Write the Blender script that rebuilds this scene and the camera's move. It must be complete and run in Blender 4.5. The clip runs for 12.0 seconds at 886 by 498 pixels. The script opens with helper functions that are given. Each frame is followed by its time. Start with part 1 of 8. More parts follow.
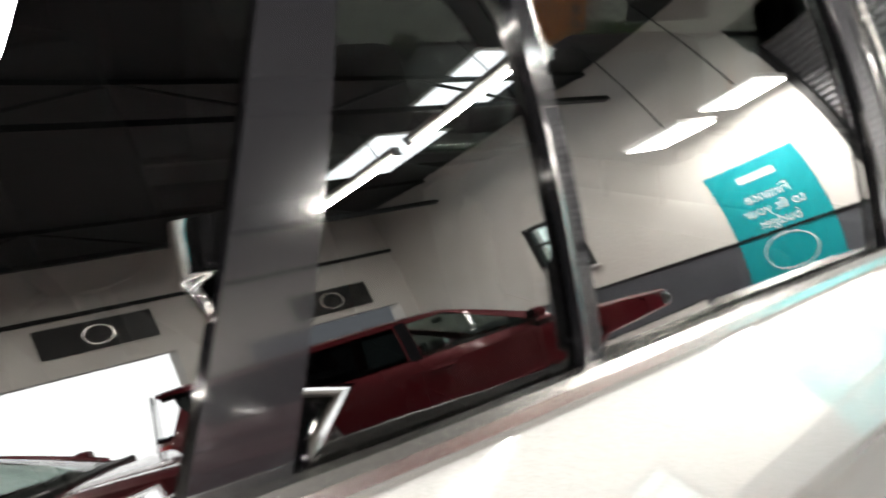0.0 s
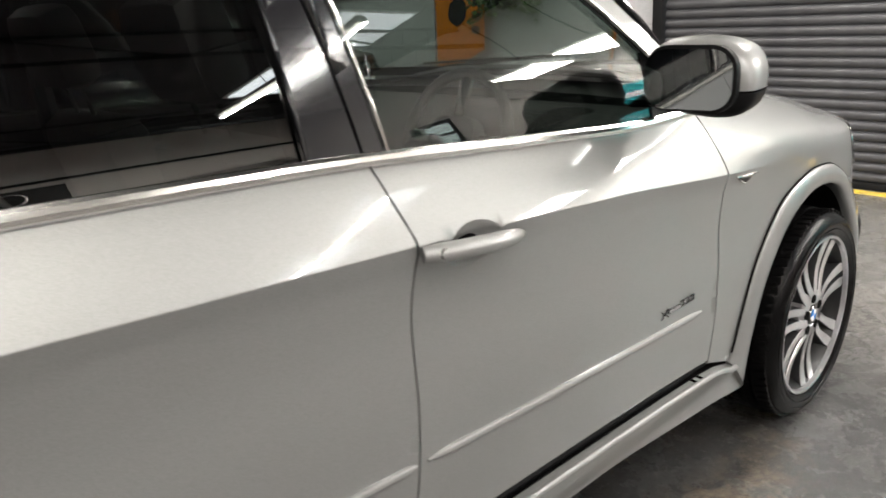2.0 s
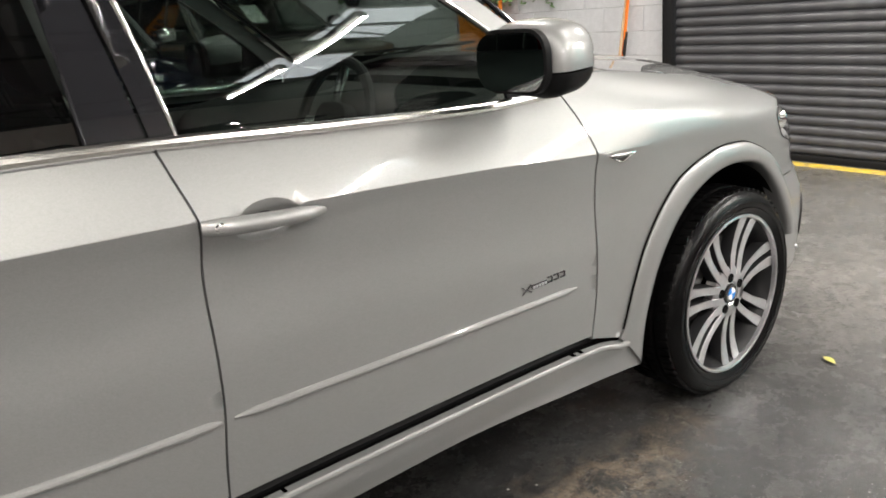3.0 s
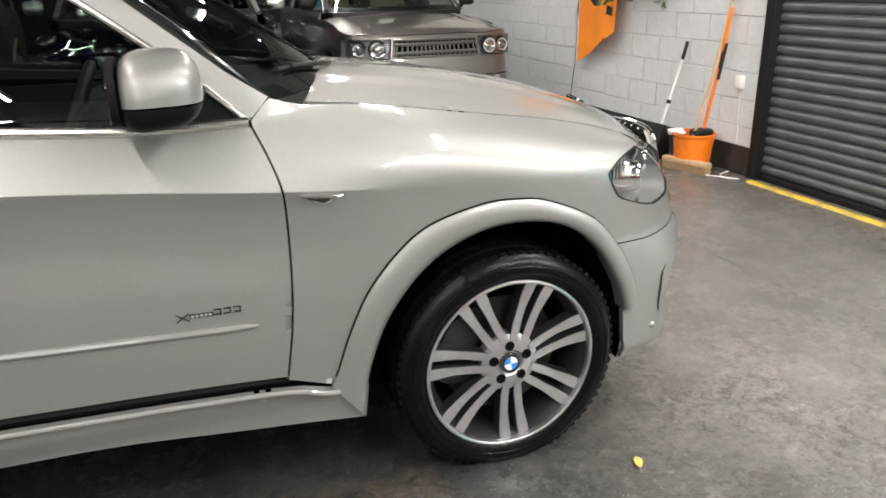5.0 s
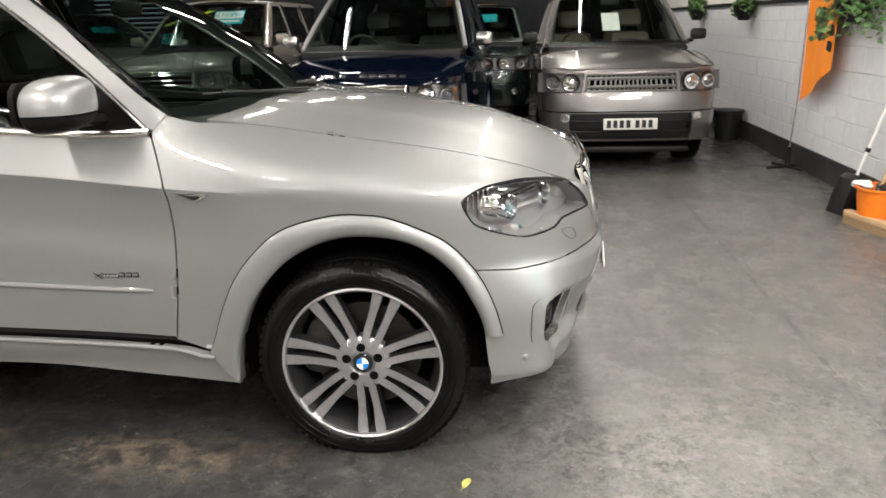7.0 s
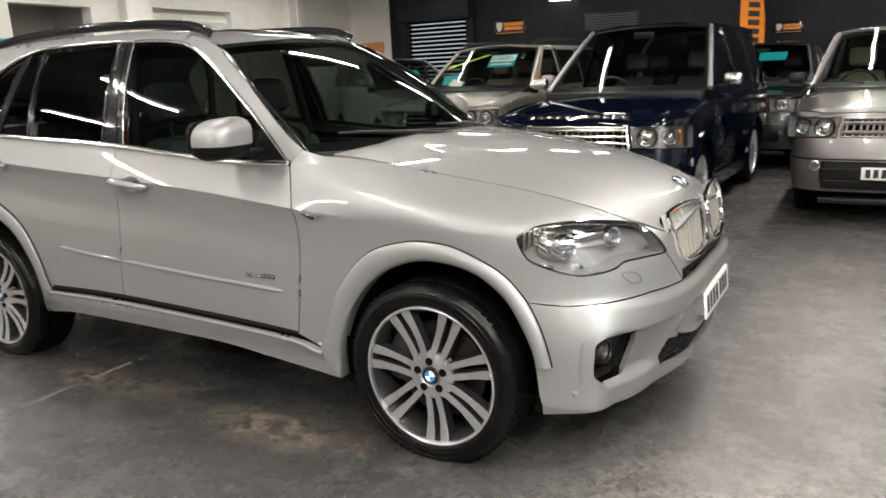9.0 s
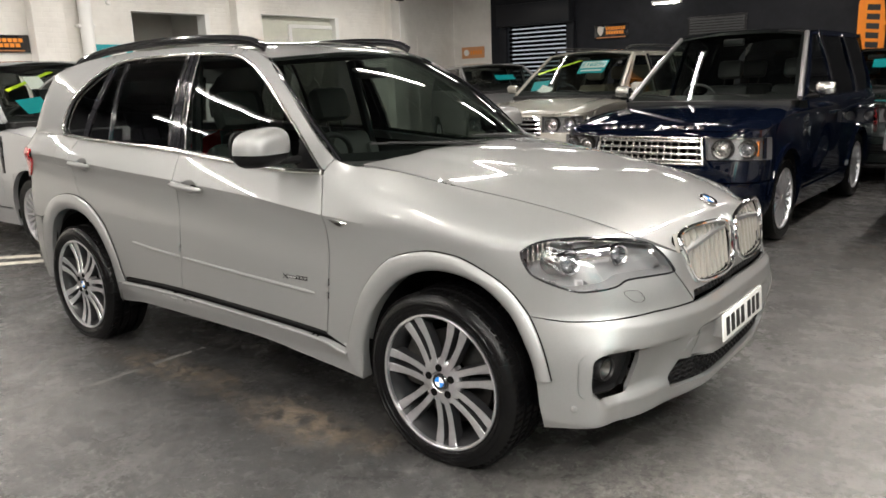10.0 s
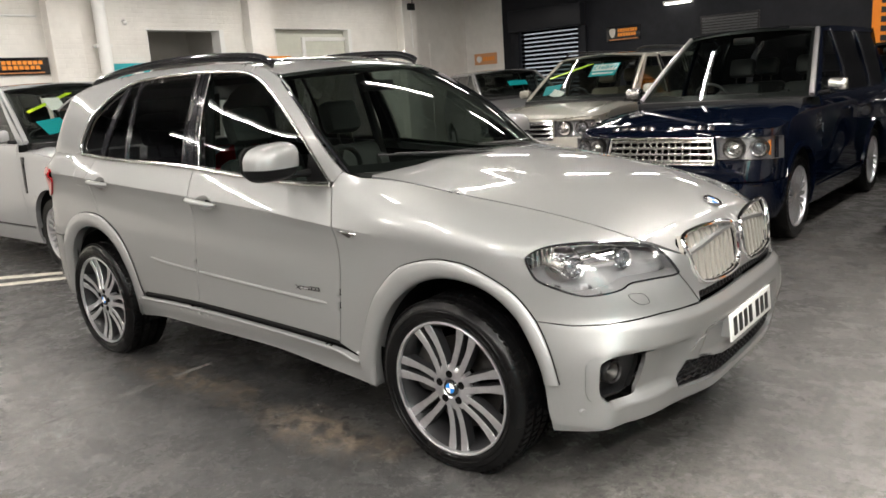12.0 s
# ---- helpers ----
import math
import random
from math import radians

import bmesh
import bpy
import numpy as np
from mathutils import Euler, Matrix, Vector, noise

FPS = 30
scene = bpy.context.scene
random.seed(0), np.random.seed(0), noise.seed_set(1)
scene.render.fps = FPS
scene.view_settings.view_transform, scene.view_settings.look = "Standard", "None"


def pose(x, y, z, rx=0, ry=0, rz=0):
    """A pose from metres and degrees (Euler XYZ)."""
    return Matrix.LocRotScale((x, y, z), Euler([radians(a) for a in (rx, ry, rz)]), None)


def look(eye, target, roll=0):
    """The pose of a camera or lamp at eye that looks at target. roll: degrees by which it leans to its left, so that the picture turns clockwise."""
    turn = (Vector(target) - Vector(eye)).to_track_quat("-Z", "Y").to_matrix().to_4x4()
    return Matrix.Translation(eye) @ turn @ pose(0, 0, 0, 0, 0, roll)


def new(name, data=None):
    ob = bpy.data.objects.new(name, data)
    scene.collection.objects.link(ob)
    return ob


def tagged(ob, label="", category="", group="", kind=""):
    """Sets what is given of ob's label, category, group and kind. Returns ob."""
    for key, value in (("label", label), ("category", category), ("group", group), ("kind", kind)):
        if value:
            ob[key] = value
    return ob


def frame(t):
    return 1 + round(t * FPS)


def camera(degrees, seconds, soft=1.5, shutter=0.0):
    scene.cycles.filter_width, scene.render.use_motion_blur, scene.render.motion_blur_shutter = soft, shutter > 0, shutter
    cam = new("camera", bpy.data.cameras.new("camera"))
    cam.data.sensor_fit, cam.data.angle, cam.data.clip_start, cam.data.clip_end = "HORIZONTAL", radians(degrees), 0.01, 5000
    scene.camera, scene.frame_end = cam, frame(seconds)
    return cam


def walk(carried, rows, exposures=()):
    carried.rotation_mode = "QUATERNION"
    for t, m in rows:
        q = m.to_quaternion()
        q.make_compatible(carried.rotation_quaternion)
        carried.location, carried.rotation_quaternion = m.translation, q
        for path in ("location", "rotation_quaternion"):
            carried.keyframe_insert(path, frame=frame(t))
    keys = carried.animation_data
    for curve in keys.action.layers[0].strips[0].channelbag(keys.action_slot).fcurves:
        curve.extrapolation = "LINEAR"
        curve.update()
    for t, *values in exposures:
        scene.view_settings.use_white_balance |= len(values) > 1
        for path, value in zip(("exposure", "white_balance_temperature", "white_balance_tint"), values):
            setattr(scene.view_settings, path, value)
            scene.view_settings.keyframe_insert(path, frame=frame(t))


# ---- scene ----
# The camera and its path
cam = camera(61.2, 12.0, soft=1.6, shutter=0.3)
PATH = [
    (0, (-0.110, -1.143, 1.501), (1.191, 0.290, 0.998), -1.25),
    (0.5, (-0.087, -1.289, 1.579), (1.411, -0.151, 0.901), 1.60),
    (1, (-0.048, -1.504, 1.550), (1.409, -0.353, 0.809), 0.81),
    (1.5, (0.085, -1.654, 1.505), (1.466, -0.349, 0.881), -3.39),
    (2, (0.312, -1.836, 1.469), (1.612, -0.448, 0.852), -3.27),
    (2.5, (0.487, -2.090, 1.457), (1.715, -0.656, 0.799), -4.22),
    (2.7, (0.538, -2.172, 1.432), (1.742, -0.702, 0.810), -5.20),
    (4.3, (1.486, -2.728, 1.509), (2.285, -1.038, 0.799), -1.53),
    (4.5, (1.628, -2.777, 1.483), (2.391, -1.064, 0.789), -0.98),
    (5, (2.007, -2.880, 1.508), (2.649, -1.109, 0.835), -1.04),
    (5.5, (2.370, -3.055, 1.531), (2.783, -1.223, 0.843), -0.77),
    (6, (2.746, -3.141, 1.491), (2.905, -1.257, 0.838), -0.13),
    (6.5, (3.153, -3.234, 1.492), (3.137, -1.327, 0.889), -0.04),
    (7, (3.487, -3.332, 1.503), (3.284, -1.428, 0.925), -1.69),
    (7.2, (3.579, -3.336, 1.485), (3.291, -1.436, 0.931), -2.06),
    (8.8, (4.326, -3.336, 1.508), (3.421, -1.613, 1.045), -2.37),
    (9, (4.385, -3.301, 1.515), (3.408, -1.617, 1.058), -2.45),
    (9.5, (4.593, -3.219, 1.543), (3.452, -1.636, 1.106), -2.07),
    (10, (4.741, -3.159, 1.554), (3.526, -1.633, 1.113), -2.15),
    (10.5, (4.776, -3.152, 1.562), (3.526, -1.655, 1.117), -3.34),
    (11, (4.786, -3.149, 1.561), (3.519, -1.665, 1.123), -3.95),
    (11.5, (4.797, -3.149, 1.563), (3.533, -1.661, 1.132), -4.02),
    (12, (4.812, -3.162, 1.569), (3.553, -1.665, 1.147), -4.02),
]
walk(cam, [(t, look(eye, target, roll)) for t, eye, target, roll in PATH], exposures=[(0, 0.45), (0.5, 0.15), (0.9, -0.12), (1.5, -0.14), (2.5, -0.08), (5.0, -0.04), (9.0, 0.0), (12.0, 0.02)])

# ---- light ----
world = bpy.data.worlds.new("world")
scene.world = world
world.use_nodes = True
world.node_tree.nodes["Background"].inputs["Color"].default_value = (0.85, 0.92, 1.0, 1)
world.node_tree.nodes["Background"].inputs["Strength"].default_value = 0.5
scene.view_settings.exposure = 0.0

TUBES = [(4.1, y, 90) for y in (-5.7, -3.95, -1.2, 1.6, 4.4, 7.4, 10.4)] + [(x, y, 90) for x in (-2.6, 0.8) for y in (-6.2, -3.2, -0.4, 2.4, 5.2, 8.0, 10.8)] + [(-5.9, y, 90) for y in (-5.0, -2.2, 0.6, 3.4, 6.2, 9.0)]   # ceiling battens: place and turn
TUBE_Z, TUBE_LONG = 3.75, 1.5


def lamp(name, size, watts, m, colour=(1, 1, 1)):
    data = bpy.data.lights.new(name, "AREA")
    data.shape, data.size, data.size_y, data.energy, data.color = "RECTANGLE", size[0], size[1], watts, colour
    ob = new(name, data)
    ob.matrix_world = m
    return tagged(ob, kind="structure")


for x, y, turn in TUBES:
    lamp("batten_light", (TUBE_LONG, 0.05), 150 if y < -5 else 70 if y < -2 and x < -2 else 108 if y < -2 else 42 if x < -5 else 60 if x > 4 and y > 1 else 38, pose(x, y, TUBE_Z - 0.075, 0, 0, turn), (1.0, 0.937, 0.867))
PANELS = [(5.55, -3.45, 2.72), (5.75, -2.75, 2.80), (5.4, -0.9, 3.5)]            # square panel lamps
for x, y, z in PANELS:
    lamp("panel_light", (0.58, 0.58), 95, pose(x, y, z - 0.02), (1.0, 0.96, 0.9))


# ---- materials ----
def node(tree, kind, **inputs):
    n = tree.nodes.new(kind)
    for key, value in inputs.items():
        n.inputs[key.replace("_", " ")].default_value = value
    return n


def surface(name, colour, rough=0.5, metal=0.0, coat=0.0, var=0.0, scale=8.0, bump=0.0, bump_scale=60.0, rough_var=0.0, second=None, amount=0.5, big=1.3, spec=0.5, alpha=1.0):
    """A material with grain at one scale and stains at another, and fine relief."""
    mat = bpy.data.materials.new(name)
    mat.use_nodes = True
    t = mat.node_tree
    b = t.nodes["Principled BSDF"]
    b.inputs["Base Color"].default_value = (*colour, 1)
    b.inputs["Roughness"].default_value, b.inputs["Metallic"].default_value = rough, metal
    b.inputs["Coat Weight"].default_value, b.inputs["Coat Roughness"].default_value = coat, 0.04
    b.inputs["Specular IOR Level"].default_value = spec
    if var or second:
        co = t.nodes.new("ShaderNodeTexCoord")
        fine, coarse = node(t, "ShaderNodeTexNoise", Scale=scale, Detail=6.0, Roughness=0.65), node(t, "ShaderNodeTexNoise", Scale=big, Detail=5.0, Roughness=0.6)
        for n in (fine, coarse):
            t.links.new(co.outputs["Object"], n.inputs["Vector"])
        ramp = t.nodes.new("ShaderNodeMapRange")
        ramp.inputs["From Min"].default_value, ramp.inputs["From Max"].default_value = 0.3, 0.7
        ramp.inputs["To Min"].default_value, ramp.inputs["To Max"].default_value = 1 - var, 1 + var
        t.links.new(fine.outputs["Fac"], ramp.inputs["Value"])
        base = t.nodes.new("ShaderNodeMix")
        base.data_type = "RGBA"
        base.inputs["A"].default_value, base.inputs["B"].default_value = (*colour, 1), (*(second or colour), 1)
        edge = t.nodes.new("ShaderNodeMapRange")
        edge.inputs["From Min"].default_value, edge.inputs["From Max"].default_value = 0.42, 0.62
        edge.inputs["To Max"].default_value = amount
        t.links.new(coarse.outputs["Fac"], edge.inputs["Value"])
        t.links.new(edge.outputs["Result"], base.inputs["Factor"])
        mul = t.nodes.new("ShaderNodeVectorMath")
        mul.operation = "SCALE"
        t.links.new(base.outputs["Result"], mul.inputs[0])
        t.links.new(ramp.outputs["Result"], mul.inputs["Scale"])
        t.links.new(mul.outputs["Vector"], b.inputs["Base Color"])
        if rough_var:
            rr = t.nodes.new("ShaderNodeMapRange")
            rr.inputs["To Min"].default_value, rr.inputs["To Max"].default_value = rough - rough_var, rough + rough_var
            t.links.new(coarse.outputs["Fac"], rr.inputs["Value"])
            t.links.new(rr.outputs["Result"], b.inputs["Roughness"])
    if bump:
        co2 = t.nodes.new("ShaderNodeTexCoord")
        grain = node(t, "ShaderNodeTexNoise", Scale=bump_scale, Detail=4.0)
        t.links.new(co2.outputs["Object"], grain.inputs["Vector"])
        bp = node(t, "ShaderNodeBump", Strength=bump, Distance=0.01)
        t.links.new(grain.outputs["Fac"], bp.inputs["Height"])
        t.links.new(bp.outputs["Normal"], b.inputs["Normal"])
    return mat


def glass(name, tint=(1, 1, 1), mix=0.85, rough=0.0, ior=1.6):
    """A thin pane: clear or tinted see-through with a mirror gloss by Fresnel."""
    mat = bpy.data.materials.new(name)
    mat.use_nodes = True
    t = mat.node_tree
    t.nodes.clear()
    out, tr = t.nodes.new("ShaderNodeOutputMaterial"), node(t, "ShaderNodeBsdfTransparent", Color=(*[c * mix for c in tint], 1))
    gl, lw, mx = node(t, "ShaderNodeBsdfGlossy", Roughness=rough), node(t, "ShaderNodeLayerWeight", Blend=0.5), t.nodes.new("ShaderNodeMixShader")
    f0 = ((ior - 1) / (ior + 1)) ** 2
    p5, fr = t.nodes.new("ShaderNodeMath"), t.nodes.new("ShaderNodeMath")
    p5.operation, fr.operation = "POWER", "MULTIPLY_ADD"
    p5.inputs[1].default_value = 5.0
    fr.inputs[1].default_value, fr.inputs[2].default_value = 1 - f0, f0
    t.links.new(lw.outputs["Facing"], p5.inputs[0])
    t.links.new(p5.outputs[0], fr.inputs[0])
    t.links.new(fr.outputs[0], mx.inputs["Fac"])
    t.links.new(tr.outputs["BSDF"], mx.inputs[1])
    t.links.new(gl.outputs["BSDF"], mx.inputs[2])
    t.links.new(mx.outputs["Shader"], out.inputs["Surface"])
    return mat


def glow(name, colour, strength):
    mat = bpy.data.materials.new(name)
    mat.use_nodes = True
    b = mat.node_tree.nodes["Principled BSDF"]
    b.inputs["Base Color"].default_value = (*colour, 1)
    b.inputs["Emission Color"].default_value, b.inputs["Emission Strength"].default_value = (*colour, 1), strength
    return mat


def paint(name, colour, flake=0.06, metal=0.7, rough=0.3, spec=0.5):
    """Metallic car lacquer: coloured flakes under a clear coat."""
    mat = surface(name, colour, rough, metal, 1.0, spec=spec)
    t = mat.node_tree
    b = t.nodes["Principled BSDF"]
    co = t.nodes.new("ShaderNodeTexCoord")
    vo = node(t, "ShaderNodeTexVoronoi", Scale=900.0)
    dirt = node(t, "ShaderNodeTexNoise", Scale=3.0, Detail=5.0)
    t.links.new(co.outputs["Object"], vo.inputs["Vector"])
    t.links.new(co.outputs["Object"], dirt.inputs["Vector"])
    sep = t.nodes.new("ShaderNodeSeparateColor")
    t.links.new(vo.outputs["Color"], sep.inputs["Color"])
    mr = t.nodes.new("ShaderNodeMapRange")
    mr.inputs["To Min"].default_value, mr.inputs["To Max"].default_value = 1 - flake, 1 + flake
    t.links.new(sep.outputs["Red"], mr.inputs["Value"])
    mul = t.nodes.new("ShaderNodeVectorMath")
    mul.operation = "SCALE"
    mul.inputs[0].default_value = colour
    t.links.new(mr.outputs["Result"], mul.inputs["Scale"])
    t.links.new(mul.outputs["Vector"], b.inputs["Base Color"])
    rr = t.nodes.new("ShaderNodeMapRange")
    rr.inputs["To Min"].default_value, rr.inputs["To Max"].default_value = rough - 0.03, rough + 0.05
    t.links.new(dirt.outputs["Fac"], rr.inputs["Value"])
    t.links.new(rr.outputs["Result"], b.inputs["Roughness"])
    return mat


SILVER = paint("silver_lacquer", (0.268, 0.269, 0.268), 0.10, 0.58, 0.47)
NAVY = paint("navy_lacquer", (0.0019, 0.0038, 0.0115), 0.25, 0.0, 0.5, 0.0)
GREIGE = paint("grey_beige_lacquer", (0.17, 0.16, 0.155), 0.05, 0.7, 0.32)
CREAM = paint("pale_gold_lacquer", (0.36, 0.345, 0.305), 0.05, 0.6, 0.38)
PALE = paint("pale_silver_lacquer", (0.46, 0.47, 0.48), 0.04, 0.55, 0.38)
SLATE = paint("slate_lacquer", (0.30, 0.295, 0.30), 0.05, 0.6, 0.35)
INK = paint("black_lacquer", (0.006, 0.0065, 0.008), 0.1, 0.0, 0.5, 0.0)
RED = paint("red_lacquer", (0.10, 0.004, 0.009), 0.1, 0.3, 0.3)
GLOSSBLACK = surface("gloss_black", (0.012, 0.012, 0.014), 0.12, coat=0.6)
BLACK = surface("black_plastic", (0.010, 0.010, 0.0105), 0.42, spec=0.3, bump=0.15, bump_scale=400, var=0.15, scale=40)
MATT = surface("matt_black_plastic", (0.006, 0.006, 0.0063), 0.5, spec=0.10, bump=0.1, bump_scale=400)
DARK = surface("dark_void", (0.003, 0.003, 0.003), 0.8, spec=0.05)
RUBBER = surface("tyre_rubber", (0.0025, 0.0025, 0.0027), 0.2, spec=0.14, var=0.3, scale=14, bump=0.12, bump_scale=220, second=(0.007, 0.0068, 0.0065), amount=0.4, big=6)
ALLOY = surface("polished_alloy", (0.56, 0.56, 0.575), 0.28, 0.9, 0.35, var=0.10, scale=60)
# grey paint of the spoke sides; barrel and gap shade is put into this colour
ALLOYGREY = surface("shaded_grey_alloy", (0.011, 0.011, 0.012), 0.4, 0.0, 0.05, spec=0.3, var=0.08, scale=30)
CHROME = surface("chrome", (0.86, 0.86, 0.86), 0.07, 1.0)
BADGE = surface("dark_chrome", (0.16, 0.16, 0.165), 0.15, 1.0)
BRIGHTALLOY = surface("bright_alloy", (0.62, 0.62, 0.64), 0.28, 0.8, 0.4, var=0.05, scale=40)
MIRROR = surface("mirror_glass", (0.42, 0.44, 0.45), 0.02, 1.0)
SATIN = surface("satin_chrome", (0.74, 0.73, 0.70), 0.2, 1.0)
BARSILVER = surface("champagne_bar_paint", (0.36, 0.345, 0.31), 0.5, 0.35, 0.0, var=0.05, scale=30)
STEEL = surface("brake_steel", (0.07, 0.067, 0.064), 0.4, 0.9, var=0.15, scale=40)
CLEAR = glass("clear_glass", (0.93, 1.0, 0.96), 0.80)
SCREEN = glass("windscreen_glass", (0.90, 1.0, 0.94), 0.50)
PRIVACY = glass("privacy_glass", (0.85, 0.9, 0.88), 0.12, ior=2.4)
TINTED = glass("tinted_glass", (0.86, 1.0, 0.94), 0.45, ior=1.75)
LENS = glass("lamp_lens", (1, 1, 1), 0.95)
LEATHER = surface("dark_leather", (0.03, 0.03, 0.031), 0.5, var=0.15, scale=30, bump=0.2, bump_scale=160)
BEIGE = surface("beige_leather", (0.30, 0.26, 0.20), 0.5, var=0.1, scale=30, bump=0.2, bump_scale=160)
DASH = surface("dashboard_vinyl", (0.014, 0.014, 0.0145), 0.6, spec=0.3, bump=0.25, bump_scale=300)
WHITEP = surface("white_plastic", (0.78, 0.78, 0.76), 0.4)
PLATEW = surface("plate_white", (0.75, 0.75, 0.72), 0.4)
PLATEB = surface("plate_black", (0.01, 0.01, 0.01), 0.5)
PROJECTOR = surface("projector_glass", (0.30, 0.31, 0.33), 0.06, 0.7, 1.0)
BLUE = surface("enamel_blue", (0.02, 0.20, 0.62), 0.2, coat=1)
LAMPGREY = surface("lamp_reflector_grey", (0.16, 0.16, 0.165), 0.35, 0.4)
ENAMELW = surface("enamel_white", (0.85, 0.85, 0.85), 0.2, coat=1)
AMBER = surface("amber_plastic", (0.7, 0.22, 0.03), 0.25, coat=1)
REDP = surface("red_lamp_plastic", (0.45, 0.01, 0.015), 0.15, coat=1)
TEAL = surface("teal_card", (0.0, 0.32, 0.36), 0.5)
ORANGE = surface("orange_card", (0.85, 0.28, 0.02), 0.5)


# ---- mesh tools ----
def part(name, bm, material, parent=None, label="", smooth=True):
    """Links a bmesh as one mesh object, under a thing or a part."""
    me = bpy.data.meshes.new(name)
    bm.to_mesh(me)
    bm.free()
    for m in material if isinstance(material, (list, tuple)) else [material]:
        me.materials.append(m)
    if smooth:
        me.shade_smooth()
        me.set_sharp_from_angle(angle=radians(35))
    ob = new(name, me)
    ob.parent = parent
    return tagged(ob, label)


def thing(name, m, label, category, group=""):
    """An Empty at a thing's base, that its parts hang from."""
    ob = new(name)
    ob.empty_display_size = 0.1
    ob.matrix_world = m
    return tagged(ob, label, category, group)


def add_box(bm, lo, hi, bevel=0.0, m=None, seg=2):
    c, s = [(a + b) / 2 for a, b in zip(lo, hi)], [b - a for a, b in zip(lo, hi)]
    made = bmesh.ops.create_cube(bm, size=1, matrix=(m or Matrix()) @ Matrix.Translation(c) @ Matrix.Diagonal((*s, 1)))["verts"]
    if bevel:
        edges = list({e for v in made for e in v.link_edges})
        bmesh.ops.bevel(bm, geom=edges, offset=bevel, segments=seg, profile=0.5, affect="EDGES")
    return bm


def box(lo, hi, bevel=0.0, m=None):
    return add_box(bmesh.new(), lo, hi, bevel, m)


def add_lathe(bm, profile, n=48, m=None, closed=False, a0=0.0, a1=2 * math.pi):
    """Turns a profile of (radius, along) round the y axis."""
    full = abs(a1 - a0 - 2 * math.pi) < 1e-6
    m = m or Matrix()
    rings = []
    for i in range(n if full else n + 1):
        a = a0 + (a1 - a0) * i / n
        rings.append([bm.verts.new(m @ Vector((r * math.cos(a), h, r * math.sin(a)))) for r, h in profile])
    for i in range(len(rings) if full else len(rings) - 1):
        p, q = rings[i], rings[(i + 1) % len(rings)]
        for j in range(len(profile) if closed else len(profile) - 1):
            k = (j + 1) % len(profile)
            quad = [p[j], q[j], q[k], p[k]]
            if len({v.co.to_tuple(6) for v in quad}) > 2:
                bm.faces.new(quad)
    return bm


def lathe(*a, **k):
    return add_lathe(bmesh.new(), *a, **k)


def add_tube(bm, pts, r, n=8, cap=True, flat=1.0):
    """A round bar along a line of points; r may be one radius or a list."""
    pts = [Vector(p) for p in pts]
    rs = r if isinstance(r, (list, tuple)) else [r] * len(pts)
    up = Vector((0, 0, 1))
    rings = []
    for i, p in enumerate(pts):
        d = (pts[min(i + 1, len(pts) - 1)] - pts[max(i - 1, 0)]).normalized()
        s = d.cross(up if abs(d.z) < 0.95 else Vector((1, 0, 0))).normalized()
        t = s.cross(d)
        rings.append([bm.verts.new(p + (s * math.cos(2 * math.pi * j / n) + t * flat * math.sin(2 * math.pi * j / n)) * rs[i]) for j in range(n)])
    for a, b in zip(rings, rings[1:]):
        for j in range(n):
            bm.faces.new((a[j], a[(j + 1) % n], b[(j + 1) % n], b[j]))
    if cap:
        bm.faces.new(rings[0]), bm.faces.new(rings[-1][::-1])
    return bm


def tube(*a, **k):
    return add_tube(bmesh.new(), *a, **k)


def add_prism(bm, poly, d0, d1, m=None, bevel=0.0):
    """A flat outline in (x, z), thick from y = d0 to d1."""
    m = m or Matrix()
    a, b = [[bm.verts.new(m @ Vector((x, d, z))) for x, z in poly] for d in (d0, d1)]
    faces = [bm.faces.new(a), bm.faces.new(b[::-1])]
    for i in range(len(poly)):
        faces.append(bm.faces.new((a[i], b[i], b[(i + 1) % len(poly)], a[(i + 1) % len(poly)])))
    bmesh.ops.recalc_face_normals(bm, faces=faces)
    if bevel:
        bmesh.ops.bevel(bm, geom=list({e for f in faces[:2] for e in f.edges}), offset=bevel, segments=2, profile=0.5, affect="EDGES")
    return bm


def prism(*a, **k):
    return add_prism(bmesh.new(), *a, **k)


def rounded(w, h, r, n=5, cx=0.0, cz=0.0):
    """The outline of a rounded rectangle."""
    out = []
    for k, (sx, sz) in enumerate(((1, 1), (-1, 1), (-1, -1), (1, -1))):
        for i in range(n + 1):
            a = math.pi / 2 * (k + i / n)
            out.append((cx + sx * (w / 2 - r) + r * math.cos(a), cz + sz * (h / 2 - r) + r * math.sin(a)))
    return out


def smooth_line(pts, n=8, closed=False):
    """Points on a smooth curve (Catmull-Rom) through the given ones."""
    p = [np.array(q, float) for q in pts]
    k = len(p)
    out = []
    for i in range(k if closed else k - 1):
        a, b, c, d = (p[(i - 1) % k], p[i], p[(i + 1) % k], p[(i + 2) % k]) if closed else (p[max(i - 1, 0)], p[i], p[i + 1], p[min(i + 2, k - 1)])
        for j in range(n):
            t = j / n
            out.append(0.5 * (2 * b + (c - a) * t + (2 * a - 5 * b + 4 * c - d) * t * t + (3 * b - a - 3 * c + d) * t**3))
    if not closed:
        out.append(p[-1])
    return [tuple(q) for q in out]


def inside(poly, x, y):
    """Which points lie in a polygon."""
    p = np.asarray(poly, float)
    hit = np.zeros(np.shape(x), bool)
    for (x0, y0), (x1, y1) in zip(p, np.roll(p, -1, 0)):
        cross = (y0 > y) != (y1 > y)
        if y0 != y1:
            hit ^= cross & (x < (x1 - x0) * (y - y0) / (y1 - y0) + x0)
    return hit


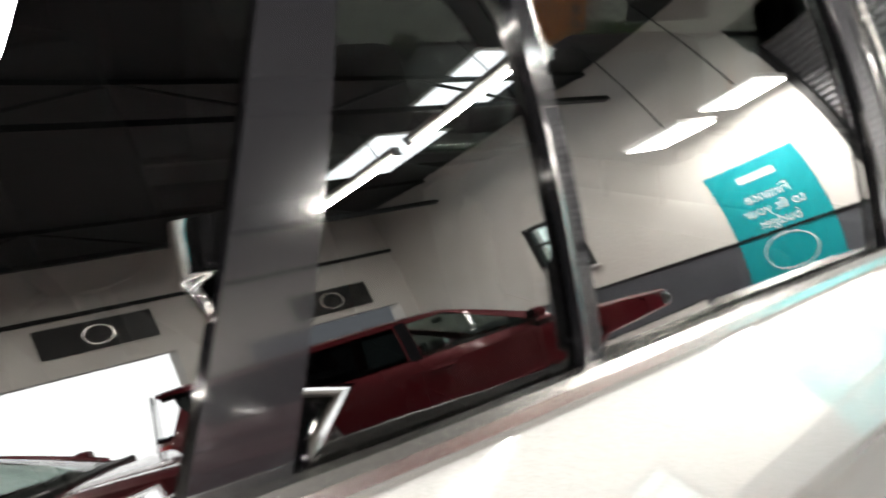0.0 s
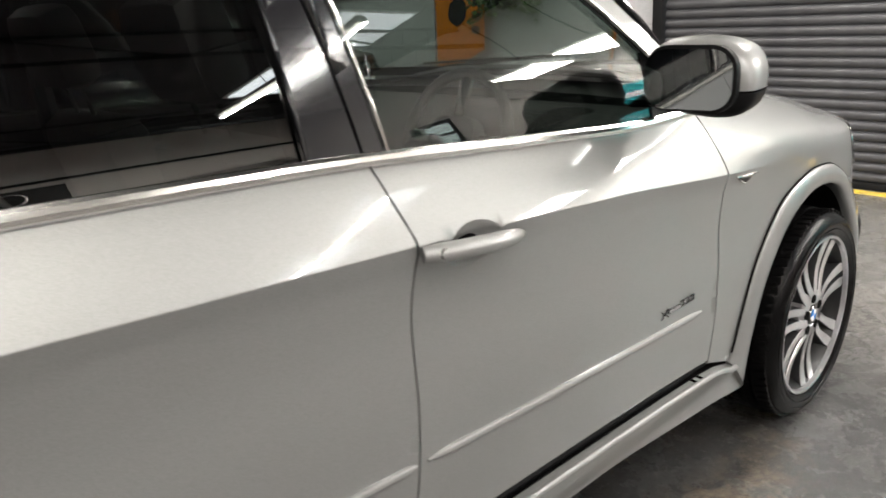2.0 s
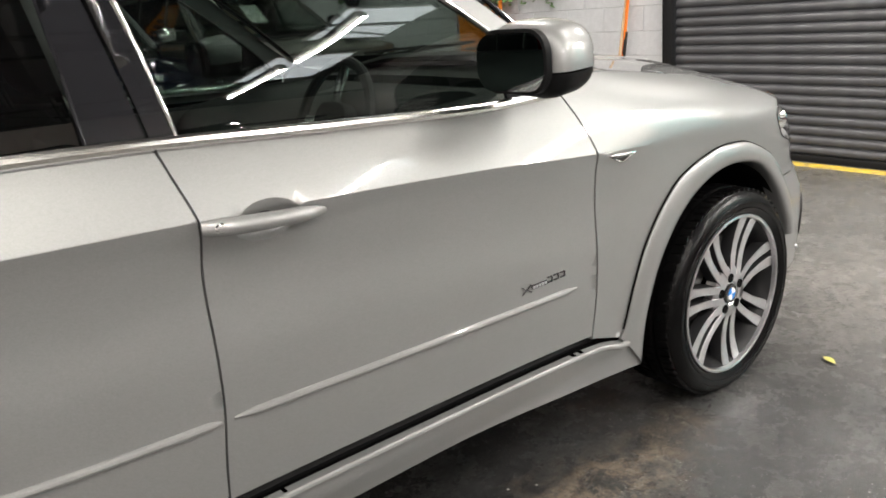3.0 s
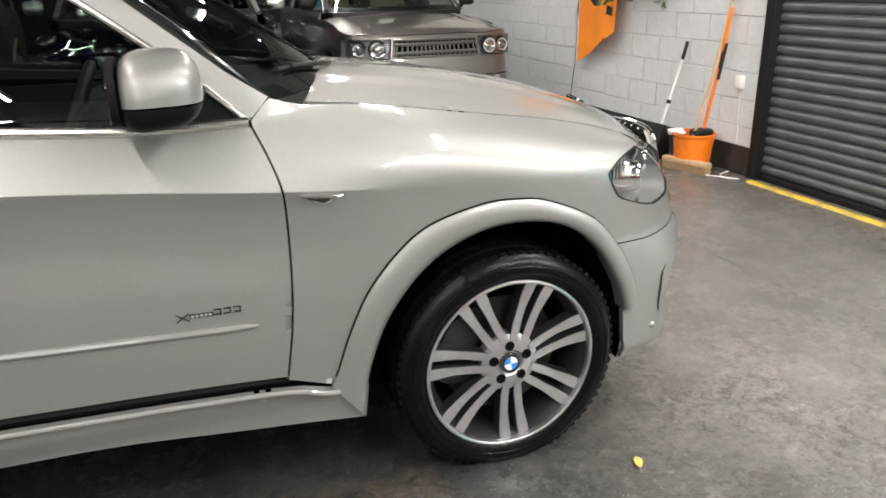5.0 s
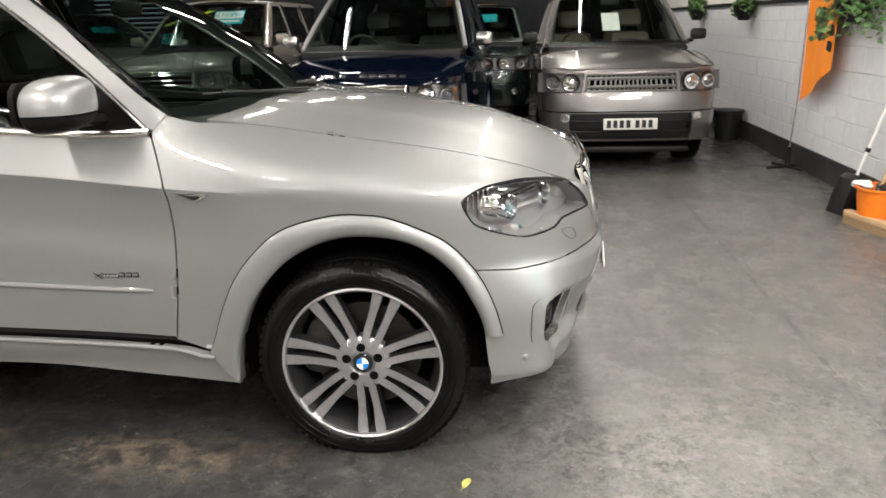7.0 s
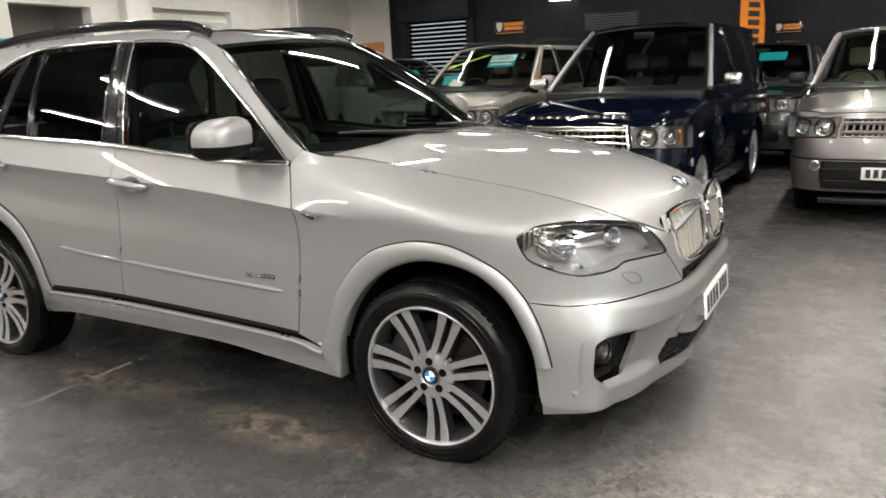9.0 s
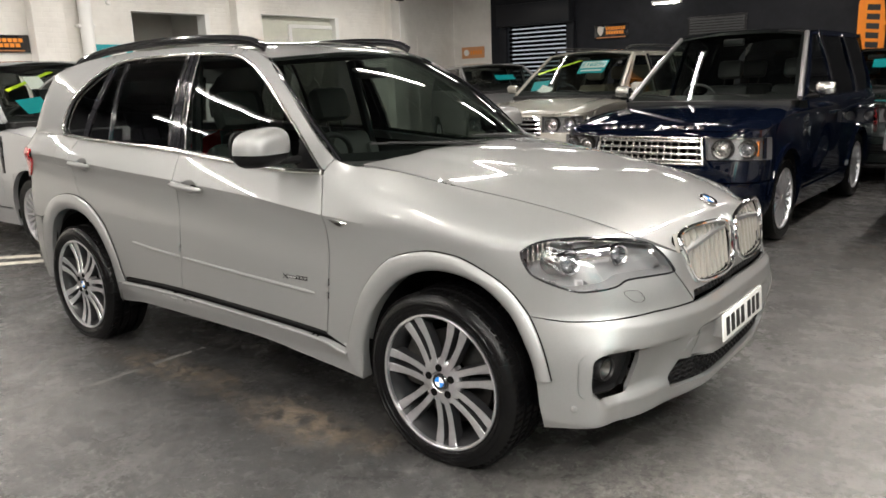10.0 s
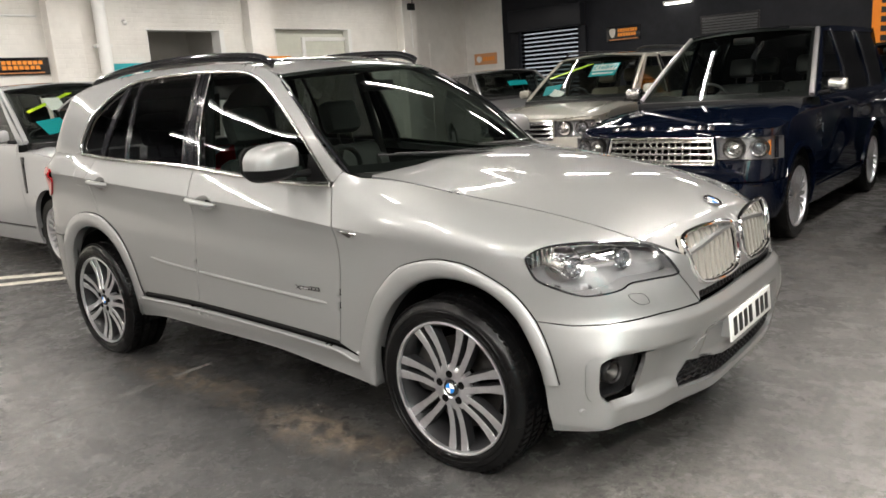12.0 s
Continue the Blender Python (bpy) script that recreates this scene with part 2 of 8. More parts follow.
def dense(poly, step):
    out = []
    for a, b in zip(poly, poly[1:] + poly[:1]):
        n = max(1, math.ceil(math.dist(a, b) / step))
        out += [(a[0] + (b[0] - a[0]) * i / n, a[1] + (b[1] - a[1]) * i / n) for i in range(n)]
    return out


def shrink(poly, d):
    """The outline drawn in by d."""
    p = np.asarray(poly, float)
    area = np.sum(p[:, 0] * np.roll(p[:, 1], -1) - np.roll(p[:, 0], -1) * p[:, 1])
    e = np.roll(p, -1, 0) - p
    e /= np.maximum(np.linalg.norm(e, axis=1, keepdims=True), 1e-9)
    nrm = np.stack([-e[:, 1], e[:, 0]], 1) * np.sign(area)
    both = nrm + np.roll(nrm, 1, 0)
    both /= np.maximum((both * both).sum(1, keepdims=True) / 2, 0.5)
    return [tuple(q) for q in p + both * d]


def panel(name, poly, skin, material, parent, label="", step=0.03, gap=0.0017, lip=0.014, holes=(), out=0.0, flip=False, grid=None, lines=()):
    """A pressed panel: an outline in the skin's own two coordinates, filled with a fine net that lies on the skin, with its rim turned in."""
    from mathutils.geometry import delaunay_2d_cdt
    poly = dense(shrink(poly, gap), step * 0.7)
    holes = [dense(h, step * 0.5) for h in holes]
    gx, gy = grid or (step, step)
    arr = np.array(poly)
    xs, ys = np.arange(arr[:, 0].min(), arr[:, 0].max(), gx), np.arange(arr[:, 1].min(), arr[:, 1].max(), gy)
    X, Y = [q.ravel() for q in np.meshgrid(xs, ys)]
    ok = inside(poly, X, Y)
    rims = np.concatenate([arr] + [np.array(h) for h in holes])
    for h in holes:
        ok &= ~inside(h, X, Y)
    X, Y = X[ok], Y[ok]
    fold = []
    for ln in lines:
        a = np.array(ln)
        good = inside(shrink(poly, 0.003), a[:, 0], a[:, 1])
        for h in holes:
            good &= ~inside(shrink(h, -0.003), a[:, 0], a[:, 1])
        fold.append((a, good))
        rims = np.concatenate([rims, a[good]])
    near = np.array([(np.hypot(rims[:, 0] - a, rims[:, 1] - b)).min() > 0.45 * min(gx, gy) for a, b in zip(X, Y)], bool) if len(X) else np.zeros(0, bool)
    pts = [Vector(q) for q in poly]
    edges = [(i, (i + 1) % len(poly)) for i in range(len(poly))]
    for h in holes:
        k = len(pts)
        pts += [Vector(q) for q in h]
        edges += [(k + i, k + (i + 1) % len(h)) for i in range(len(h))]
    for a, good in fold:
        last = None
        for q, g in zip(a, good):
            if g:
                pts.append(Vector(q))
                if last is not None:
                    edges.append((last, len(pts) - 1))
                last = len(pts) - 1
            else:
                last = None
    pts += [Vector((a, b)) for a, b in zip(X[near], Y[near])]
    co, ed, fa, *_ = delaunay_2d_cdt(pts, edges, [], 0, 1e-6)
    U, V = np.array([c.x for c in co]), np.array([c.y for c in co])
    e = 1e-3
    P = skin(U, V)
    N = np.cross(skin(U + e, V) - skin(U - e, V), skin(U, V + e) - skin(U, V - e))
    N /= np.maximum(np.linalg.norm(N, axis=1, keepdims=True), 1e-12)
    if flip:
        N = -N
    P = P + N * out
    F = np.array(fa)
    cu, cv = U[F].mean(1), V[F].mean(1)
    keep = inside(poly, cu, cv)
    for h in holes:
        keep &= ~inside(h, cu, cv)
    F = F[keep]
    tri = np.cross(P[F[:, 1]] - P[F[:, 0]], P[F[:, 2]] - P[F[:, 0]])
    turn = (tri * N[F[:, 0]]).sum(1) < 0
    F[turn] = F[turn][:, ::-1]
    # open rim edges
    count = {}
    for f in F:
        for a, b in ((f[0], f[1]), (f[1], f[2]), (f[2], f[0])):
            count[(a, b)] = True
    rim = [(a, b) for a, b in count if (b, a) not in count]
    verts, faces = [tuple(p) for p in P], [tuple(int(i) for i in f) for f in F]
    idx = {}
    for a, b in rim:
        for i in (a, b):
            if i not in idx:
                idx[i] = len(verts)
                verts.append(tuple(P[i] - N[i] * lip))
        faces.append((int(b), int(a), idx[a], idx[b]))
    me = bpy.data.meshes.new(name)
    me.from_pydata(verts, [], faces)
    me.materials.append(material)
    me.shade_smooth()
    normals = []
    nt = len(F)
    for p in me.polygons:
        for vi in p.vertices:
            normals.append(tuple(N[vi]) if p.index < nt else tuple(p.normal))
    me.normals_split_custom_set(normals)
    ob = new(name, me)
    ob.parent = parent
    return tagged(ob, label)


# ---- the hall ----
FLOOR = bpy.data.materials.new("worn_concrete")
FLOOR.use_nodes = True


def build_floor_material(mat):
    t = mat.node_tree
    b = t.nodes["Principled BSDF"]
    geo = t.nodes.new("ShaderNodeNewGeometry")

    def noise_at(scale, detail=6.0, rough=0.6, distort=0.0):
        n = node(t, "ShaderNodeTexNoise", Scale=scale, Detail=detail, Roughness=rough, Distortion=distort)
        t.links.new(geo.outputs["Position"], n.inputs["Vector"])
        return n.outputs["Fac"]

    def span(v, a, b_, lo=0.0, hi=1.0):
        r = t.nodes.new("ShaderNodeMapRange")
        for k, x in (("From Min", a), ("From Max", b_), ("To Min", lo), ("To Max", hi)):
            r.inputs[k].default_value = x
        t.links.new(v, r.inputs["Value"])
        return r.outputs["Result"]

    def mix(a, b_, f):
        m = t.nodes.new("ShaderNodeMix")
        m.data_type = "RGBA"
        for k, v in (("A", a), ("B", b_)):
            if isinstance(v, tuple):
                m.inputs[k].default_value = (*v, 1)
            else:
                t.links.new(v, m.inputs[k])
        t.links.new(f, m.inputs["Factor"])
        return m.outputs["Result"]

    def times(a, b_):
        m = t.nodes.new("ShaderNodeMath")
        m.operation = "MULTIPLY"
        t.links.new(a, m.inputs[0])
        t.links.new(b_, m.inputs[1])
        return m.outputs["Value"]

    def flakes(scale, share, size):
        """Scattered round chips: a share of the cells of a net, each with a dot of its own size."""
        vo = node(t, "ShaderNodeTexVoronoi", Scale=scale)
        t.links.new(geo.outputs["Position"], vo.inputs["Vector"])
        sep = t.nodes.new("ShaderNodeSeparateColor")
        t.links.new(vo.outputs["Color"], sep.inputs["Color"])
        return times(span(sep.outputs["Red"], 1 - share, 1 - share * 0.8), span(vo.outputs["Distance"], size * 0.6, size, 1.0, 0.0))

    def blot(x, y, rx, ry, lo, hi):
        """A ragged-edged blot at a place on the floor, for stains and for painted sheen and shade."""
        m = node(t, "ShaderNodeMapping")
        m.inputs["Location"].default_value, m.inputs["Scale"].default_value = (-x / rx, -y / ry, 0), (1 / rx, 1 / ry, 0)
        t.links.new(geo.outputs["Position"], m.inputs["Vector"])
        ln = t.nodes.new("ShaderNodeVectorMath")
        ln.operation = "LENGTH"
        t.links.new(m.outputs["Vector"], ln.inputs[0])
        ad = t.nodes.new("ShaderNodeMath")
        ad.operation = "MULTIPLY_ADD"
        t.links.new(noise_at(3.2, 10, 0.78), ad.inputs[0])
        ad.inputs[1].default_value = 1.9
        t.links.new(ln.outputs["Value"], ad.inputs[2])
        return span(ad.outputs["Value"], lo, hi, 1.0, 0.0)

    wear = span(noise_at(0.55, 8, 0.66), 0.40, 0.62)
    patch = span(noise_at(1.9, 12, 0.80, 0.4), 0.47, 0.58)
    fine = span(noise_at(16, 10, 0.82), 0.44, 0.58)
    worn = span(noise_at(1.3, 8, 0.7), 0.42, 0.60)
    rust = span(noise_at(1.1, 9, 0.72, 0.4), 0.56, 0.66)
    col = mix((0.012, 0.012, 0.0125), (0.040, 0.039, 0.038), wear)
    col = mix(col, (0.095, 0.092, 0.088), times(patch, fine))
    col = mix(col, (0.15, 0.095, 0.055), times(rust, span(noise_at(5, 8, 0.7), 0.45, 0.6, 0, 0.6)))
    # pale stretch by the shutter: the floor's sheen painted into its colour
    pale_sheen = blot(4.9, 0.6, 1.5, 5.0, 1.4, 2.4)
    col = mix(col, (0.205, 0.197, 0.185), times(pale_sheen, span(noise_at(3.4, 12, 0.80, 0.4), 0.40, 0.62, 0.60, 0.9)))
    # brighter pool of the same sheen ahead of the bumper, also painted in
    col = mix(col, (0.23, 0.215, 0.20), times(blot(3.95, -0.75, 0.85, 0.75, 1.2, 2.0), span(noise_at(7, 12, 0.84, 0.5), 0.42, 0.56, 0.15, 0.95)))
    # dark bay: oil stains with the car's shade painted in; dusty brown patches along the flank
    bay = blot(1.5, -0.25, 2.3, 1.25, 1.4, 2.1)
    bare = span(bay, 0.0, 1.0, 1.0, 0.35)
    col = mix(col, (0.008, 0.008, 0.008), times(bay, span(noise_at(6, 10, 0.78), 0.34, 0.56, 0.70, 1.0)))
    col = mix(col, (0.17, 0.132, 0.095), times(blot(2.15, -1.02, 0.75, 0.24, 1.25, 1.75), span(noise_at(11, 12, 0.84, 0.4), 0.46, 0.52, 0.0, 0.85)))
    col = mix(col, (0.14, 0.108, 0.075), times(blot(1.0, -0.98, 0.9, 0.20, 1.3, 1.75), span(noise_at(14, 12, 0.84, 0.4), 0.48, 0.53, 0.0, 0.8)))
    # paler concrete beside the bay, with the white wall's sheen painted in
    col = mix(col, (0.16, 0.155, 0.148), times(blot(0.1, -1.95, 1.7, 0.75, 1.3, 2.1), span(noise_at(6, 12, 0.8, 0.3), 0.40, 0.58, 0.35, 0.95)))
    # scabs, pits, scrapes and chips
    col = mix(col, (0.014, 0.014, 0.014), times(times(span(noise_at(26, 12, 0.86, 0.3), 0.50, 0.54), span(pale_sheen, 0.0, 1.0, 1.0, 0.7)), span(noise_at(1.4, 6, 0.6), 0.38, 0.62, 0.45, 1.0)))
    col = mix(col, (0.11, 0.106, 0.10), times(times(span(noise_at(38, 12, 0.88, 0.3), 0.54, 0.58), bare), span(noise_at(1.7, 6, 0.6), 0.40, 0.60, 0.10, 0.9)))
    col = mix(col, (0.22, 0.21, 0.195), times(span(noise_at(9, 12, 0.85, 1.6), 0.575, 0.60), times(worn, span(noise_at(60, 8, 0.8), 0.42, 0.58))))
    col = mix(col, (0.40, 0.385, 0.36), times(times(flakes(46, 0.10, 0.20), bare), span(noise_at(1.3, 8, 0.7), 0.40, 0.58, 0.12, 1.0)))
    col = mix(col, (0.34, 0.33, 0.31), times(times(flakes(105, 0.20, 0.30), bare), span(noise_at(2.3, 6, 0.7), 0.40, 0.56, 0.30, 1.0)))
    col = mix(col, (0.55, 0.53, 0.50), flakes(13, 0.035, 0.075))
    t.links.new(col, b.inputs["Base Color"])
    t.links.new(span(noise_at(2.6, 10, 0.72), 0.38, 0.62, 0.40, 0.68), b.inputs["Roughness"])
    b.inputs["Specular IOR Level"].default_value = 0.4
    b.inputs["Coat IOR"].default_value = 1.75
    t.links.new(times(span(noise_at(3.4, 10, 0.75, 0.3), 0.40, 0.60, 0.50, 1.0), span(noise_at(24, 12, 0.86, 0.3), 0.45, 0.53, 0.45, 1.0)), b.inputs["Coat Weight"])
    t.links.new(span(noise_at(4.2, 10, 0.75), 0.34, 0.66, 0.15, 0.38), b.inputs["Coat Roughness"])
    bp = node(t, "ShaderNodeBump", Strength=0.8, Distance=0.01)
    t.links.new(noise_at(40, 10, 0.8), bp.inputs["Height"])
    t.links.new(bp.outputs["Normal"], b.inputs["Normal"])
    rough = node(t, "ShaderNodeBump", Strength=0.42, Distance=0.004)
    t.links.new(noise_at(48, 12, 0.88, 0.2), rough.inputs["Height"])
    t.links.new(rough.outputs["Normal"], b.inputs["Coat Normal"])


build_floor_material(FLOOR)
WEST, NORTH, EAST, SOUTH, HIGH = -7.5, 13.0, 6.3, -8.6, 4.3
WALLW = surface("white_painted_brick", (0.78, 0.76, 0.72), 0.6, var=0.05, scale=5, bump=0.25, bump_scale=30, second=(0.66, 0.63, 0.58), amount=0.5, big=0.8)
WALLK = surface("charcoal_paint", (0.011, 0.012, 0.016), 0.55, spec=0.2, var=0.2, scale=6, bump=0.2, bump_scale=50, second=(0.02, 0.021, 0.025), amount=0.5)
WALLG = surface("grey_block_paint", (0.64, 0.65, 0.67), 0.55, var=0.07, scale=18, bump=0.6, bump_scale=60, second=(0.55, 0.56, 0.58), amount=0.6, big=1.1)
DADO = surface("grey_dado_paint", (0.09, 0.095, 0.11), 0.5, var=0.08, scale=6, bump=0.15)
JOINT = surface("block_joint", (0.56, 0.565, 0.58), 0.8, var=0.1, scale=30, bump=0.3)
SKIRT = surface("black_skirting_paint", (0.02, 0.02, 0.021), 0.5, var=0.3, scale=12, bump=0.3, second=(0.06, 0.058, 0.055), amount=0.4, big=4)
SLAT = surface("shutter_slat_paint", (0.085, 0.085, 0.092), 0.38, 0.3, var=0.12, scale=10, bump=0.05, second=(0.14, 0.14, 0.145), amount=0.5, big=2)
SLATK = surface("black_slat_paint", (0.005, 0.005, 0.006), 0.7, spec=0.02, var=0.1, scale=10)
ROOFM = surface("dark_roof_sheet", (0.035, 0.036, 0.04), 0.7, var=0.1, scale=4)
YELLOW = surface("yellow_rubber", (0.62, 0.42, 0.03), 0.5, var=0.2, scale=25, second=(0.25, 0.2, 0.08), amount=0.7, big=6)


def brick_relief(mat, deep=0.5):
    """Courses of painted brick, 225 x 75 mm, as relief under the paint."""
    t = mat.node_tree
    b = t.nodes["Principled BSDF"]
    geo, sep, add, com = [t.nodes.new("ShaderNode" + k) for k in ("NewGeometry", "SeparateXYZ", "Math", "CombineXYZ")]
    t.links.new(geo.outputs["Position"], sep.inputs[0])
    t.links.new(sep.outputs["X"], add.inputs[0])
    t.links.new(sep.outputs["Y"], add.inputs[1])
    t.links.new(add.outputs[0], com.inputs["X"])
    t.links.new(sep.outputs["Z"], com.inputs["Y"])
    br = node(t, "ShaderNodeTexBrick", Scale=1.0, Mortar_Size=0.006, Mortar_Smooth=0.4, Brick_Width=0.225, Row_Height=0.075, Color1=(1, 1, 1, 1), Color2=(0.8, 0.8, 0.8, 1), Mortar=(0, 0, 0, 1))
    t.links.new(com.outputs[0], br.inputs["Vector"])
    bp = node(t, "ShaderNodeBump", Strength=deep, Distance=0.012)
    t.links.new(br.outputs["Color"], bp.inputs["Height"])
    old = b.inputs["Normal"].links
    if old:
        t.links.new(old[0].from_socket, bp.inputs["Normal"])
    t.links.new(bp.outputs["Normal"], b.inputs["Normal"])


brick_relief(WALLW)


def structure(name, bm, material, label, smooth=False):
    return tagged(part(name, bm, material, None, label, smooth), label, kind="structure")

DARK_JOINT = surface("joint_crack", (0.075, 0.073, 0.07), 0.9, var=0.4, scale=20)


def floor():
    bm = bmesh.new()
    add_box(bm, (WEST - 1.5, SOUTH - 0.3, -0.2), (EAST + 0.3, NORTH + 0.3, 0))
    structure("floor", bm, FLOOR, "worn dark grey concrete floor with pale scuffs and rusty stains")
    # sawn joints with pale filler
    for k, (p, q) in enumerate((((4.80, -5.5), (4.89, 5.2)), ((0.80, -5.0), (0.88, 3.0)), ((-3.2, -5.0), (-3.12, 3.0)))):
        v = Vector((q[0] - p[0], q[1] - p[1], 0))
        m = Matrix.Translation((*p, 0.001)) @ Matrix.Rotation(math.atan2(v.y, v.x), 4, "Z")
        b2 = bmesh.new()
        random.seed(k)
        n = int(v.length / 0.05)
        side = [[b2.verts.new(m @ Vector((i * v.length / n, s * (0.010 + 0.012 * random.random()), 0.0005))) for i in range(n + 1)] for s in (-1, 1)]
        for i in range(n):
            if random.random() < 0.72:
                b2.faces.new((side[0][i], side[0][i + 1], side[1][i + 1], side[1][i]))
        structure("trim", b2, surface("joint_filler", (0.13, 0.126, 0.118), 0.7, var=0.35, scale=30, second=(0.05, 0.05, 0.05), amount=0.8, big=5), "pale crumbling filler along a sawn floor joint")
        b3 = bmesh.new()
        off = [0.004 * math.sin(i * 0.7) + 0.004 * random.random() for i in range(n + 1)]
        edge = [[b3.verts.new(m @ Vector((i * v.length / n, off[i] + s * (0.0010 + 0.0022 * random.random()), 0.001))) for i in range(n + 1)] for s in (-1, 1)]
        for i in range(n):
            if random.random() < 0.12:
                continue
            b3.faces.new((edge[0][i], edge[0][i + 1], edge[1][i + 1], edge[1][i]))
        structure("trim", b3, DARK_JOINT, "dark crack along a sawn floor joint")


floor()


def wall_with_openings(axis, at, thick, a0, a1, z1, openings):
    """Boxes for a wall along x or y, with openings (from, to, low, high) that go through it."""
    bm = bmesh.new()

    def slab(a, b, lo, hi):
        if b - a > 1e-4 and hi - lo > 1e-4:
            p, q = ((at, a, lo), (at + thick, b, hi)) if axis == "y" else ((a, at, lo), (b, at + thick, hi))
            add_box(bm, [min(i, j) for i, j in zip(p, q)], [max(i, j) for i, j in zip(p, q)])

    cur = a0
    for o0, o1, lo, hi in sorted(openings):
        slab(cur, o0, 0, z1)
        slab(o0, o1, 0, lo)
        slab(o0, o1, hi, z1)
        cur = o1
    slab(cur, a1, 0, z1)
    return bm


W_OPEN = [(4.0, 5.56, 0.0, 2.89), (6.76, 8.86, 0.0, 2.95)]
structure("wall_west", wall_with_openings("y", WEST, -0.25, -2.2, NORTH, HIGH, W_OPEN), WALLW, "white painted brick wall with pilasters and two wide openings")
structure("wall_west_lower", box((WEST - 0.25, SOUTH, 0), (WEST, -2.2, 2.3)), WALLW, "white painted lower wall of the side bay")
# out of view; added dark so the silver car's glass and flank reflect less
structure("wall_west_upper", box((WEST - 0.25, SOUTH, 2.3), (WEST, -2.2, HIGH)), WALLK, "unseen upper wall of the side bay, kept dark for the reflections")
structure("wall_north", wall_with_openings("x", NORTH, 0.25, -6.32, EAST + 0.25, HIGH, [(-5.85, -4.1, 0.0, 2.9)]), WALLK, "charcoal painted rear wall of the hall")
structure("wall_north_return", box((WEST - 0.25, NORTH, 0), (-6.32, NORTH + 0.25, HIGH)), WALLW, "white painted brick return of the rear wall")
S0, S1 = -2.5, 1.68
WALL_EAST = structure("wall_east", wall_with_openings("y", EAST, 0.25, 1.68, NORTH, HIGH, []), JOINT, "grey painted block wall")
WIN = (-6.2, -5.45, 1.62, 2.6)
structure("wall_east_entrance", wall_with_openings("y", EAST, 0.25, SOUTH, S1, HIGH, [(S0, S1, 0.0, 3.3), WIN]), WALLW, "white upper wall beside the roller shutter")
S_OPEN = [(-0.4, 3.05, 0.0, 2.45), (3.85, 6.05, 0.0, 2.25)]
structure("wall_south", wall_with_openings("x", SOUTH, -0.25, WEST - 0.25, EAST + 0.25, HIGH, S_OPEN), WALLW, "white painted wall behind the parked red cars")
structure("ceiling", box((WEST - 0.3, SOUTH - 0.3, HIGH), (EAST + 0.3, NORTH + 0.3, HIGH + 0.2)), ROOFM, "dark sheeted ceiling of the hall")
# rooms behind the openings of the west wall, closed
b = bmesh.new()
for y0, y1 in ((3.9, 5.6), (6.6, 9.0)):
    add_box(b, (WEST - 1.4, y0, 0), (WEST - 1.3, y1, 3.2))
    for y in (y0 - 0.1, y1):
        add_box(b, (WEST - 1.3, y, 0), (WEST - 0.25, y + 0.1, 3.2))
    add_box(b, (WEST - 1.3, y0, 3.1), (WEST - 0.25, y1, 3.2))
structure("wall_back_rooms", b, surface("grey_room_paint", (0.42, 0.41, 0.38), 0.7, var=0.06, scale=4), "dim grey walls of the rooms behind the openings")
# dado on the south-east walls, and black skirting along the blocks
structure("trim", box((EAST - 0.012, SOUTH, 0), (EAST, S0 - 0.1, 1.2)), DADO, "dark grey painted lower wall")
for a, b in ((WEST, -0.4), (3.05, 3.85), (6.05, EAST - 0.012)):
    structure("trim", box((a, SOUTH, 0), (b, SOUTH + 0.012, 1.2)), DADO, "dark grey painted lower wall")
structure("yard", box((WEST - 1.5, SOUTH - 9.3, -0.2), (EAST + 1.5, SOUTH - 0.3, -0.004)), surface("yard_concrete", (0.42, 0.40, 0.36), 0.8, var=0.15, scale=6, bump=0.2), "pale concrete yard outside the wide doorways")
structure("backdrop", box((WEST - 1.5, SOUTH - 9.5, -0.2), (EAST + 1.5, SOUTH - 9.3, 6.0)), glow("overcast_distance", (0.95, 0.96, 0.95), 6.0), "pale overcast daylight outside the doorways")
structure("trim", box((EAST - 0.03, SOUTH, 1.2), (EAST, S0 - 0.1, 1.24), 0.005), BLACK, "narrow black rail on the dado")
structure("trim", box((WEST, SOUTH + 0.002, 3.35), (EAST, SOUTH + 0.05, 3.42), 0.005), BLACK, "black conduit along the white wall")


def pilaster(y, w):
    bm = bmesh.new()
    add_box(bm, (WEST, y - w / 2, 0), (WEST + 0.22, y + w / 2, HIGH), 0.006)
    structure("trim", bm, WALLW, "white painted brick pilaster")


for y, w in ((2.53, 0.48), (6.28, 0.52), (10.6, 0.5), (-1.6, 0.42)):
    pilaster(y, w)


def door_lining(y0, y1, z):
    bm = bmesh.new()
    for a, b_ in ((y0, y0 + 0.015), (y1 - 0.10, y1)):
        add_box(bm, (WEST - 0.25, a, 0), (WEST + 0.004, b_, z), 0.004)
    add_box(bm, (WEST - 0.25, y0 + 0.015, z - 0.02), (WEST + 0.004, y1 - 0.10, z), 0.004)
    structure("trim", bm, WHITEP, "white lining of a wall opening")


for y0, y1, _, z in W_OPEN:
    door_lining(y0, y1, z)
# pale door leaf in the second opening, and flush panels on the wall
PALEDOOR = surface("pale_door_paint", (0.60, 0.61, 0.53), 0.5, var=0.05, scale=6)
# stands in for the room's bright far wall, added shallow so hall light reaches it
structure("wall_recess", box((WEST - 0.24, 6.775, 0), (WEST - 0.16, 8.76, 2.93)), PALEDOOR, "pale green-grey room wall brought forward in a wide opening to catch the light")
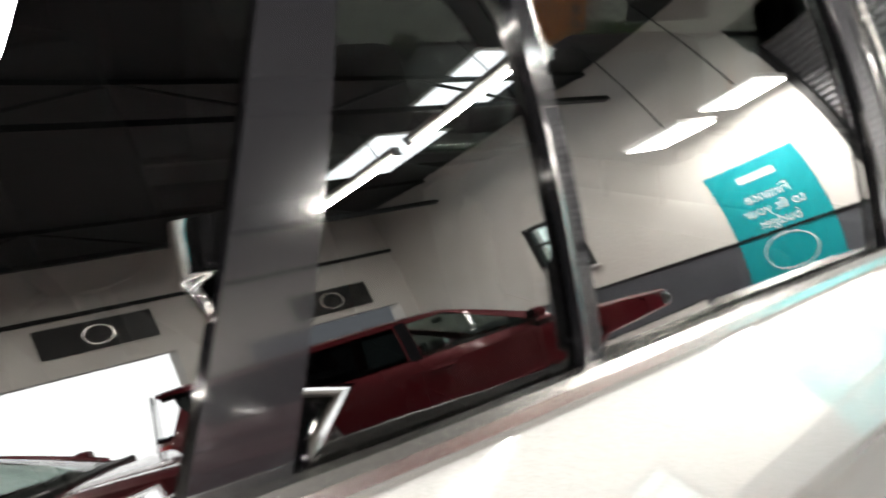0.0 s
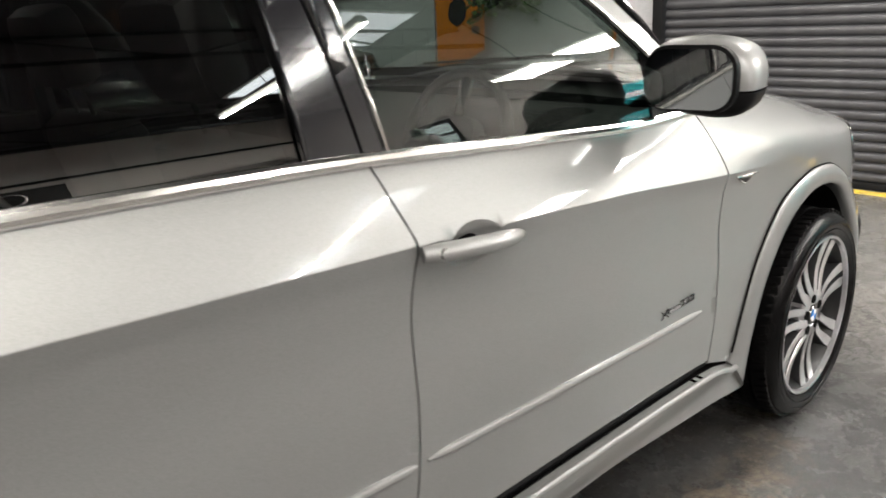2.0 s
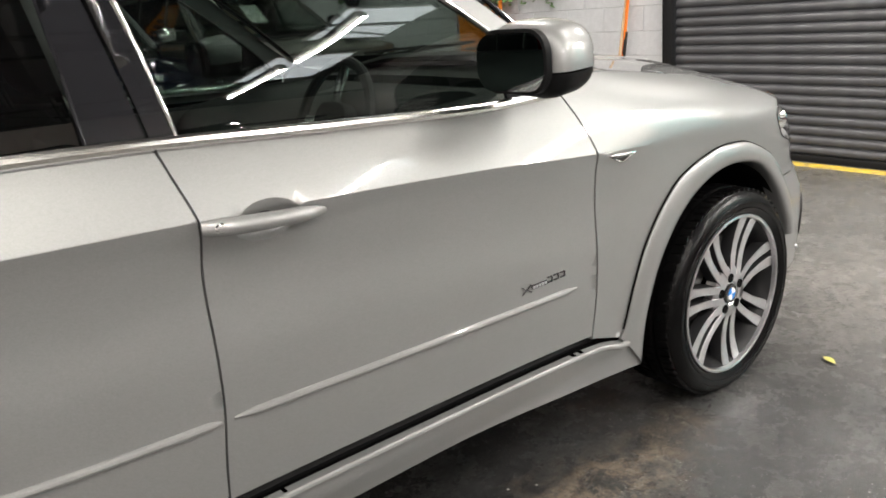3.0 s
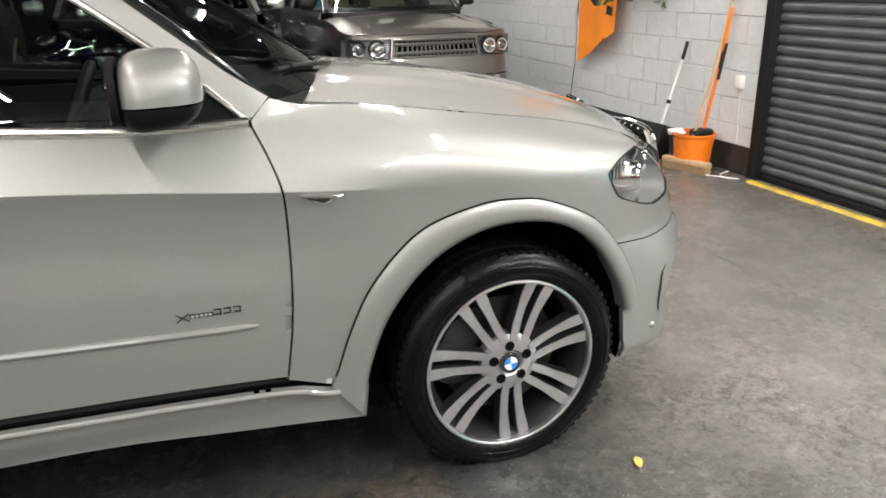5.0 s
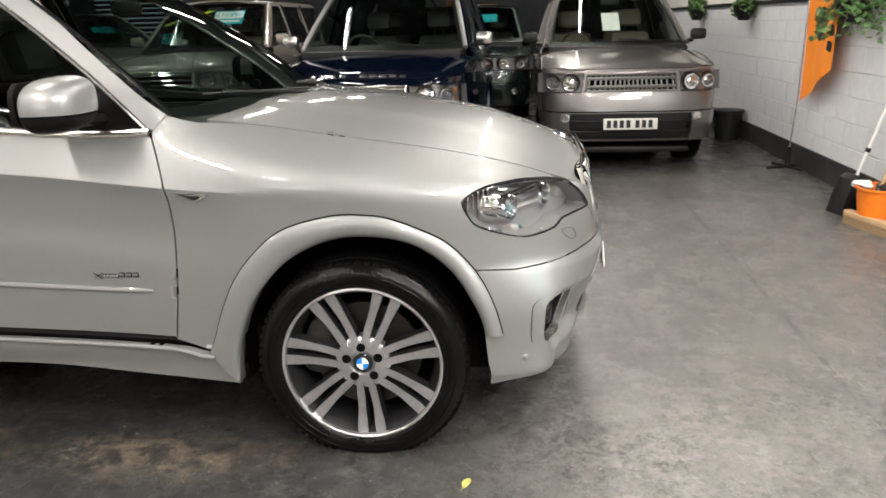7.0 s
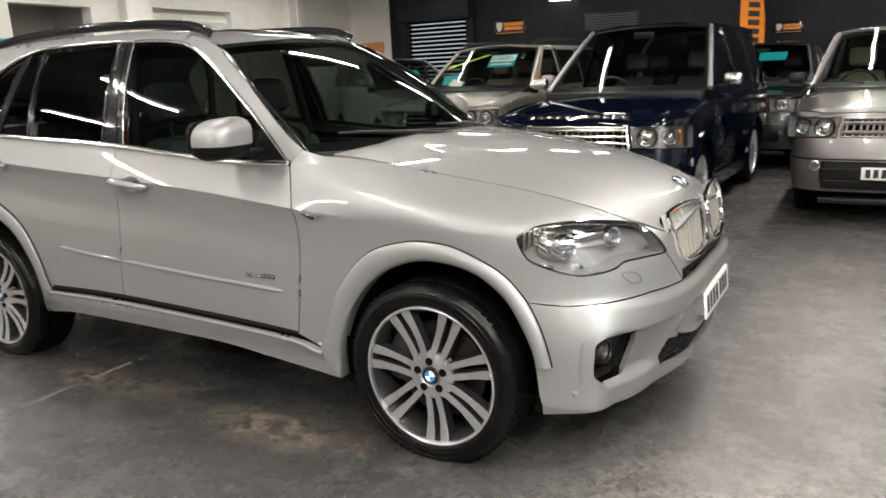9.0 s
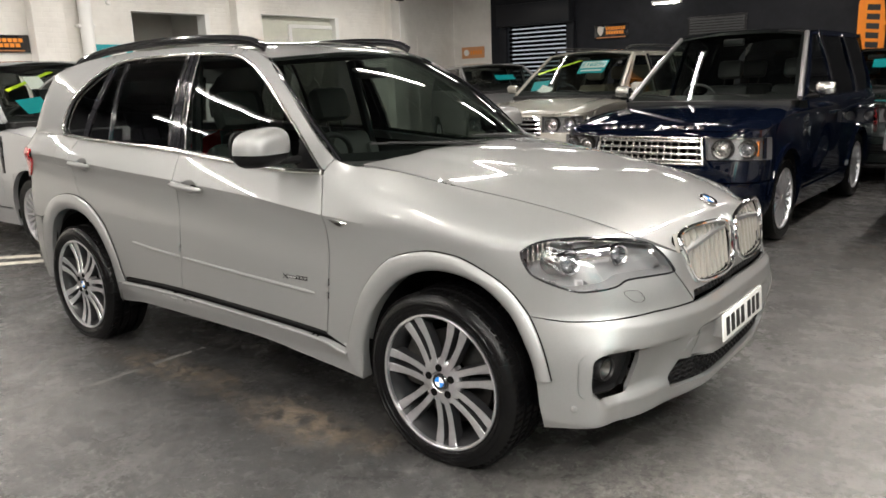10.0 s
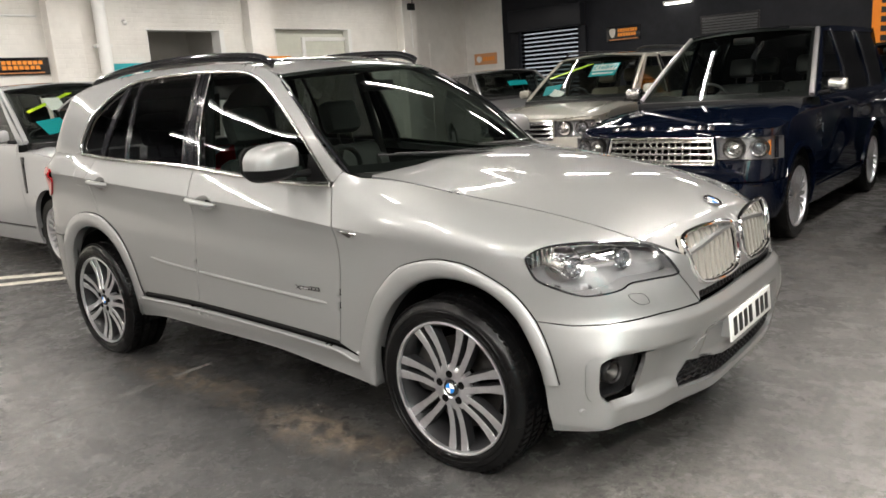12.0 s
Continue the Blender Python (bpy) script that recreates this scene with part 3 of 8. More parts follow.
d = structure("door_1", box((WEST - 0.16, 7.62, 0), (WEST - 0.12, 8.755, 2.70), 0.006), PALEDOOR, "pale grey flush door in a wide opening")
structure("trim", box((WEST - 0.16, 7.54, 0), (WEST - 0.10, 7.615, 2.78), 0.005), WHITEP, "white door frame")
structure("trim", box((WEST - 0.16, 7.617, 2.705), (WEST - 0.10, 8.755, 2.78), 0.005), WHITEP, "white door frame")
structure("trim", box((WEST, 11.5, 0), (WEST + 0.02, 12.85, 2.62), 0.004), WALLW, "flush white boarded-up doorway")
pp = thing("downpipe", pose(WEST + 0.11, 3.16, 0), "white painted round downpipe on the brick wall", "pipe")
part("pipe", tube([(0, 0, 0), (0, 0, HIGH)], 0.10, 20), WHITEP, pp)
for z in (1.2, 2.6, 3.8):
    part("bracket", box((-0.11, -0.14, z - 0.025), (0.02, 0.14, z + 0.025), 0.006), WHITEP, pp)
eb = thing("cable_box", pose(WEST + 0.24, 10.62, 3.42), "small black junction box with a cable on a pilaster", "junction box")
part("box", box((-0.02, -0.10, -0.05), (0.06, 0.10, 0.10), 0.008), BLACK, eb)
part("cable", tube([(0.02, 0.05, 0.08), (0.02, 0.06, 0.4), (0.02, 0.06, HIGH - 3.42)], 0.012, 8), BLACK, eb)
part("conduit", tube([(0.0, 0.0, -0.05), (0.0, 0.0, -0.9)], 0.012, 8), WHITEP, eb)
structure("trim", tube([(WEST + 0.02, -4.0, 3.05), (WEST + 0.02, 2.2, 3.05)], 0.016, 8), WHITEP, "white conduit along the brick wall")


def truss(y):
    """A black steel roof truss across the hall."""
    bm = bmesh.new()
    z0, z1 = 3.80, HIGH - 0.03
    for z in (z0, z1):
        add_box(bm, (WEST, y - 0.04, z - 0.035), (EAST, y + 0.04, z + 0.035))
    n = 12
    for i in range(n):
        a, c = WEST + (EAST - WEST) * i / n, WEST + (EAST - WEST) * (i + 1) / n
        add_tube(bm, [(a, y, z0 if i % 2 else z1), (c, y, z1 if i % 2 else z0)], 0.022, 6)
    structure("trim", bm, surface("black_steel", (0.012, 0.012, 0.013), 0.5), "black steel roof truss")


for y in (-7.2, -4.1, -1.0, 2.0, 5.0, 8.0, 11.0):
    truss(y)

TUBEGLOW = glow("tube_glow", (1.0, 0.97, 0.9), 9.0)
PANELGLOW = glow("panel_glow", (1.0, 0.97, 0.92), 7.0)


def batten(x, y, turn):
    ob = thing("batten_lamp", pose(x, y, TUBE_Z, 0, 0, turn), "white fluorescent batten lamp hung under the ceiling", "lamp", "ceiling battens")
    part("housing", box((-TUBE_LONG / 2 - 0.03, -0.04, 0.0), (TUBE_LONG / 2 + 0.03, 0.04, 0.06), 0.01), WHITEP, ob)
    part("tube", tube([(-TUBE_LONG / 2, 0, -0.03), (TUBE_LONG / 2, 0, -0.03)], 0.022, 12), TUBEGLOW, ob, "glowing tube")
    for s in (-1, 1):
        part("cap", box((s * TUBE_LONG / 2 - 0.03, -0.03, -0.055), (s * TUBE_LONG / 2 + 0.03, 0.03, 0.0), 0.006), WHITEP, ob)
        part("hanger", tube([(s * 0.5, 0, 0.06), (s * 0.5, 0, HIGH - TUBE_Z)], 0.006, 6), BLACK, ob)
    return ob


for x, y, turn in TUBES:
    batten(x, y, turn)
# a short batten bracketed off the rear wall
wb = thing("wall_batten", pose(-1.73, 12.88, 2.985), "short white fluorescent batten bracketed to the charcoal wall", "lamp")
part("housing", box((-0.33, -0.03, 0.0), (0.33, 0.03, 0.04), 0.008), WHITEP, wb)
part("tube", tube([(-0.30, 0, -0.02), (0.30, 0, -0.02)], 0.018, 12), TUBEGLOW, wb, "glowing tube")
for s in (-1, 1):
    part("cap", box((s * 0.30 - 0.02, -0.022, -0.04), (s * 0.30 + 0.02, 0.022, 0.0), 0.005), WHITEP, wb)
    part("bracket", box((s * 0.2 - 0.012, 0.0, 0.04), (s * 0.2 + 0.012, 0.12, 0.055), 0.003), BLACK, wb)
for x, y, z in PANELS:
    ob = thing("panel_lamp", pose(x, y, z), "square white ceiling panel lamp", "lamp", "panel lamps")
    part("diffuser", box((-0.29, -0.29, 0.0), (0.29, 0.29, 0.01)), PANELGLOW, ob)
    part("frame", box((-0.31, -0.31, 0.011), (0.31, 0.31, 0.05), 0.006), WHITEP, ob)
    part("hanger", tube([(0, 0, 0.05), (0, 0, HIGH - z + 0.01)], 0.01, 6), BLACK, ob)


def roller_shutter():
    """The wide roller shutter: interlocking curved slats between guide channels."""
    ob = thing("roller_shutter", pose(EAST, (S0 + S1) / 2, 0), "dark grey steel roller shutter, closed", "shutter")
    w = S1 - S0
    for s in (-1, 1):
        part("guide_channel", box((-0.06, s * (w / 2) - 0.045, 0), (0.10, s * (w / 2) + 0.045, 3.3), 0.006), BLACK, ob)
    prof = [(0.0, 0.0), (-0.012, 0.006), (-0.020, 0.020), (-0.022, 0.038), (-0.018, 0.054), (-0.006, 0.066), (0.004, 0.070), (0.006, 0.076)]
    me = None
    for i in range(43):
        if me is None:
            bm = bmesh.new()
            rows = [[bm.verts.new((x - 0.0, s * (w / 2 - 0.05), z)) for x, z in prof] for s in (-1, 1)]
            for j in range(len(prof) - 1):
                bm.faces.new((rows[0][j], rows[0][j + 1], rows[1][j + 1], rows[1][j]))
            bmesh.ops.recalc_face_normals(bm, faces=bm.faces)
            q = part("slat", bm, SLAT, ob)
            me = q.data
        else:
            q = new("slat", me)
            q.parent = ob
        q.location = (0.02, 0, 0.05 + i * 0.0755)
    part("bottom_bar", box((-0.015, -w / 2 + 0.05, 0.0), (0.045, w / 2 - 0.05, 0.05), 0.004), BLACK, ob)
    part("hood", box((0.0, -w / 2 - 0.1, 3.28), (0.3, w / 2 + 0.1, 3.7), 0.01), BLACK, ob)
    return ob


roller_shutter()
st = thing("threshold_strip", pose(EAST - 0.13, (S0 + S1) / 2, 0), "worn yellow rubber strip along the shutter's foot", "strip")
part("strip", prism([(-0.03, 0.0), (-0.018, 0.018), (0.018, 0.018), (0.03, 0.0)], -2.05, 2.02), YELLOW, st)
g = thing("back_wall_shutter", pose(-4.97, NORTH, 0), "black roller shutter in the charcoal wall, closed", "shutter")
for i in range(28):
    part("slat", prism([(-0.85, 0.0), (-0.85, 0.07), (0.85, 0.07), (0.85, 0.0)], 0.05 + 0.015 * (i % 2), 0.09, Matrix.Translation((0, 0, i * 0.1))), SLATK, g, smooth=False)
part("shutter_box", box((-1.0, -0.30, 2.75), (1.0, -0.002, 3.25), 0.02), surface("dark_shutter_box", (0.02, 0.021, 0.025), 0.4, spec=0.2), g)
for s in (-1, 1):
    part("guide_channel", box((s * 0.93 - 0.1, -0.12, 0), (s * 0.93 + 0.1, -0.002, 2.75), 0.01), WALLK, g)


# ---- the silver car: its skin ----
def pch(xs, ys, x):
    """Smooth monotone interpolation (cubic Hermite) through a short table."""
    xs, ys = np.asarray(xs, float), np.asarray(ys, float)
    x = np.clip(np.asarray(x, float), xs[0], xs[-1])
    h, d = np.diff(xs), np.diff(ys) / np.diff(xs)
    m = np.zeros_like(xs)
    m[0], m[-1] = d[0], d[-1]
    for i in range(1, len(xs) - 1):
        if d[i - 1] * d[i] > 0:
            m[i] = 2 * d[i - 1] * d[i] / (d[i - 1] + d[i])
    i = np.clip(np.searchsorted(xs, x, side="right") - 1, 0, len(xs) - 2)
    t = (x - xs[i]) / h[i]
    return ((2 * t**3 - 3 * t**2 + 1) * ys[i] + (t**3 - 2 * t**2 + t) * h[i] * m[i]
            + (-2 * t**3 + 3 * t**2) * ys[i + 1] + (t**3 - t**2) * h[i] * m[i + 1])


def sstep(a, b, x):
    t = np.clip((np.asarray(x, float) - a) / (b - a), 0, 1)
    return t * t * (3 - 2 * t)


XS, XR, KU = 2.9, -0.45, 0.92          # where the flank starts to wrap round the nose and the tail


def belt(x):
    return pch([-0.9, -0.35, 0.16, 1.0, 1.53, 2.0, 2.25, 2.6], [1.31, 1.30, 1.264, 1.228, 1.187, 1.158, 1.162, 1.162], x)


def crease(x):
    return pch([-0.9, -0.36, 0.56, 1.18, 1.78, 2.28, 2.9], [1.20, 1.168, 1.110, 1.075, 1.033, 0.983, 0.94], x)


def shut_z(x):
    return pch([2.2, 2.365, 2.9, 3.2, 3.46, 3.62, 3.75], [1.20, 1.195, 1.122, 1.072, 1.008, 0.948, 0.89], x)


def shut_y(x):
    return pch([2.2, 2.365, 2.9, 3.2, 3.46, 3.62, 3.75], [0.755, 0.743, 0.715, 0.676, 0.62, 0.565, 0.46], x)


def flank(x, z):
    """Half width of the silver car at a place along it and a height."""
    x, z = np.broadcast_arrays(np.asarray(x, float), np.asarray(z, float))
    top = pch([-1.0, -0.5, 0.5, 1.2, 2.0, 2.6, 2.9], [0.87, 0.90, 0.912, 0.915, 0.915, 0.915, 0.915], x)
    zc, zb = crease(x), belt(x)
    front = sstep(2.20, 2.62, x)
    low = z - zc
    under = pch([-1.0, -0.82, -0.72, -0.6, -0.45, -0.3, -0.16, -0.06, 0.0], [0.06, 0.03, 0.022, 0.016, 0.012, 0.016, 0.026, 0.018, 0.0], np.minimum(low, 0))
    td = np.clip(low / np.maximum(zb - zc, 0.02), 0, 1)
    upper = np.maximum(z - zb, 0)
    door = top - under - 0.085 * (0.8 * td + 0.2 * td * td) - 0.19 * upper - 0.42 * upper**2
    tf = np.clip(low / np.maximum(shut_z(x) - zc, 0.02), 0, 1.25)
    fold = 0.22 * (1 - sstep(2.3, 2.85, x))
    fender = top - 0.25 * under - (top - shut_y(x)) * (fold * tf + (1 - fold) * tf**2.7)
    y = door * (1 - front) + fender * front
    return y


NOSE = ([0.10, 0.2, 0.26, 0.36, 0.55, 0.66, 0.70, 0.80, 0.90, 1.0, 1.08], [3.70, 3.755, 3.77, 3.79, 3.83, 3.835, 3.815, 3.795, 3.78, 3.73, 3.64])


def nose_r(fi, b, z):
    """How far the nose stands off its turning point, by the angle round it and the height."""
    a = pch(*NOSE, z) - XS
    bz = b - (0.10 * sstep(0.96, 1.06, z)) * sstep(0.0, 0.7, fi)
    n = 4.8 - 1.35 * sstep(0.50, 0.72, z)
    return (np.abs(np.cos(fi) / bz) ** n + np.abs(np.sin(fi) / a) ** n) ** (-1 / n)


def shell(u, z):
    """The body's skin: u runs along the flank (= x there) and on round the nose, 4.345 on the centre line; z is the height."""
    u, z = np.broadcast_arrays(np.asarray(u, float), np.asarray(z, float))
    b = flank(np.clip(u, XR, XS), z)
    fi = np.clip((u - XS) / KU, 0, 3.2)
    s, c = np.sin(fi), np.cos(fi)
    r = nose_r(fi, b, z)
    # the upper edge meets the bonnet's shut line
    edge = np.linspace(XS, 3.62, 24)
    ey = shut_y(edge)
    turn = np.arctan2(edge - XS, ey)
    zh, rh = np.interp(fi, turn, shut_z(edge)), np.interp(fi, turn, np.hypot(edge - XS, ey))
    r = r - (nose_r(fi, flank(XS, zh), zh) - rh) * np.clip((z - zh + 0.24) / 0.24, 0, 1) ** 2.2 * sstep(1.06, 0.9, fi)
    side = r * c
    back = sstep(0.70, 0.46, z) * sstep(0.15, 0.55, side) * sstep(0.87, 0.74, side)
    pocket = sstep(0.585, 0.552, z) * sstep(0.36, 0.41, z) * sstep(0.44, 0.60, side) * sstep(0.85, 0.80, side)
    fr = np.clip((XR - u) / 0.8, 0, 1.6)
    ar = pch([0.2, 0.5, 0.8, 1.2, 1.5, 1.8], [0.50, 0.58, 0.56, 0.50, 0.34, 0.12], z)
    s2, c2 = np.sin(fr), np.cos(fr)
    r2 = (np.abs(c2 / b) ** 3.5 + np.abs(s2 / ar) ** 3.5) ** (-1 / 3.5)
    x = np.where(u > XS, XS + r * s - 0.065 * back - 0.05 * pocket, np.where(u < XR, XR - r2 * s2, u))
    y = np.where(u > XS, -r * c, np.where(u < XR, -r2 * c2, -b))
    return np.stack([x, y, z], -1)


def hood_z(x, y):
    """The bonnet's height."""
    x, y = np.broadcast_arrays(np.asarray(x, float), np.asarray(y, float))
    mid = pch([2.2, 2.5, 2.9, 3.3, 3.5, 3.62, 3.70, 3.76], [1.255, 1.235, 1.195, 1.125, 1.07, 1.03, 0.995, 0.93], x)
    q = np.abs(y) / shut_y(x)
    z = mid + (shut_z(x) - mid) * q**2.2
    return z + 0.010 * (1 - sstep(0.40, 0.52, np.abs(y) / (1 - 0.12 * (x - 2.3)))) * sstep(3.75, 3.2, x)


def ux(x):
    return x if x <= XS else XS + KU * math.atan((x - XS) / 0.90)


def side_pts(pts):
    return [(ux(x), z) for x, z in pts]


CREASE = [[(x, float(crease(x)) + d) for x in np.linspace(-0.42, 2.5, 120)] for d in (-0.0022, 0.0022)]


def mirrored(skin, s):
    """The skin for the right (-1) or the left (1) half."""
    if s < 0:
        return skin
    return lambda u, v: skin(u, v) * np.array([1.0, -1.0, 1.0])


CENTRE = XS + KU * math.pi / 2
ROOF_EDGE = ([-0.75, -0.62, -0.35, 0.0, 0.4, 0.9, 1.3, 1.5, 1.64, 1.75], [1.58, 1.645, 1.722, 1.766, 1.786, 1.786, 1.768, 1.735, 1.69, 1.64])
ROOF_MID = ([-0.8, -0.6, -0.3, 0.2, 0.8, 1.3, 1.55, 1.75], [1.60, 1.67, 1.745, 1.800, 1.812, 1.795, 1.755, 1.70])


def roof_skin(x, y):
    x, y = np.broadcast_arrays(np.asarray(x, float), np.asarray(y, float))
    edge, mid = pch(*ROOF_EDGE, x), pch(*ROOF_MID, x)
    wide = flank(np.clip(x, -0.45, 2.0), edge)
    return np.stack([x, y, mid - (mid - edge) * np.minimum(np.abs(y) / wide, 1.0) ** 2.4], -1)


def hood_skin(x, y):
    x, y = np.broadcast_arrays(np.asarray(x, float), np.asarray(y, float))
    return np.stack([x, y, hood_z(x, y)], -1)


def screen_skin(s, t):
    """The windscreen: s across from -1 to 1, t from its foot (0) to the roof (1)."""
    s, t = np.broadcast_arrays(np.asarray(s, float), np.asarray(t, float))
    foot = np.stack([2.60 - 0.335 * s * s, 0.785 * s, 1.205 + 0.006 * s * s], -1)
    head = np.stack([1.735 - 0.105 * s * s, 0.616 * s, 1.722 - 0.034 * s * s], -1)
    bow = 0.03 * np.sin(math.pi * np.clip(t, 0, 1))
    p = foot + (head - foot) * t[..., None]
    return p + np.stack([bow * 0.5, 1.4 * bow * s, bow * 0.85], -1)


DLO_TOP = smooth_line([(-0.195, 1.300), (-0.235, 1.345), (-0.213, 1.42), (-0.163, 1.507), (-0.088, 1.572), (0.0, 1.627), (0.10, 1.678), (0.22, 1.715), (0.36, 1.737), (0.71, 1.745), (1.05, 1.74), (1.34, 1.722), (1.50, 1.682), (1.65, 1.60), (1.84, 1.47), (2.03, 1.325), (2.205, 1.168)], 5)
G1 = smooth_line([(2.205, 1.166), (2.24, 1.08), (2.268, 0.98), (2.275, 0.85), (2.272, 0.72), (2.262, 0.59), (2.245, 0.48), (2.235, 0.415)], 4)
G2 = smooth_line([(1.088, 1.222), (1.10, 1.16), (1.12, 1.06), (1.112, 0.96), (1.108, 0.82), (1.10, 0.69), (1.08, 0.55), (1.07, 0.45)], 4)
FLARE_F = smooth_line([(2.362, 0.375), (2.385, 0.42), (2.425, 0.53), (2.49, 0.66), (2.59, 0.775), (2.69, 0.842), (2.85, 0.884), (2.96, 0.886), (3.06, 0.87), (3.22, 0.80), (3.31, 0.72), (3.36, 0.65), (3.40, 0.56), (3.43, 0.455)], 4)
ARCH_F = smooth_line([(2.462, 0.25), (2.468, 0.33), (2.488, 0.43), (2.55, 0.575), (2.66, 0.705), (2.80, 0.785), (2.95, 0.812), (3.12, 0.783), (3.25, 0.69), (3.325, 0.57), (3.355, 0.50), (3.365, 0.452)], 4)
FLARE_R = smooth_line([(-0.62, 0.50), (-0.60, 0.66), (-0.53, 0.80), (-0.42, 0.885), (-0.28, 0.915), (-0.10, 0.905), (0.05, 0.855), (0.17, 0.75), (0.245, 0.60), (0.30, 0.475), (0.40, 0.43)], 4)
ARCH_R = smooth_line([(-0.50, 0.28), (-0.50, 0.45), (-0.46, 0.62), (-0.36, 0.76), (-0.20, 0.83), (-0.02, 0.835), (0.14, 0.79), (0.27, 0.70), (0.36, 0.57), (0.40, 0.45), (0.405, 0.28)], 4)
# the rear arch sits round the rear axle
ARCH_R = [(x * 0.93 - 0.02, z * 0.985) for x, z in ARCH_R]
FLARE_R = smooth_line([(-0.58, 0.42), (-0.575, 0.58), (-0.52, 0.74), (-0.40, 0.86), (-0.22, 0.915), (-0.02, 0.915), (0.15, 0.86), (0.29, 0.76), (0.38, 0.62), (0.42, 0.50), (0.45, 0.43)], 4)


FLARE_OUT = [(2.93 + (x - 2.93) * 0.968, 0.37 + (z - 0.37) * 0.968) for x, z in FLARE_F]


def sill_z(x):
    return pch([0.3, 0.44, 0.95, 1.66, 2.235, 2.36], [0.425, 0.432, 0.445, 0.43, 0.405, 0.372], x)


def sill_low(x):
    return pch([0.3, 0.39, 0.67, 1.63, 2.2, 2.47], [0.285, 0.29, 0.315, 0.31, 0.265, 0.245], x)


LAMP_RIM = smooth_line([(3.283, 0.917), (3.302, 0.870), (3.337, 0.833), (3.456, 0.791), (3.522, 0.790), (3.598, 0.804), (3.639, 0.824), (3.731, 0.825), (3.822, 0.830), (3.812, 0.864), (3.776, 0.917), (3.734, 0.942), (3.538, 0.972), (3.416, 0.974), (3.343, 0.963), (3.294, 0.937)], 3, True)
KIDNEY = smooth_line([(3.868, 0.946), (3.925, 0.967), (4.094, 0.966), (4.26, 0.948), (4.305, 0.92), (4.318, 0.86), (4.305, 0.79), (4.236, 0.756), (4.077, 0.755), (3.958, 0.770), (3.917, 0.802), (3.886, 0.866)], 3, True)
FOG_HOLE = smooth_line([(3.512, 0.500), (3.516, 0.542), (3.534, 0.562), (3.570, 0.574), (3.620, 0.580), (3.690, 0.583), (3.722, 0.572), (3.740, 0.500), (3.722, 0.415), (3.690, 0.393), (3.620, 0.391), (3.535, 0.402), (3.513, 0.430)], 3, True)


def flipu(poly):
    return [(2 * CENTRE - u, z) for u, z in poly]


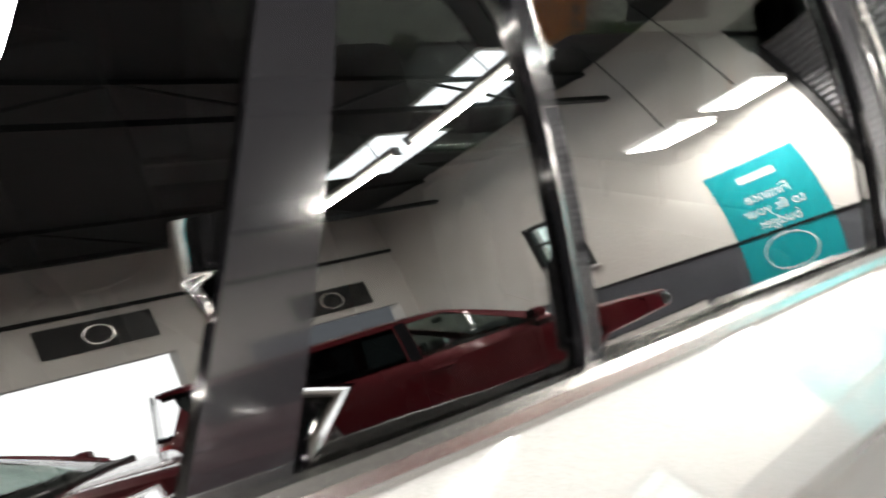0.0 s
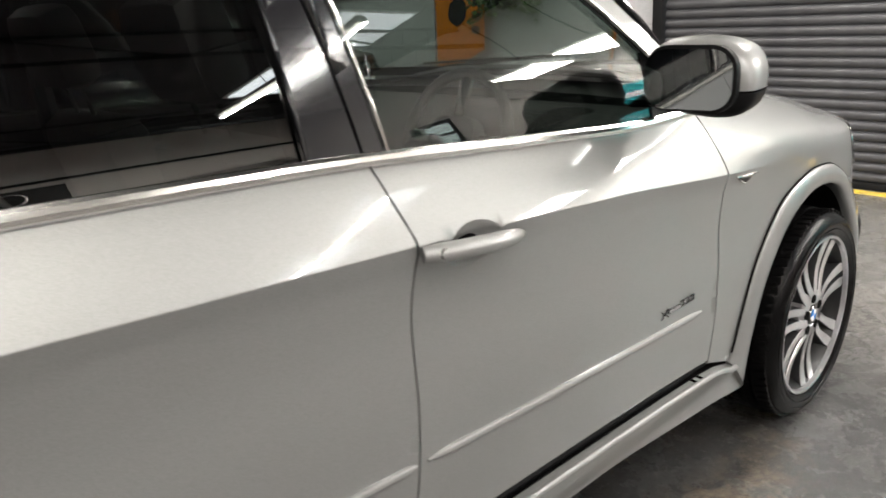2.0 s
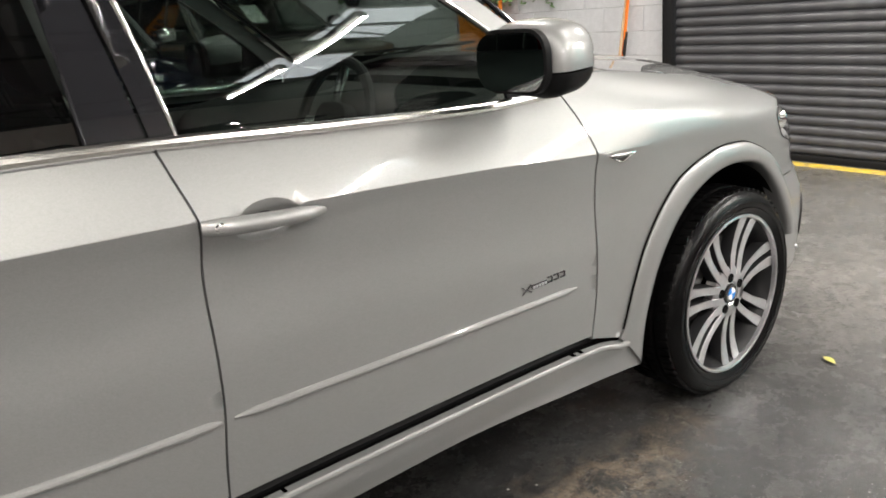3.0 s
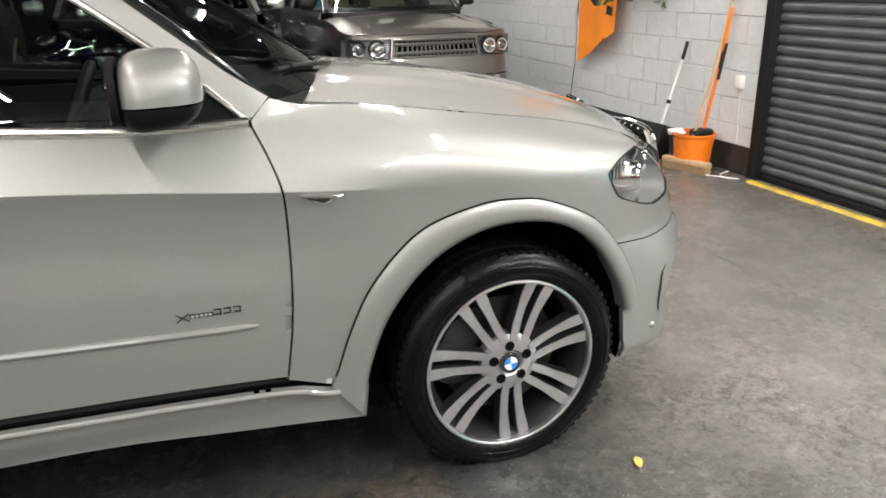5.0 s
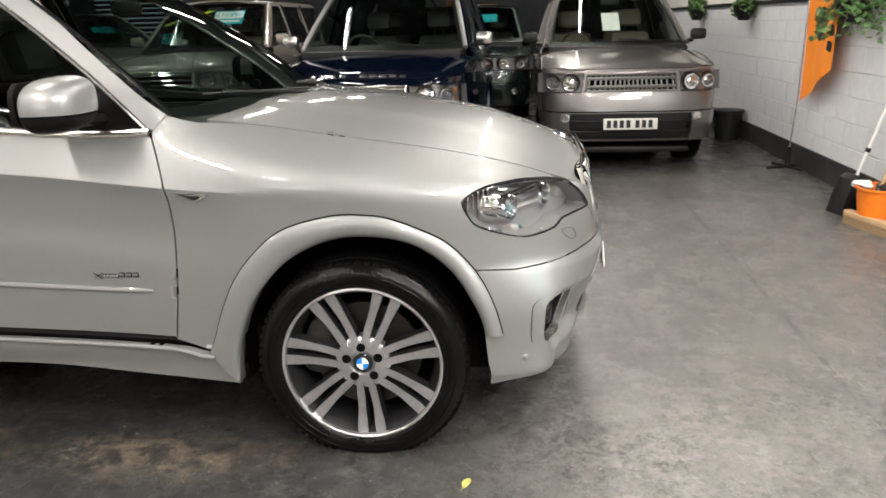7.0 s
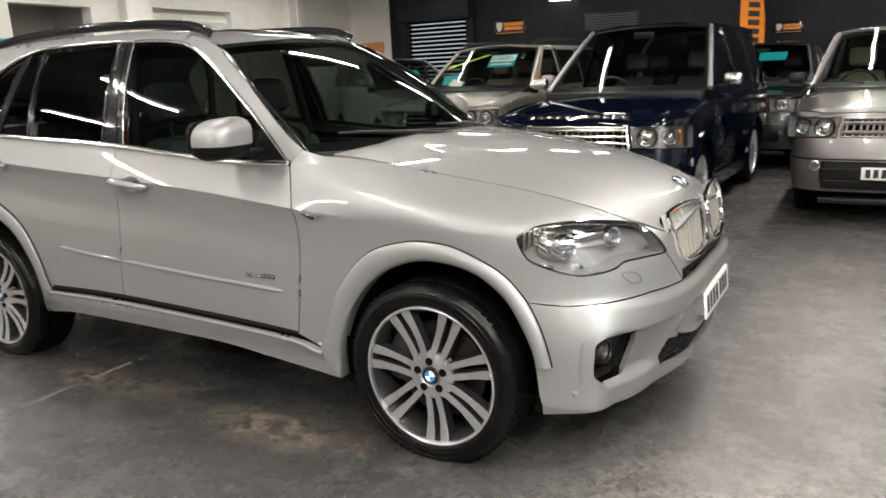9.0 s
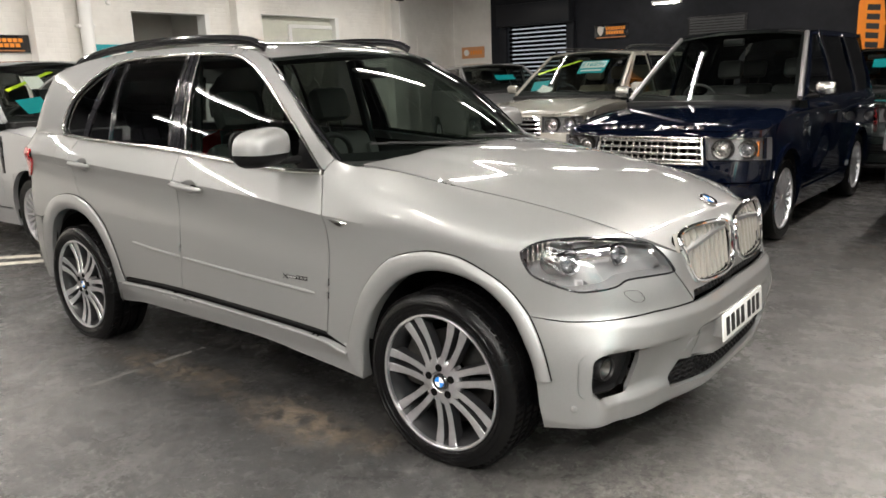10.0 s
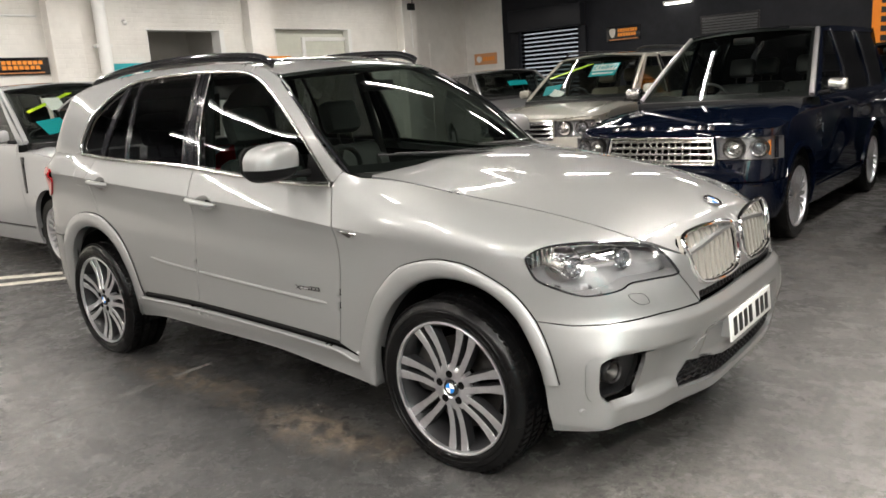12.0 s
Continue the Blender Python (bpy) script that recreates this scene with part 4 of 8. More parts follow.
def wheel(parent, x, s, turn=0.0, scale=1.0, spokes=7):
    """A wheel on the car's side s, its outer face at |y| = 0.955: tyre, rim, twin spokes, hub and brake."""
    m = pose(x, s * 0.955, 0.352) @ (Matrix() if s < 0 else pose(0, 0, 0, 0, 0, 180)) @ pose(0, 0, 0, 0, turn, 0)
    ty = new("wheel")
    ty.parent = parent
    ty.matrix_local = m
    R, r = 0.376, 0.286
    prof = [(r - 0.004, 0.012), (r + 0.004, 0.002), (r + 0.02, -0.010), (r + 0.045, -0.013), (R - 0.022, -0.004), (R - 0.008, 0.012), (R - 0.002, 0.03)]
    groove = []
    for c in (0.07, 0.125, 0.18):
        groove += [(R, c - 0.006), (R - 0.008, c - 0.004), (R - 0.008, c + 0.004), (R, c + 0.006)]
    prof += groove + [(R - 0.002, 0.225), (R - 0.010, 0.245), (R - 0.03, 0.262), (r + 0.01, 0.258), (r - 0.01, 0.245)]
    bm = lathe(prof, 96)
    # tread blocks at the shoulder; the foot is flattened on the ground
    tread = bmesh.new()
    for i in range(72):
        mm = Matrix.Rotation(2 * math.pi * i / 72, 4, "Y")
        add_box(tread, (R - 0.012, 0.016, -0.0105), (R + 0.003, 0.058, 0.0105), 0, mm @ pose(0, 0, 0, 14, 0, 0))
        for y0, y1, lean_ in ((0.080, 0.118, 24), (0.132, 0.172, -24)):
            add_box(tread, (R - 0.010, y0, -0.0125), (R + 0.003, y1, 0.0125), 0, mm @ pose(0, 0, 0, lean_ * 0.5, 0, 0))
        add_box(tread, (R - 0.012, 0.192, -0.0105), (R + 0.003, 0.235, 0.0105), 0, mm @ pose(0, 0, 0, -14, 0, 0))
    for b_ in (bm, tread):
        for v in b_.verts:
            w = m @ v.co
            if w.z < 0.001:
                w.z = 0.001
                v.co = m.inverted() @ w
    part("tyre", bm, RUBBER, ty)
    tagged(part("tread", tread, RUBBER, ty, "shoulder tread blocks"), kind="stuff")
    for rr in (r + 0.028, r + 0.05):
        part("sidewall_ring", lathe([(rr - 0.002, -0.011), (rr, -0.0145), (rr + 0.002, -0.011)], 96), RUBBER, ty)
    part("rim", lathe([(r + 0.003, 0.004), (r + 0.003, -0.003), (r - 0.003, -0.005), (r - 0.008, -0.002), (r - 0.010, 0.012)], 96), ALLOY, ty, "polished rim lip")
    part("rim_barrel", lathe([(r - 0.010, 0.012), (r - 0.022, 0.03), (r - 0.035, 0.06), (r - 0.04, 0.20), (r - 0.02, 0.24), (r, 0.245)], 96), ALLOYGREY, ty, "inner barrel with its shade put into the colour")
    for k in range(spokes):
        mm = Matrix.Rotation(2 * math.pi * k / spokes + radians(90), 4, "Y")
        for e in (-1, 1):
            bm = bmesh.new()
            rows = []
            for t in np.linspace(0, 1, 11):
                rad = 0.075 + (r - 0.010 - 0.075) * t
                mid = e * (0.0205 + 0.0135 * t)
                half = 0.0125 + 0.0068 * t**1.2 + 0.0012 * math.sin(t * 9)
                face = 0.016 - 0.0035 * (1 - t) ** 2 - 0.004 * t + 0.012 * math.sin(math.pi * t)
                rows.append([bm.verts.new(mm @ Vector((rad, face + d, mid + w * half))) for w, d in ((-1.15, 0.045), (-1, 0.003), (-0.88, 0.0), (0.88, 0.0), (1, 0.003), (1.15, 0.045))])
            for p, q in zip(rows, rows[1:]):
                for j in range(5):
                    bm.faces.new((p[j], p[j + 1], q[j + 1], q[j]))
            bmesh.ops.recalc_face_normals(bm, faces=bm.faces)
            bm.faces.ensure_lookup_table()
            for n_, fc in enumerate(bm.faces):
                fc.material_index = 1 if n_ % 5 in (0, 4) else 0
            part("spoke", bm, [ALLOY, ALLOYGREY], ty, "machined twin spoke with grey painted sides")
        part("spoke_web", prism([(0.08, -0.015), (0.125, -0.017), (0.125, 0.017), (0.08, 0.015)], 0.040, 0.06, mm), ALLOYGREY, ty, "near-black bridge that deepens the gap between twin spokes")
    part("hub", lathe([(0.0, 0.02), (0.040, 0.02), (0.046, 0.014), (0.085, 0.016), (0.098, 0.024), (0.10, 0.06)], 48), ALLOY, ty)
    for k in range(5):
        a = 2 * math.pi * k / 5 + 0.3
        c = Matrix.Translation((0.060 * math.cos(a), 0.0128, 0.060 * math.sin(a)))
        part("bolt_hole", lathe([(0.0, 0.0005), (0.0105, 0.0), (0.0150, -0.0018), (0.0160, -0.0018), (0.0165, 0.002)], 16, c), DARK, ty)
    cap = part("centre_cap", lathe([(0.0, 0.010), (0.034, 0.010), (0.037, 0.014), (0.037, 0.02)], 32), GLOSSBLACK, ty)
    for q in range(4):
        bm = lathe([(0.0, 0.0085), (0.022, 0.0085), (0.0225, 0.010)], 8, a0=math.pi / 2 * q, a1=math.pi / 2 * (q + 1))
        part("cap_quarter", bm, BLUE if q % 2 else ENAMELW, cap)
    part("brake_disc", lathe([(0.08, 0.10), (0.20, 0.10), (0.20, 0.128), (0.08, 0.128)], 64, closed=True), STEEL, ty)
    part("caliper", prism(smooth_line([(0.10, -0.09), (0.20, -0.11), (0.232, 0.0), (0.20, 0.11), (0.10, 0.09), (0.12, 0.0)], 4, True), 0.065, 0.16, pose(0, 0, 0, 0, 200 if x > 1 else -20, 0), 0.008), STEEL, ty)
    part("barrel_back", lathe([(0.0, 0.17), (0.19, 0.17), (0.25, 0.23)], 32), DARK, ty)
    return ty


def door_handle(door, skin, x, z, tilt, keyhole, s):
    """A bow handle over a scooped bowl."""
    n = Vector((0, s, 0.12)).normalized()
    pts, rad = [], []
    for t in np.linspace(-1, 1, 17):
        q = skin(np.array([x + 0.130 * t]), np.array([z + tilt * t]))[0]
        lift = 0.012 + 0.026 * (1 - abs(t) ** 3)
        pts.append(Vector(q) + n * lift)
        rad.append(0.021 * (1 - 0.5 * abs(t) ** 4) if t > 0 or not keyhole else 0.022 * (1 - 0.2 * abs(t) ** 6))
    h = part("handle", tube(pts, rad, 14, True, 0.8), SILVER, door, "lacquered bow handle")
    if keyhole:
        c = Vector(skin(np.array([x - 0.105]), np.array([z - tilt * 0.75]))[0]) + n * 0.046
        part("keyhole", lathe([(0.0, 0.004), (0.005, 0.004), (0.009, 0.0), (0.011, 0.003)], 16, Matrix.Translation(c) @ (Matrix() if s < 0 else pose(0, 0, 0, 0, 0, 180))), CHROME, h)
    return h


def bowl_hole(x, z, w, h):
    return [(x + w * math.cos(a), z + h * math.sin(a)) for a in np.linspace(0, 2 * math.pi, 28, endpoint=False)]


def bowl(door, skin, x, z, w, h, s):
    def scoop(u, v):
        q = skin(u, v)
        k = np.clip(1 - ((u - x) / w) ** 2 - ((v - z) / h) ** 2, 0, 1)
        return q - np.array([0, s, 0]) * (0.026 * k)[..., None]
    panel("handle_bowl", bowl_hole(x, z, w, h), scoop, SILVER, door, step=0.012, gap=0.0, lip=0.004, flip=s > 0)


def seat(parent, x, y, material, back_only=False):
    """A car seat with cushion, leaning back and headrest on two posts."""
    st = new("seat")
    st.parent = parent
    st.location = (x, y, 0.62)
    part("cushion", box((-0.25, -0.26, -0.12), (0.27, 0.26, 0.10), 0.06), material, st)
    lean = pose(-0.22, 0, 0.04, 0, -16, 0)
    bm = bmesh.new()
    add_box(bm, (-0.08, -0.25, 0.0), (0.07, 0.25, 0.60), 0.06, lean)
    for s in (-1, 1):
        add_box(bm, (0.0, s * 0.21 - 0.05, 0.06), (0.11, s * 0.21 + 0.05, 0.50), 0.04, lean)
    part("backrest", bm, material, st)
    part("headrest", box((-0.06, -0.145, 0.68), (0.065, 0.145, 0.90), 0.05, lean, ), material, st)
    for s in (-1, 1):
        part("headrest_post", tube([lean @ Vector((0, s * 0.06, 0.56)), lean @ Vector((0, s * 0.06, 0.72))], 0.006, 8), STEEL, st)
    return st


def number_plate(parent, m, w=0.52, h=0.111, rear=False):
    """A plate with plain bars in place of its characters."""
    pl = part("number_plate", box((-w / 2, -0.004, -h / 2), (w / 2, 0.004, h / 2), 0.003, m), PLATEW, parent, "white number plate with plain black bars")
    for i, c in enumerate((-0.40, -0.28, -0.16, -0.04, 0.13, 0.25, 0.37)):
        part("bar", box((c * w - 0.020, -0.0062, -h * 0.33), (c * w + 0.020, -0.0042, h * 0.33), 0, m), PLATEB, pl, smooth=False)
    return pl


def roundel(parent, m, r):
    """A plain enamel disc badge in quarters."""
    ring = part("badge", lathe([(0.0, -0.002), (r * 0.66, -0.003), (r * 0.7, -0.005), (r * 0.95, -0.005), (r, -0.002), (r, 0.002)], 32, m), GLOSSBLACK, parent, "round enamel badge in blue and white quarters")
    for q in range(4):
        part("quarter", lathe([(0.0, -0.0045), (r * 0.64, -0.0045), (r * 0.65, -0.003)], 8, m, a0=math.pi / 2 * q, a1=math.pi / 2 * (q + 1)), BLUE if q % 2 else ENAMELW, ring)
    part("rim", lathe([(r * 0.93, -0.005), (r * 0.97, -0.0075), (r * 1.01, -0.004), (r * 1.01, 0.002)], 32, m), CHROME, ring)


def ribbon(name, rails, skin, s, lifts, material, parent, label=""):
    """A strip of clean quads on the skin, between two lines of its own coordinates; lifts: (share of the way across, height over the skin, push inboard)."""
    n = 72
    rows = []
    for line in rails:
        p = np.array(line, float)
        d = np.concatenate([[0], np.cumsum(np.hypot(*np.diff(p, axis=0).T))])
        at = np.linspace(0, d[-1], n)
        rows.append(np.stack([np.interp(at, d, p[:, 0]), np.interp(at, d, p[:, 1])], 1))
    bm = bmesh.new()
    net = []
    e = 2e-3
    for t, lift, push in lifts:
        q = rows[0] * (1 - t) + rows[1] * t
        u, v = q[:, 0], q[:, 1]
        N = np.cross(skin(u + e, v) - skin(u - e, v), skin(u, v + e) - skin(u, v - e))
        N /= np.linalg.norm(N, axis=1, keepdims=True)
        N *= np.sign(N[:, 1:2] * s + 1e-9)
        P = skin(u, v) + N * lift - np.array([0, s, 0]) * push
        net.append([bm.verts.new(Vector(p)) for p in P])
    for a, b_ in zip(net, net[1:]):
        for k in range(n - 1):
            bm.faces.new((a[k], a[k + 1], b_[k + 1], b_[k]))
    for row in (0, n - 1):
        bm.faces.new([r[row] for r in net])
    bmesh.ops.recalc_face_normals(bm, faces=bm.faces)
    return part(name, bm, material, parent, label)


FLARE_ROLL = [(0.0, -0.004, 0.0), (0.0, 0.009, 0.0), (0.035, 0.0125, 0.0), (0.15, 0.017, 0.0), (0.35, 0.022, 0.0), (0.55, 0.0235, 0.0), (0.75, 0.021, 0.0), (0.9, 0.015, 0.0), (0.98, 0.007, 0.0), (1.0, 0.0, 0.006), (1.0, 0.0, 0.05)]


def silver_suv():
    car = thing("car", pose(0, 0, 0), "silver five-door SUV with a clean metallic finish parked on the concrete", "car")
    body = part("body", bmesh.new(), DARK, car, "dark inner shell behind the panels")
    for s in (-1, 1):
        skin, fl = mirrored(shell, s), s > 0
        P = lambda name, poly, mat=SILVER, label="", parent=None, **k: panel(name, poly, skin, mat, parent or car, label, flip=fl, **k)
        # inner dark liner behind the gaps
        liner = [(-0.43, 0.36), (-0.43, 0.7), (-0.43, 1.24), (2.2, 1.12), (2.9, 1.0), (3.3, 0.9), (3.34, 0.5)] + side_pts([p for p in ARCH_F[::-1] if p[1] > 0.4]) + [(2.42, 0.34), (0.42, 0.34)] + [p for p in ARCH_R[::-1] if p[1] > 0.4]
        P("inner_liner", liner, DARK, out=-0.022, lip=0.0, step=0.08)
        # front door
        bot = lambda a, b, n=14: [(x, float(sill_z(x)) + 0.020) for x in np.linspace(a, b, n)]
        top = [(x, float(belt(x)) - 0.004) for x in np.linspace(1.09, 2.2, 12)]
        hx, hz = 1.25, 1.047
        d1 = P("front_door", top + G1[1:] + bot(2.235, 1.07) + G2[::-1][1:-1], holes=[bowl_hole(hx + 0.01, hz, 0.075, 0.043)], step=0.0263, gap=0.0026, lines=CREASE)
        bowl(d1, skin, hx + 0.01, hz, 0.075, 0.043, s)
        door_handle(d1, skin, hx, hz + 0.004, -0.012, s < 0, s)
        # rear door
        G3 = smooth_line([(-0.02, 1.272), (-0.055, 1.18), (-0.05, 1.06), (-0.02, 0.97), (0.02, 0.905)], 4)
        edge = [(x * 0.965, 0.37 + (z - 0.37) * 0.965) for x, z in FLARE_R if x > 0.05]
        top = [(x, float(belt(x)) - 0.004) for x in np.linspace(1.08, -0.01, 14)]
        hx, hz = 0.115, 1.120
        d2 = P("rear_door", top + G3[1:] + edge + bot(0.47, 1.065, 9) + G2[::-1][1:-1], holes=[bowl_hole(hx + 0.01, hz, 0.075, 0.043)], step=0.028, gap=0.0026, lines=CREASE)
        bowl(d2, skin, hx + 0.01, hz, 0.075, 0.043, s)
        door_handle(d2, skin, hx, hz + 0.004, -0.006, False, s)
        # quarter panel with fuel flap, tail lamp, rear bumper
        flap = rounded(0.15, 0.14, 0.035, 5, -0.155, 1.165)
        q = [(-0.012, 1.276)] + [(x, float(belt(x)) + 0.006) for x in (-0.1, -0.2, -0.34)] + [(-0.7, 1.31), (-0.80, 1.20), (-0.80, 1.0), (-0.95, 0.98), (-0.95, 0.74), (-0.56, 0.74)] + [(x * 0.965, 0.37 + (z - 0.37) * 0.965) for x, z in FLARE_R if z > 0.75 and x < 0.04] + [(0.018, 0.89)] + G3[::-1][:-1]
        qp = P("quarter_panel", q, holes=[flap] if s < 0 else [], lines=CREASE)
        if s < 0:
            P("fuel_flap", flap, parent=qp, step=0.03, lines=CREASE)
        P("rear_bumper", [(-0.57, 0.735), (-1.65, 0.735), (-1.65, 0.30), (-0.60, 0.30), (-0.585, 0.42)])
        P("tail_lamp", smooth_line([(-0.56, 1.185), (-0.70, 1.205), (-1.15, 1.20), (-1.20, 1.10), (-1.15, 1.0), (-0.74, 1.0), (-0.62, 1.06)], 3, True), REDP, "red tail lamp wrapped round the corner", out=0.012, lip=0.03)
        P("tailgate_side", [(-1.2, 1.0), (-1.65, 1.0), (-1.65, 0.74), (-0.955, 0.74), (-0.955, 0.995)])
        P("tailgate_upper", [(-1.2, 1.0), (-1.65, 1.0), (-1.65, 1.28), (-0.72, 1.28), (-0.81, 1.20)], out=-0.004)
        # fender
        shutl = [(XS + KU * math.atan2(x - XS, float(shut_y(x))) if x > XS else x, float(shut_z(x))) for x in np.linspace(2.37, 3.60, 16)]
        f = [(2.212, 1.168), (2.245, 1.205), (2.268, 1.222), (2.32, 1.206)] + shutl + [(3.717, 0.946), (3.734, 0.942), (3.776, 0.917), (3.812, 0.864), (3.822, 0.830), (3.868, 0.770), (3.912, 0.706), (3.726, 0.706), (3.559, 0.689), (3.440, 0.681), (3.304, 0.687)]
        f += [p for p in side_pts(FLARE_OUT[::-1]) if p[1] > 0.69 or p[0] < 2.6] + [(2.355, 0.378), (2.25, 0.412)] + [(x + 0.002, z) for x, z in G1[::-1][:-1]]
        fender = P("fender", f, holes=[shrink(LAMP_RIM, 0.004)], step=0.026, lines=CREASE)
        ind = P("side_indicator", [(2.312, 0.969), (2.428, 0.962), (2.426, 0.957), (2.386, 0.940), (2.370, 0.939)], SATIN, "clear wedge-shaped side indicator with a bright upper blade", parent=fender, out=0.006, lip=0.010, step=0.008)
        P("indicator_lens", [(2.330, 0.9625), (2.400, 0.958), (2.384, 0.9445), (2.372, 0.944)], STEEL, parent=ind, out=0.009, lip=0.003, step=0.008)
        blade = [Vector(skin(np.array([x]), np.array([z]))[0]) + Vector((0, s * 0.010, 0)) for x, z in ((2.312, 0.969), (2.37, 0.9655), (2.428, 0.962))]
        part("indicator_blade", tube(blade, [0.0015, 0.0032, 0.0015], 8), CHROME, ind)
        # flares
        for outer, inner, cx in ((FLARE_F, ARCH_F, 2.93), (FLARE_R, ARCH_R, -0.06)):
            ribbon("wheel_flare", (side_pts(outer), side_pts(inner)), skin, s, FLARE_ROLL, SILVER, car)
            edge_ = [p for p in outer if p[1] > 0.40]
            wide_ = [(cx + (x - cx) * 1.008, 0.37 + (z - 0.37) * 1.008) for x, z in edge_]
            ribbon("flare_seal", (side_pts(edge_), side_pts(wide_)), skin, s, [(0.0, 0.006, 0.0), (0.5, 0.007, 0.0), (1.0, 0.002, 0.0)], DARK, car, "dark gap round the wheel flare")
        # sill
        sk = [(x, float(sill_z(x)) - 0.010) for x in np.linspace(0.43, 2.36, 24)] + [(2.475, 0.36), (2.462, 0.245)] + [(x, float(sill_low(x))) for x in np.linspace(2.44, 0.40, 24)] + [(0.37, 0.30), (0.385, 0.42)]
        bulge = lambda u, v: skin(u, v) + np.array([0, s, 0]) * (0.020 * sstep(0.30, 0.40, v) * (1 - 0.8 * sstep(2.33, 2.46, u)))[..., None]
        panel("sill", sk, bulge, SILVER, car, "", flip=fl, lip=0.024, out=0.004)
        part("sill_shelf", tube([Vector(skin(np.array([x]), np.array([float(sill_z(x)) + 0.0]))[0]) + Vector((0, -s * 0.024, 0.003)) for x in np.linspace(0.45, 2.27, 26)], [0.018] * 23 + [0.016, 0.013, 0.008], 8), MATT, car, "black seal between door and sill")
        part("sill_edge", tube([Vector(skin(np.array([x]), np.array([float(sill_z(x)) - 0.016]))[0]) + Vector((0, s * (0.026 - 0.019 * float(sstep(2.33, 2.46, x))), 0)) for x in np.linspace(0.46, 2.38, 40)], 0.0095, 10), SILVER, car, "bright rolled edge of the sill")
        # rub strip
        strip = smooth_line([(0.58, 0.688), (0.8, 0.668), (1.1, 0.652), (1.6, 0.628), (2.17, 0.606)], 6)
        for a, b_, own in ((0.6, 1.085, d2), (1.115, 2.17, d1)):
            pts = [Vector(skin(np.array([x]), np.array([np.interp(x, [p[0] for p in strip], [p[1] for p in strip])]))[0]) + Vector((0, s * 0.002, 0)) for x in np.linspace(a, b_, 20)]
            part("rub_strip", tube(pts, [0.003] + [0.0095] * 18 + [0.004], 10, True), SILVER, own, "lacquered rub strip")
        # chrome letters of the model badge, as plain bars
        bx = 1.955
        spot = lambda a, z, d=0.003: Vector(skin(np.array([a]), np.array([z]))[0]) + Vector((0, s * d, 0))
        for za, zb_ in ((0.652, 0.674), (0.674, 0.652)):
            part("badge_bar", tube([spot(bx, za), spot(bx + 0.034, zb_)], [0.0022, 0.0032], 6, True, 0.6), BADGE, d1)
        part("badge_bar", box((-0.031, -0.002, -0.0065), (0.031, 0.002, 0.0065), 0.0015, Matrix.Translation(spot(bx + 0.066, 0.664)) @ pose(0, 0, 0, 0, 2, 0)), BADGE, d1, "narrow dark plate of the model badge")
        for k in range(5):
            part("badge_bar", box((-0.004, -0.0015, -0.0035), (0.004, 0.0015, 0.0035), 0.001, Matrix.Translation(spot(bx + 0.043 + 0.0115 * k, 0.664, 0.0055))), BRIGHTALLOY, d1)
        for k in range(3):
            a = bx + 0.108 + 0.026 * k
            for dx, dz, w, h in ((0.0, 0.008, 0.010, 0.002), (0.0, -0.006, 0.010, 0.002), (0.009, 0.0, 0.002, 0.009)):
                part("badge_bar", box((-w, -0.002, -h), (w, 0.002, h), 0.001, Matrix.Translation(spot(a + dx, 0.666 + dz))), BADGE, d1)
        # window line
        frame_out = [(2.268, 1.224)] + smooth_line([(2.165, 1.295), (2.065, 1.375), (1.88, 1.525), (1.75, 1.635), (1.63, 1.69), (1.5, 1.735), (1.3, 1.768), (0.9, 1.786), (0.4, 1.786), (0.0, 1.766), (-0.35, 1.722), (-0.62, 1.645)], 4) + [(-0.74, 1.55), (-0.80, 1.42), (-0.82, 1.312)]
        P("side_frame", frame_out + DLO_TOP[:-1] + [(2.216, 1.172)], step=0.026, label="silver roof frame and pillars")
        dl = DLO_TOP
        z_at = lambda x: float(np.interp(x, [p[0] for p in dl[8:]], [p[1] for p in dl[8:]]))
        up = lambda a, b_: [p for p in dl[8:] if a < p[0] < b_]
        low = lambda a, b_, n=8: [(x, float(belt(x))) for x in np.linspace(a, b_, n)]
        part("window_trim", tube([Vector(skin(np.array([x]), np.array([z]))[0]) + Vector((0, s * 0.004, 0)) for x, z in dl], 0.0085, 8), SATIN, car, "satin chrome window trim")
        part("belt_trim", tube([Vector(skin(np.array([x]), np.array([z]))[0]) + Vector((0, s * 0.006, 0.004)) for x, z in [(x, float(belt(x))) for x in np.linspace(-0.20, 2.205, 44)]], 0.0135, 10), SATIN, car, "satin chrome belt strip")
        P("front_window", low(1.135, 2.02, 10) + [(2.02, 1.33)] + up(1.06, 2.0)[::-1] + [(1.06, z_at(1.06))], TINTED, "tinted door glass", d1, out=-0.010, lip=0.003, gap=0.0)
        P("mirror_sail", low(2.02, 2.205, 4) + up(2.02, 2.2)[::-1] + [(2.02, z_at(2.02))], MATT, "black triangle at the mirror's foot", d1, out=-0.006, lip=0.01, gap=0.0)
        P("rear_window", low(0.345, 0.975) + up(0.355, 0.96)[::-1] + [(0.355, z_at(0.355))], PRIVACY, "privacy glass", d2, out=-0.010, lip=0.003, gap=0.0)
        P("fixed_window", low(0.066, 0.326, 6) + [(0.336, z_at(0.336))] + up(0.245, 0.334)[::-1] + [(0.244, z_at(0.244))], PRIVACY, "privacy glass", d2, out=-0.010, lip=0.003, gap=0.0)
        P("quarter_window", low(-0.19, 0.005, 6) + [(0.19, z_at(0.19))] + [p for p in dl[::-1] if p[0] < 0.18], PRIVACY, "privacy glass", car, out=-0.010, lip=0.003, gap=0.0)
